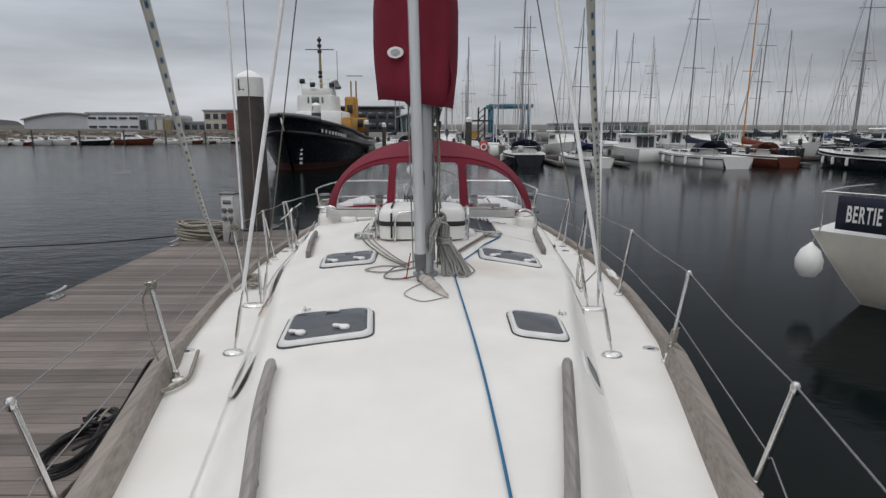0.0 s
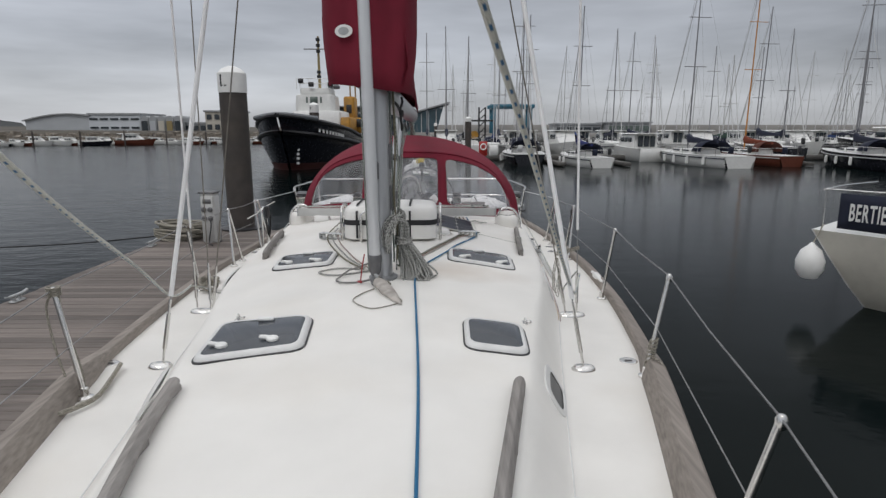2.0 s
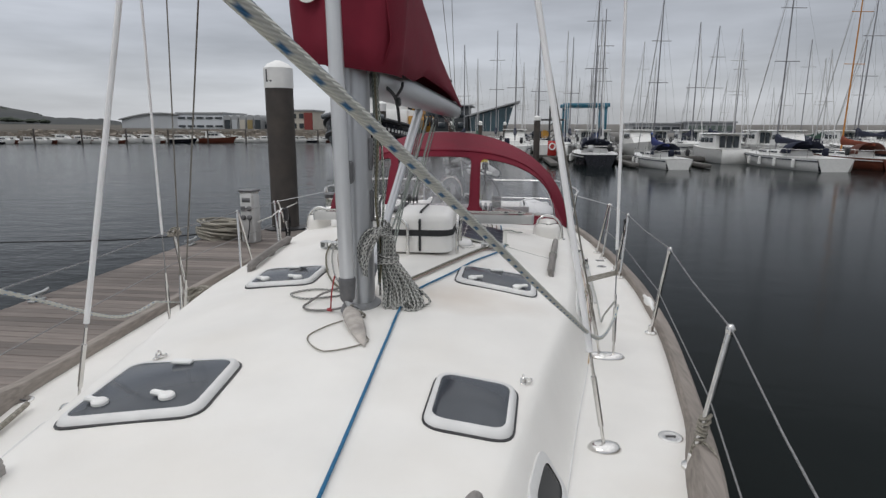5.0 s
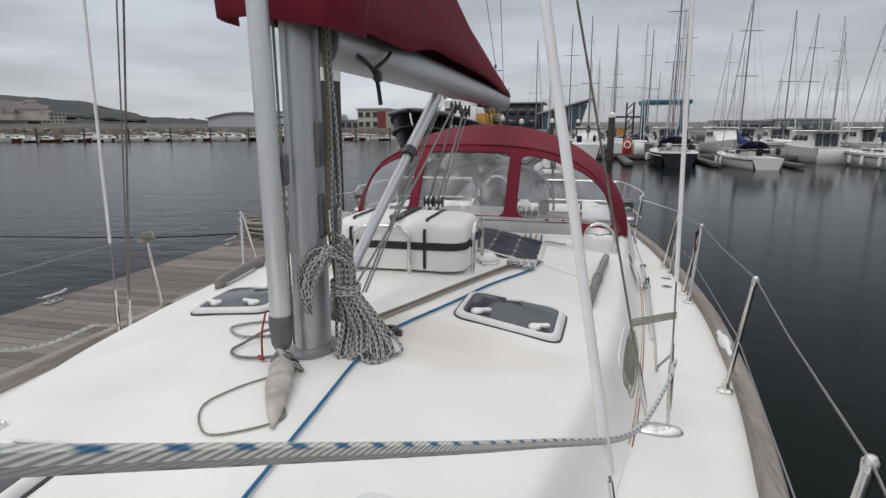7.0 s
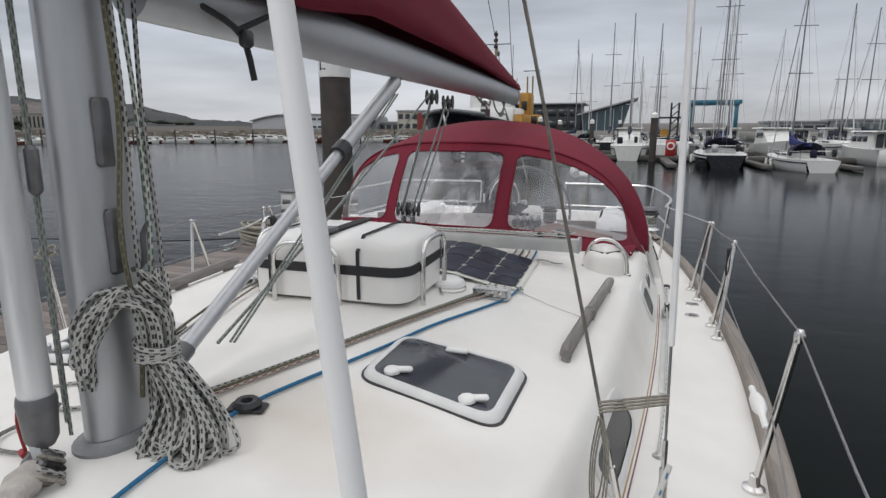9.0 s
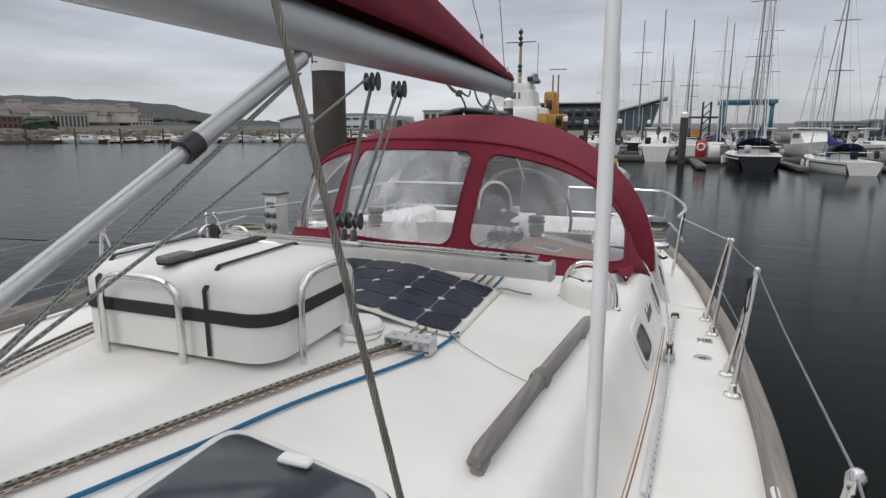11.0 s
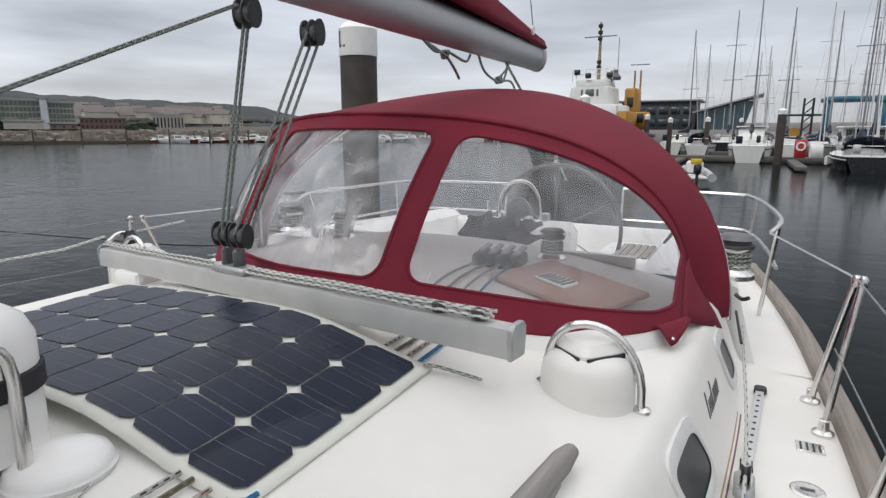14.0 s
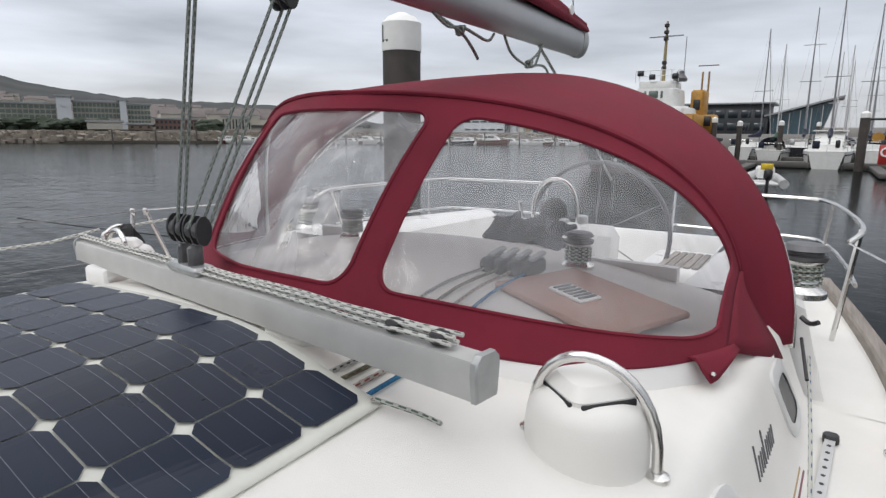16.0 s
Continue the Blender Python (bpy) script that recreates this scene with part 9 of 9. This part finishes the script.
# ---- neighbouring yacht with a name cloth ----
def neighbour():
    t = thing("neighbour_yacht", "cream-hulled yacht lying close by with navy name cloth", "sailing boat", at=(5.66, 5.22, 0))
    t.rotation_euler = (0, 0, radians(-52))
    L, B, F = 11.0, 3.4, 1.12
    rings = []
    for i in range(15):
        u = i / 14
        x = u * L
        w = B / 2 * (0.62 + 0.38 * math.sin(min(u * 1.6, 1) * math.pi / 2)) * (1 - 0.95 * max(0, (u - 0.5) / 0.5) ** 2.2)
        pts = []
        for f, z in ((1.0, F + 0.12 * u), (0.98, 0.75), (0.90, 0.3), (0.72, -0.1), (0.5, -0.3)):
            over = 0.75 * (1 - z / F) * max(0, 1 - u * 5)
            pts.append((x + over, w * f, z))
        rings.append([(a, B / 2 - b, c) for a, b, c in pts] + [(a, B / 2 + b, c) for a, b, c in reversed(pts)])
    Geo().rings(rings, close=False).obj("hull", mat("cream_gelcoat", (0.52, 0.50, 0.44), 0.4, vary=0.06, stain=(0.3, 0.26, 0.2), stain_amt=0.25), t, angle=60)
    r0 = rings[0]
    Geo().rings([r0, [(a - 0.02, b * 0.99 + 0.01, c) for a, b, c in r0]]).obj("transom", HULLWHITE, t, smooth=False)
    Geo().sheet([[(r[0][0], r[0][1] + (r[-1][1] - r[0][1]) * f, r[0][2] + 0.03 * math.sin(math.pi * f)) for f in (0, 0.25, 0.5, 0.75, 1)] for r in rings]).obj("deck", HULLWHITE, t)
    Geo().box((5.0, B / 2, F + 0.25), (5.0, 2.0, 0.55), None, 0.15).obj("cabin", HULLWHITE, t)
    for r in range(0, 10, 2):
        p = rings[r][0]
        Geo().tube([(p[0] + 0.1, p[1] + 0.05, p[2]), (p[0] + 0.1, p[1] + 0.05, p[2] + 0.62)], 0.013, 6).obj("stanchion", STEEL, t)
    Geo().tube([(rings[r][0][0] + 0.1, rings[r][0][1] + 0.05, rings[r][0][2] + 0.62) for r in range(0, 10)], 0.012, 6).obj("rail", STEEL, t)
    Geo().tube([(0.1, B - 0.3, F + 0.6), (0.05, B / 2, F + 0.62), (0.1, 0.62, F + 0.62)], 0.014, 6, smooth=4).obj("stern_rail", STEEL, t)
    # the dark cloth with its name
    def side(x, z):
        k = max(0, min(13, x / L * 14))
        i = int(k)
        a, b = rings[i][0], rings[min(i + 1, 14)][0]
        f = k - i
        return (x, a[1] + (b[1] - a[1]) * f + 0.03, z)
    g = Geo().sheet([[side(0.32 + 2.2 * i / 16, F + 0.06 + 0.52 * j / 4) for i in range(17)] for j in range(5)])
    cloth = g.obj("name_cloth", NAVYCLOTH, t, thick=0.012, label="navy cloth laced to the guard rail")
    cu = bpy.data.curves.new("lettering", "FONT")
    cu.body, cu.size, cu.extrude, cu.space_character = "BERTIE", 0.35, 0.006, 1.15
    cu.offset = 0.006
    tmp = bpy.data.objects.new("lettering", cu)
    scene.collection.objects.link(tmp)
    me = bpy.data.meshes.new_from_object(tmp.evaluated_get(bpy.context.evaluated_depsgraph_get()))
    bpy.data.objects.remove(tmp)
    for v in me.vertices:
        x, z, d = v.co.x * 0.40, v.co.y, v.co.z
        p = side(0.47 + x, F + 0.20 + z)
        v.co = Vector((p[0], p[1] - 0.055 - d, p[2]))
    me.materials.clear()
    me.materials.append(WHITEPL)
    ob = new("lettering", me)
    ob.parent = cloth
    ob["label"] = "white capital letters"
    # boom cover and tall navy cloth
    rg = [[(1.3 + 3.6 * u, B / 2 + 0.2 * math.cos(a), F + 1.0 + h / 2 + h / 2 * math.sin(a)) for a in [2 * math.pi * k / 10 for k in range(10)]] for u, h in ((0, 0.35), (0.4, 0.55), (1.0, 0.9))]
    Geo().rings(rg).obj("boom_cover", NAVYCLOTH, t)
    Geo().tube([(5.0, B / 2, F + 0.3), (5.0, B / 2, F + 13)], 0.08, 10).obj("mast", MASTGREY, t)
    Geo().tube([(0.9, 1.4, F), (0.9, 1.4, F + 1.1)], 0.02, 6).obj("flag_staff", BLACK, t)
    Geo().lathe([(0.02, 0.30), (0.05, 0.26), (0.14, 0.18), (0.20, 0.02), (0.19, -0.12), (0.12, -0.24), (0.0, -0.28)], (0.10, 0.40, 0.66), 22).obj("fender", WHITEPL, t, label="round white fender")
    Geo().tube([(0.10, 0.40, 0.92), (0.14, 0.64, F + 0.1)], 0.01, 6).obj("fender_line", ROPE_MOOR, t)
    return t


neighbour()
pontoon()
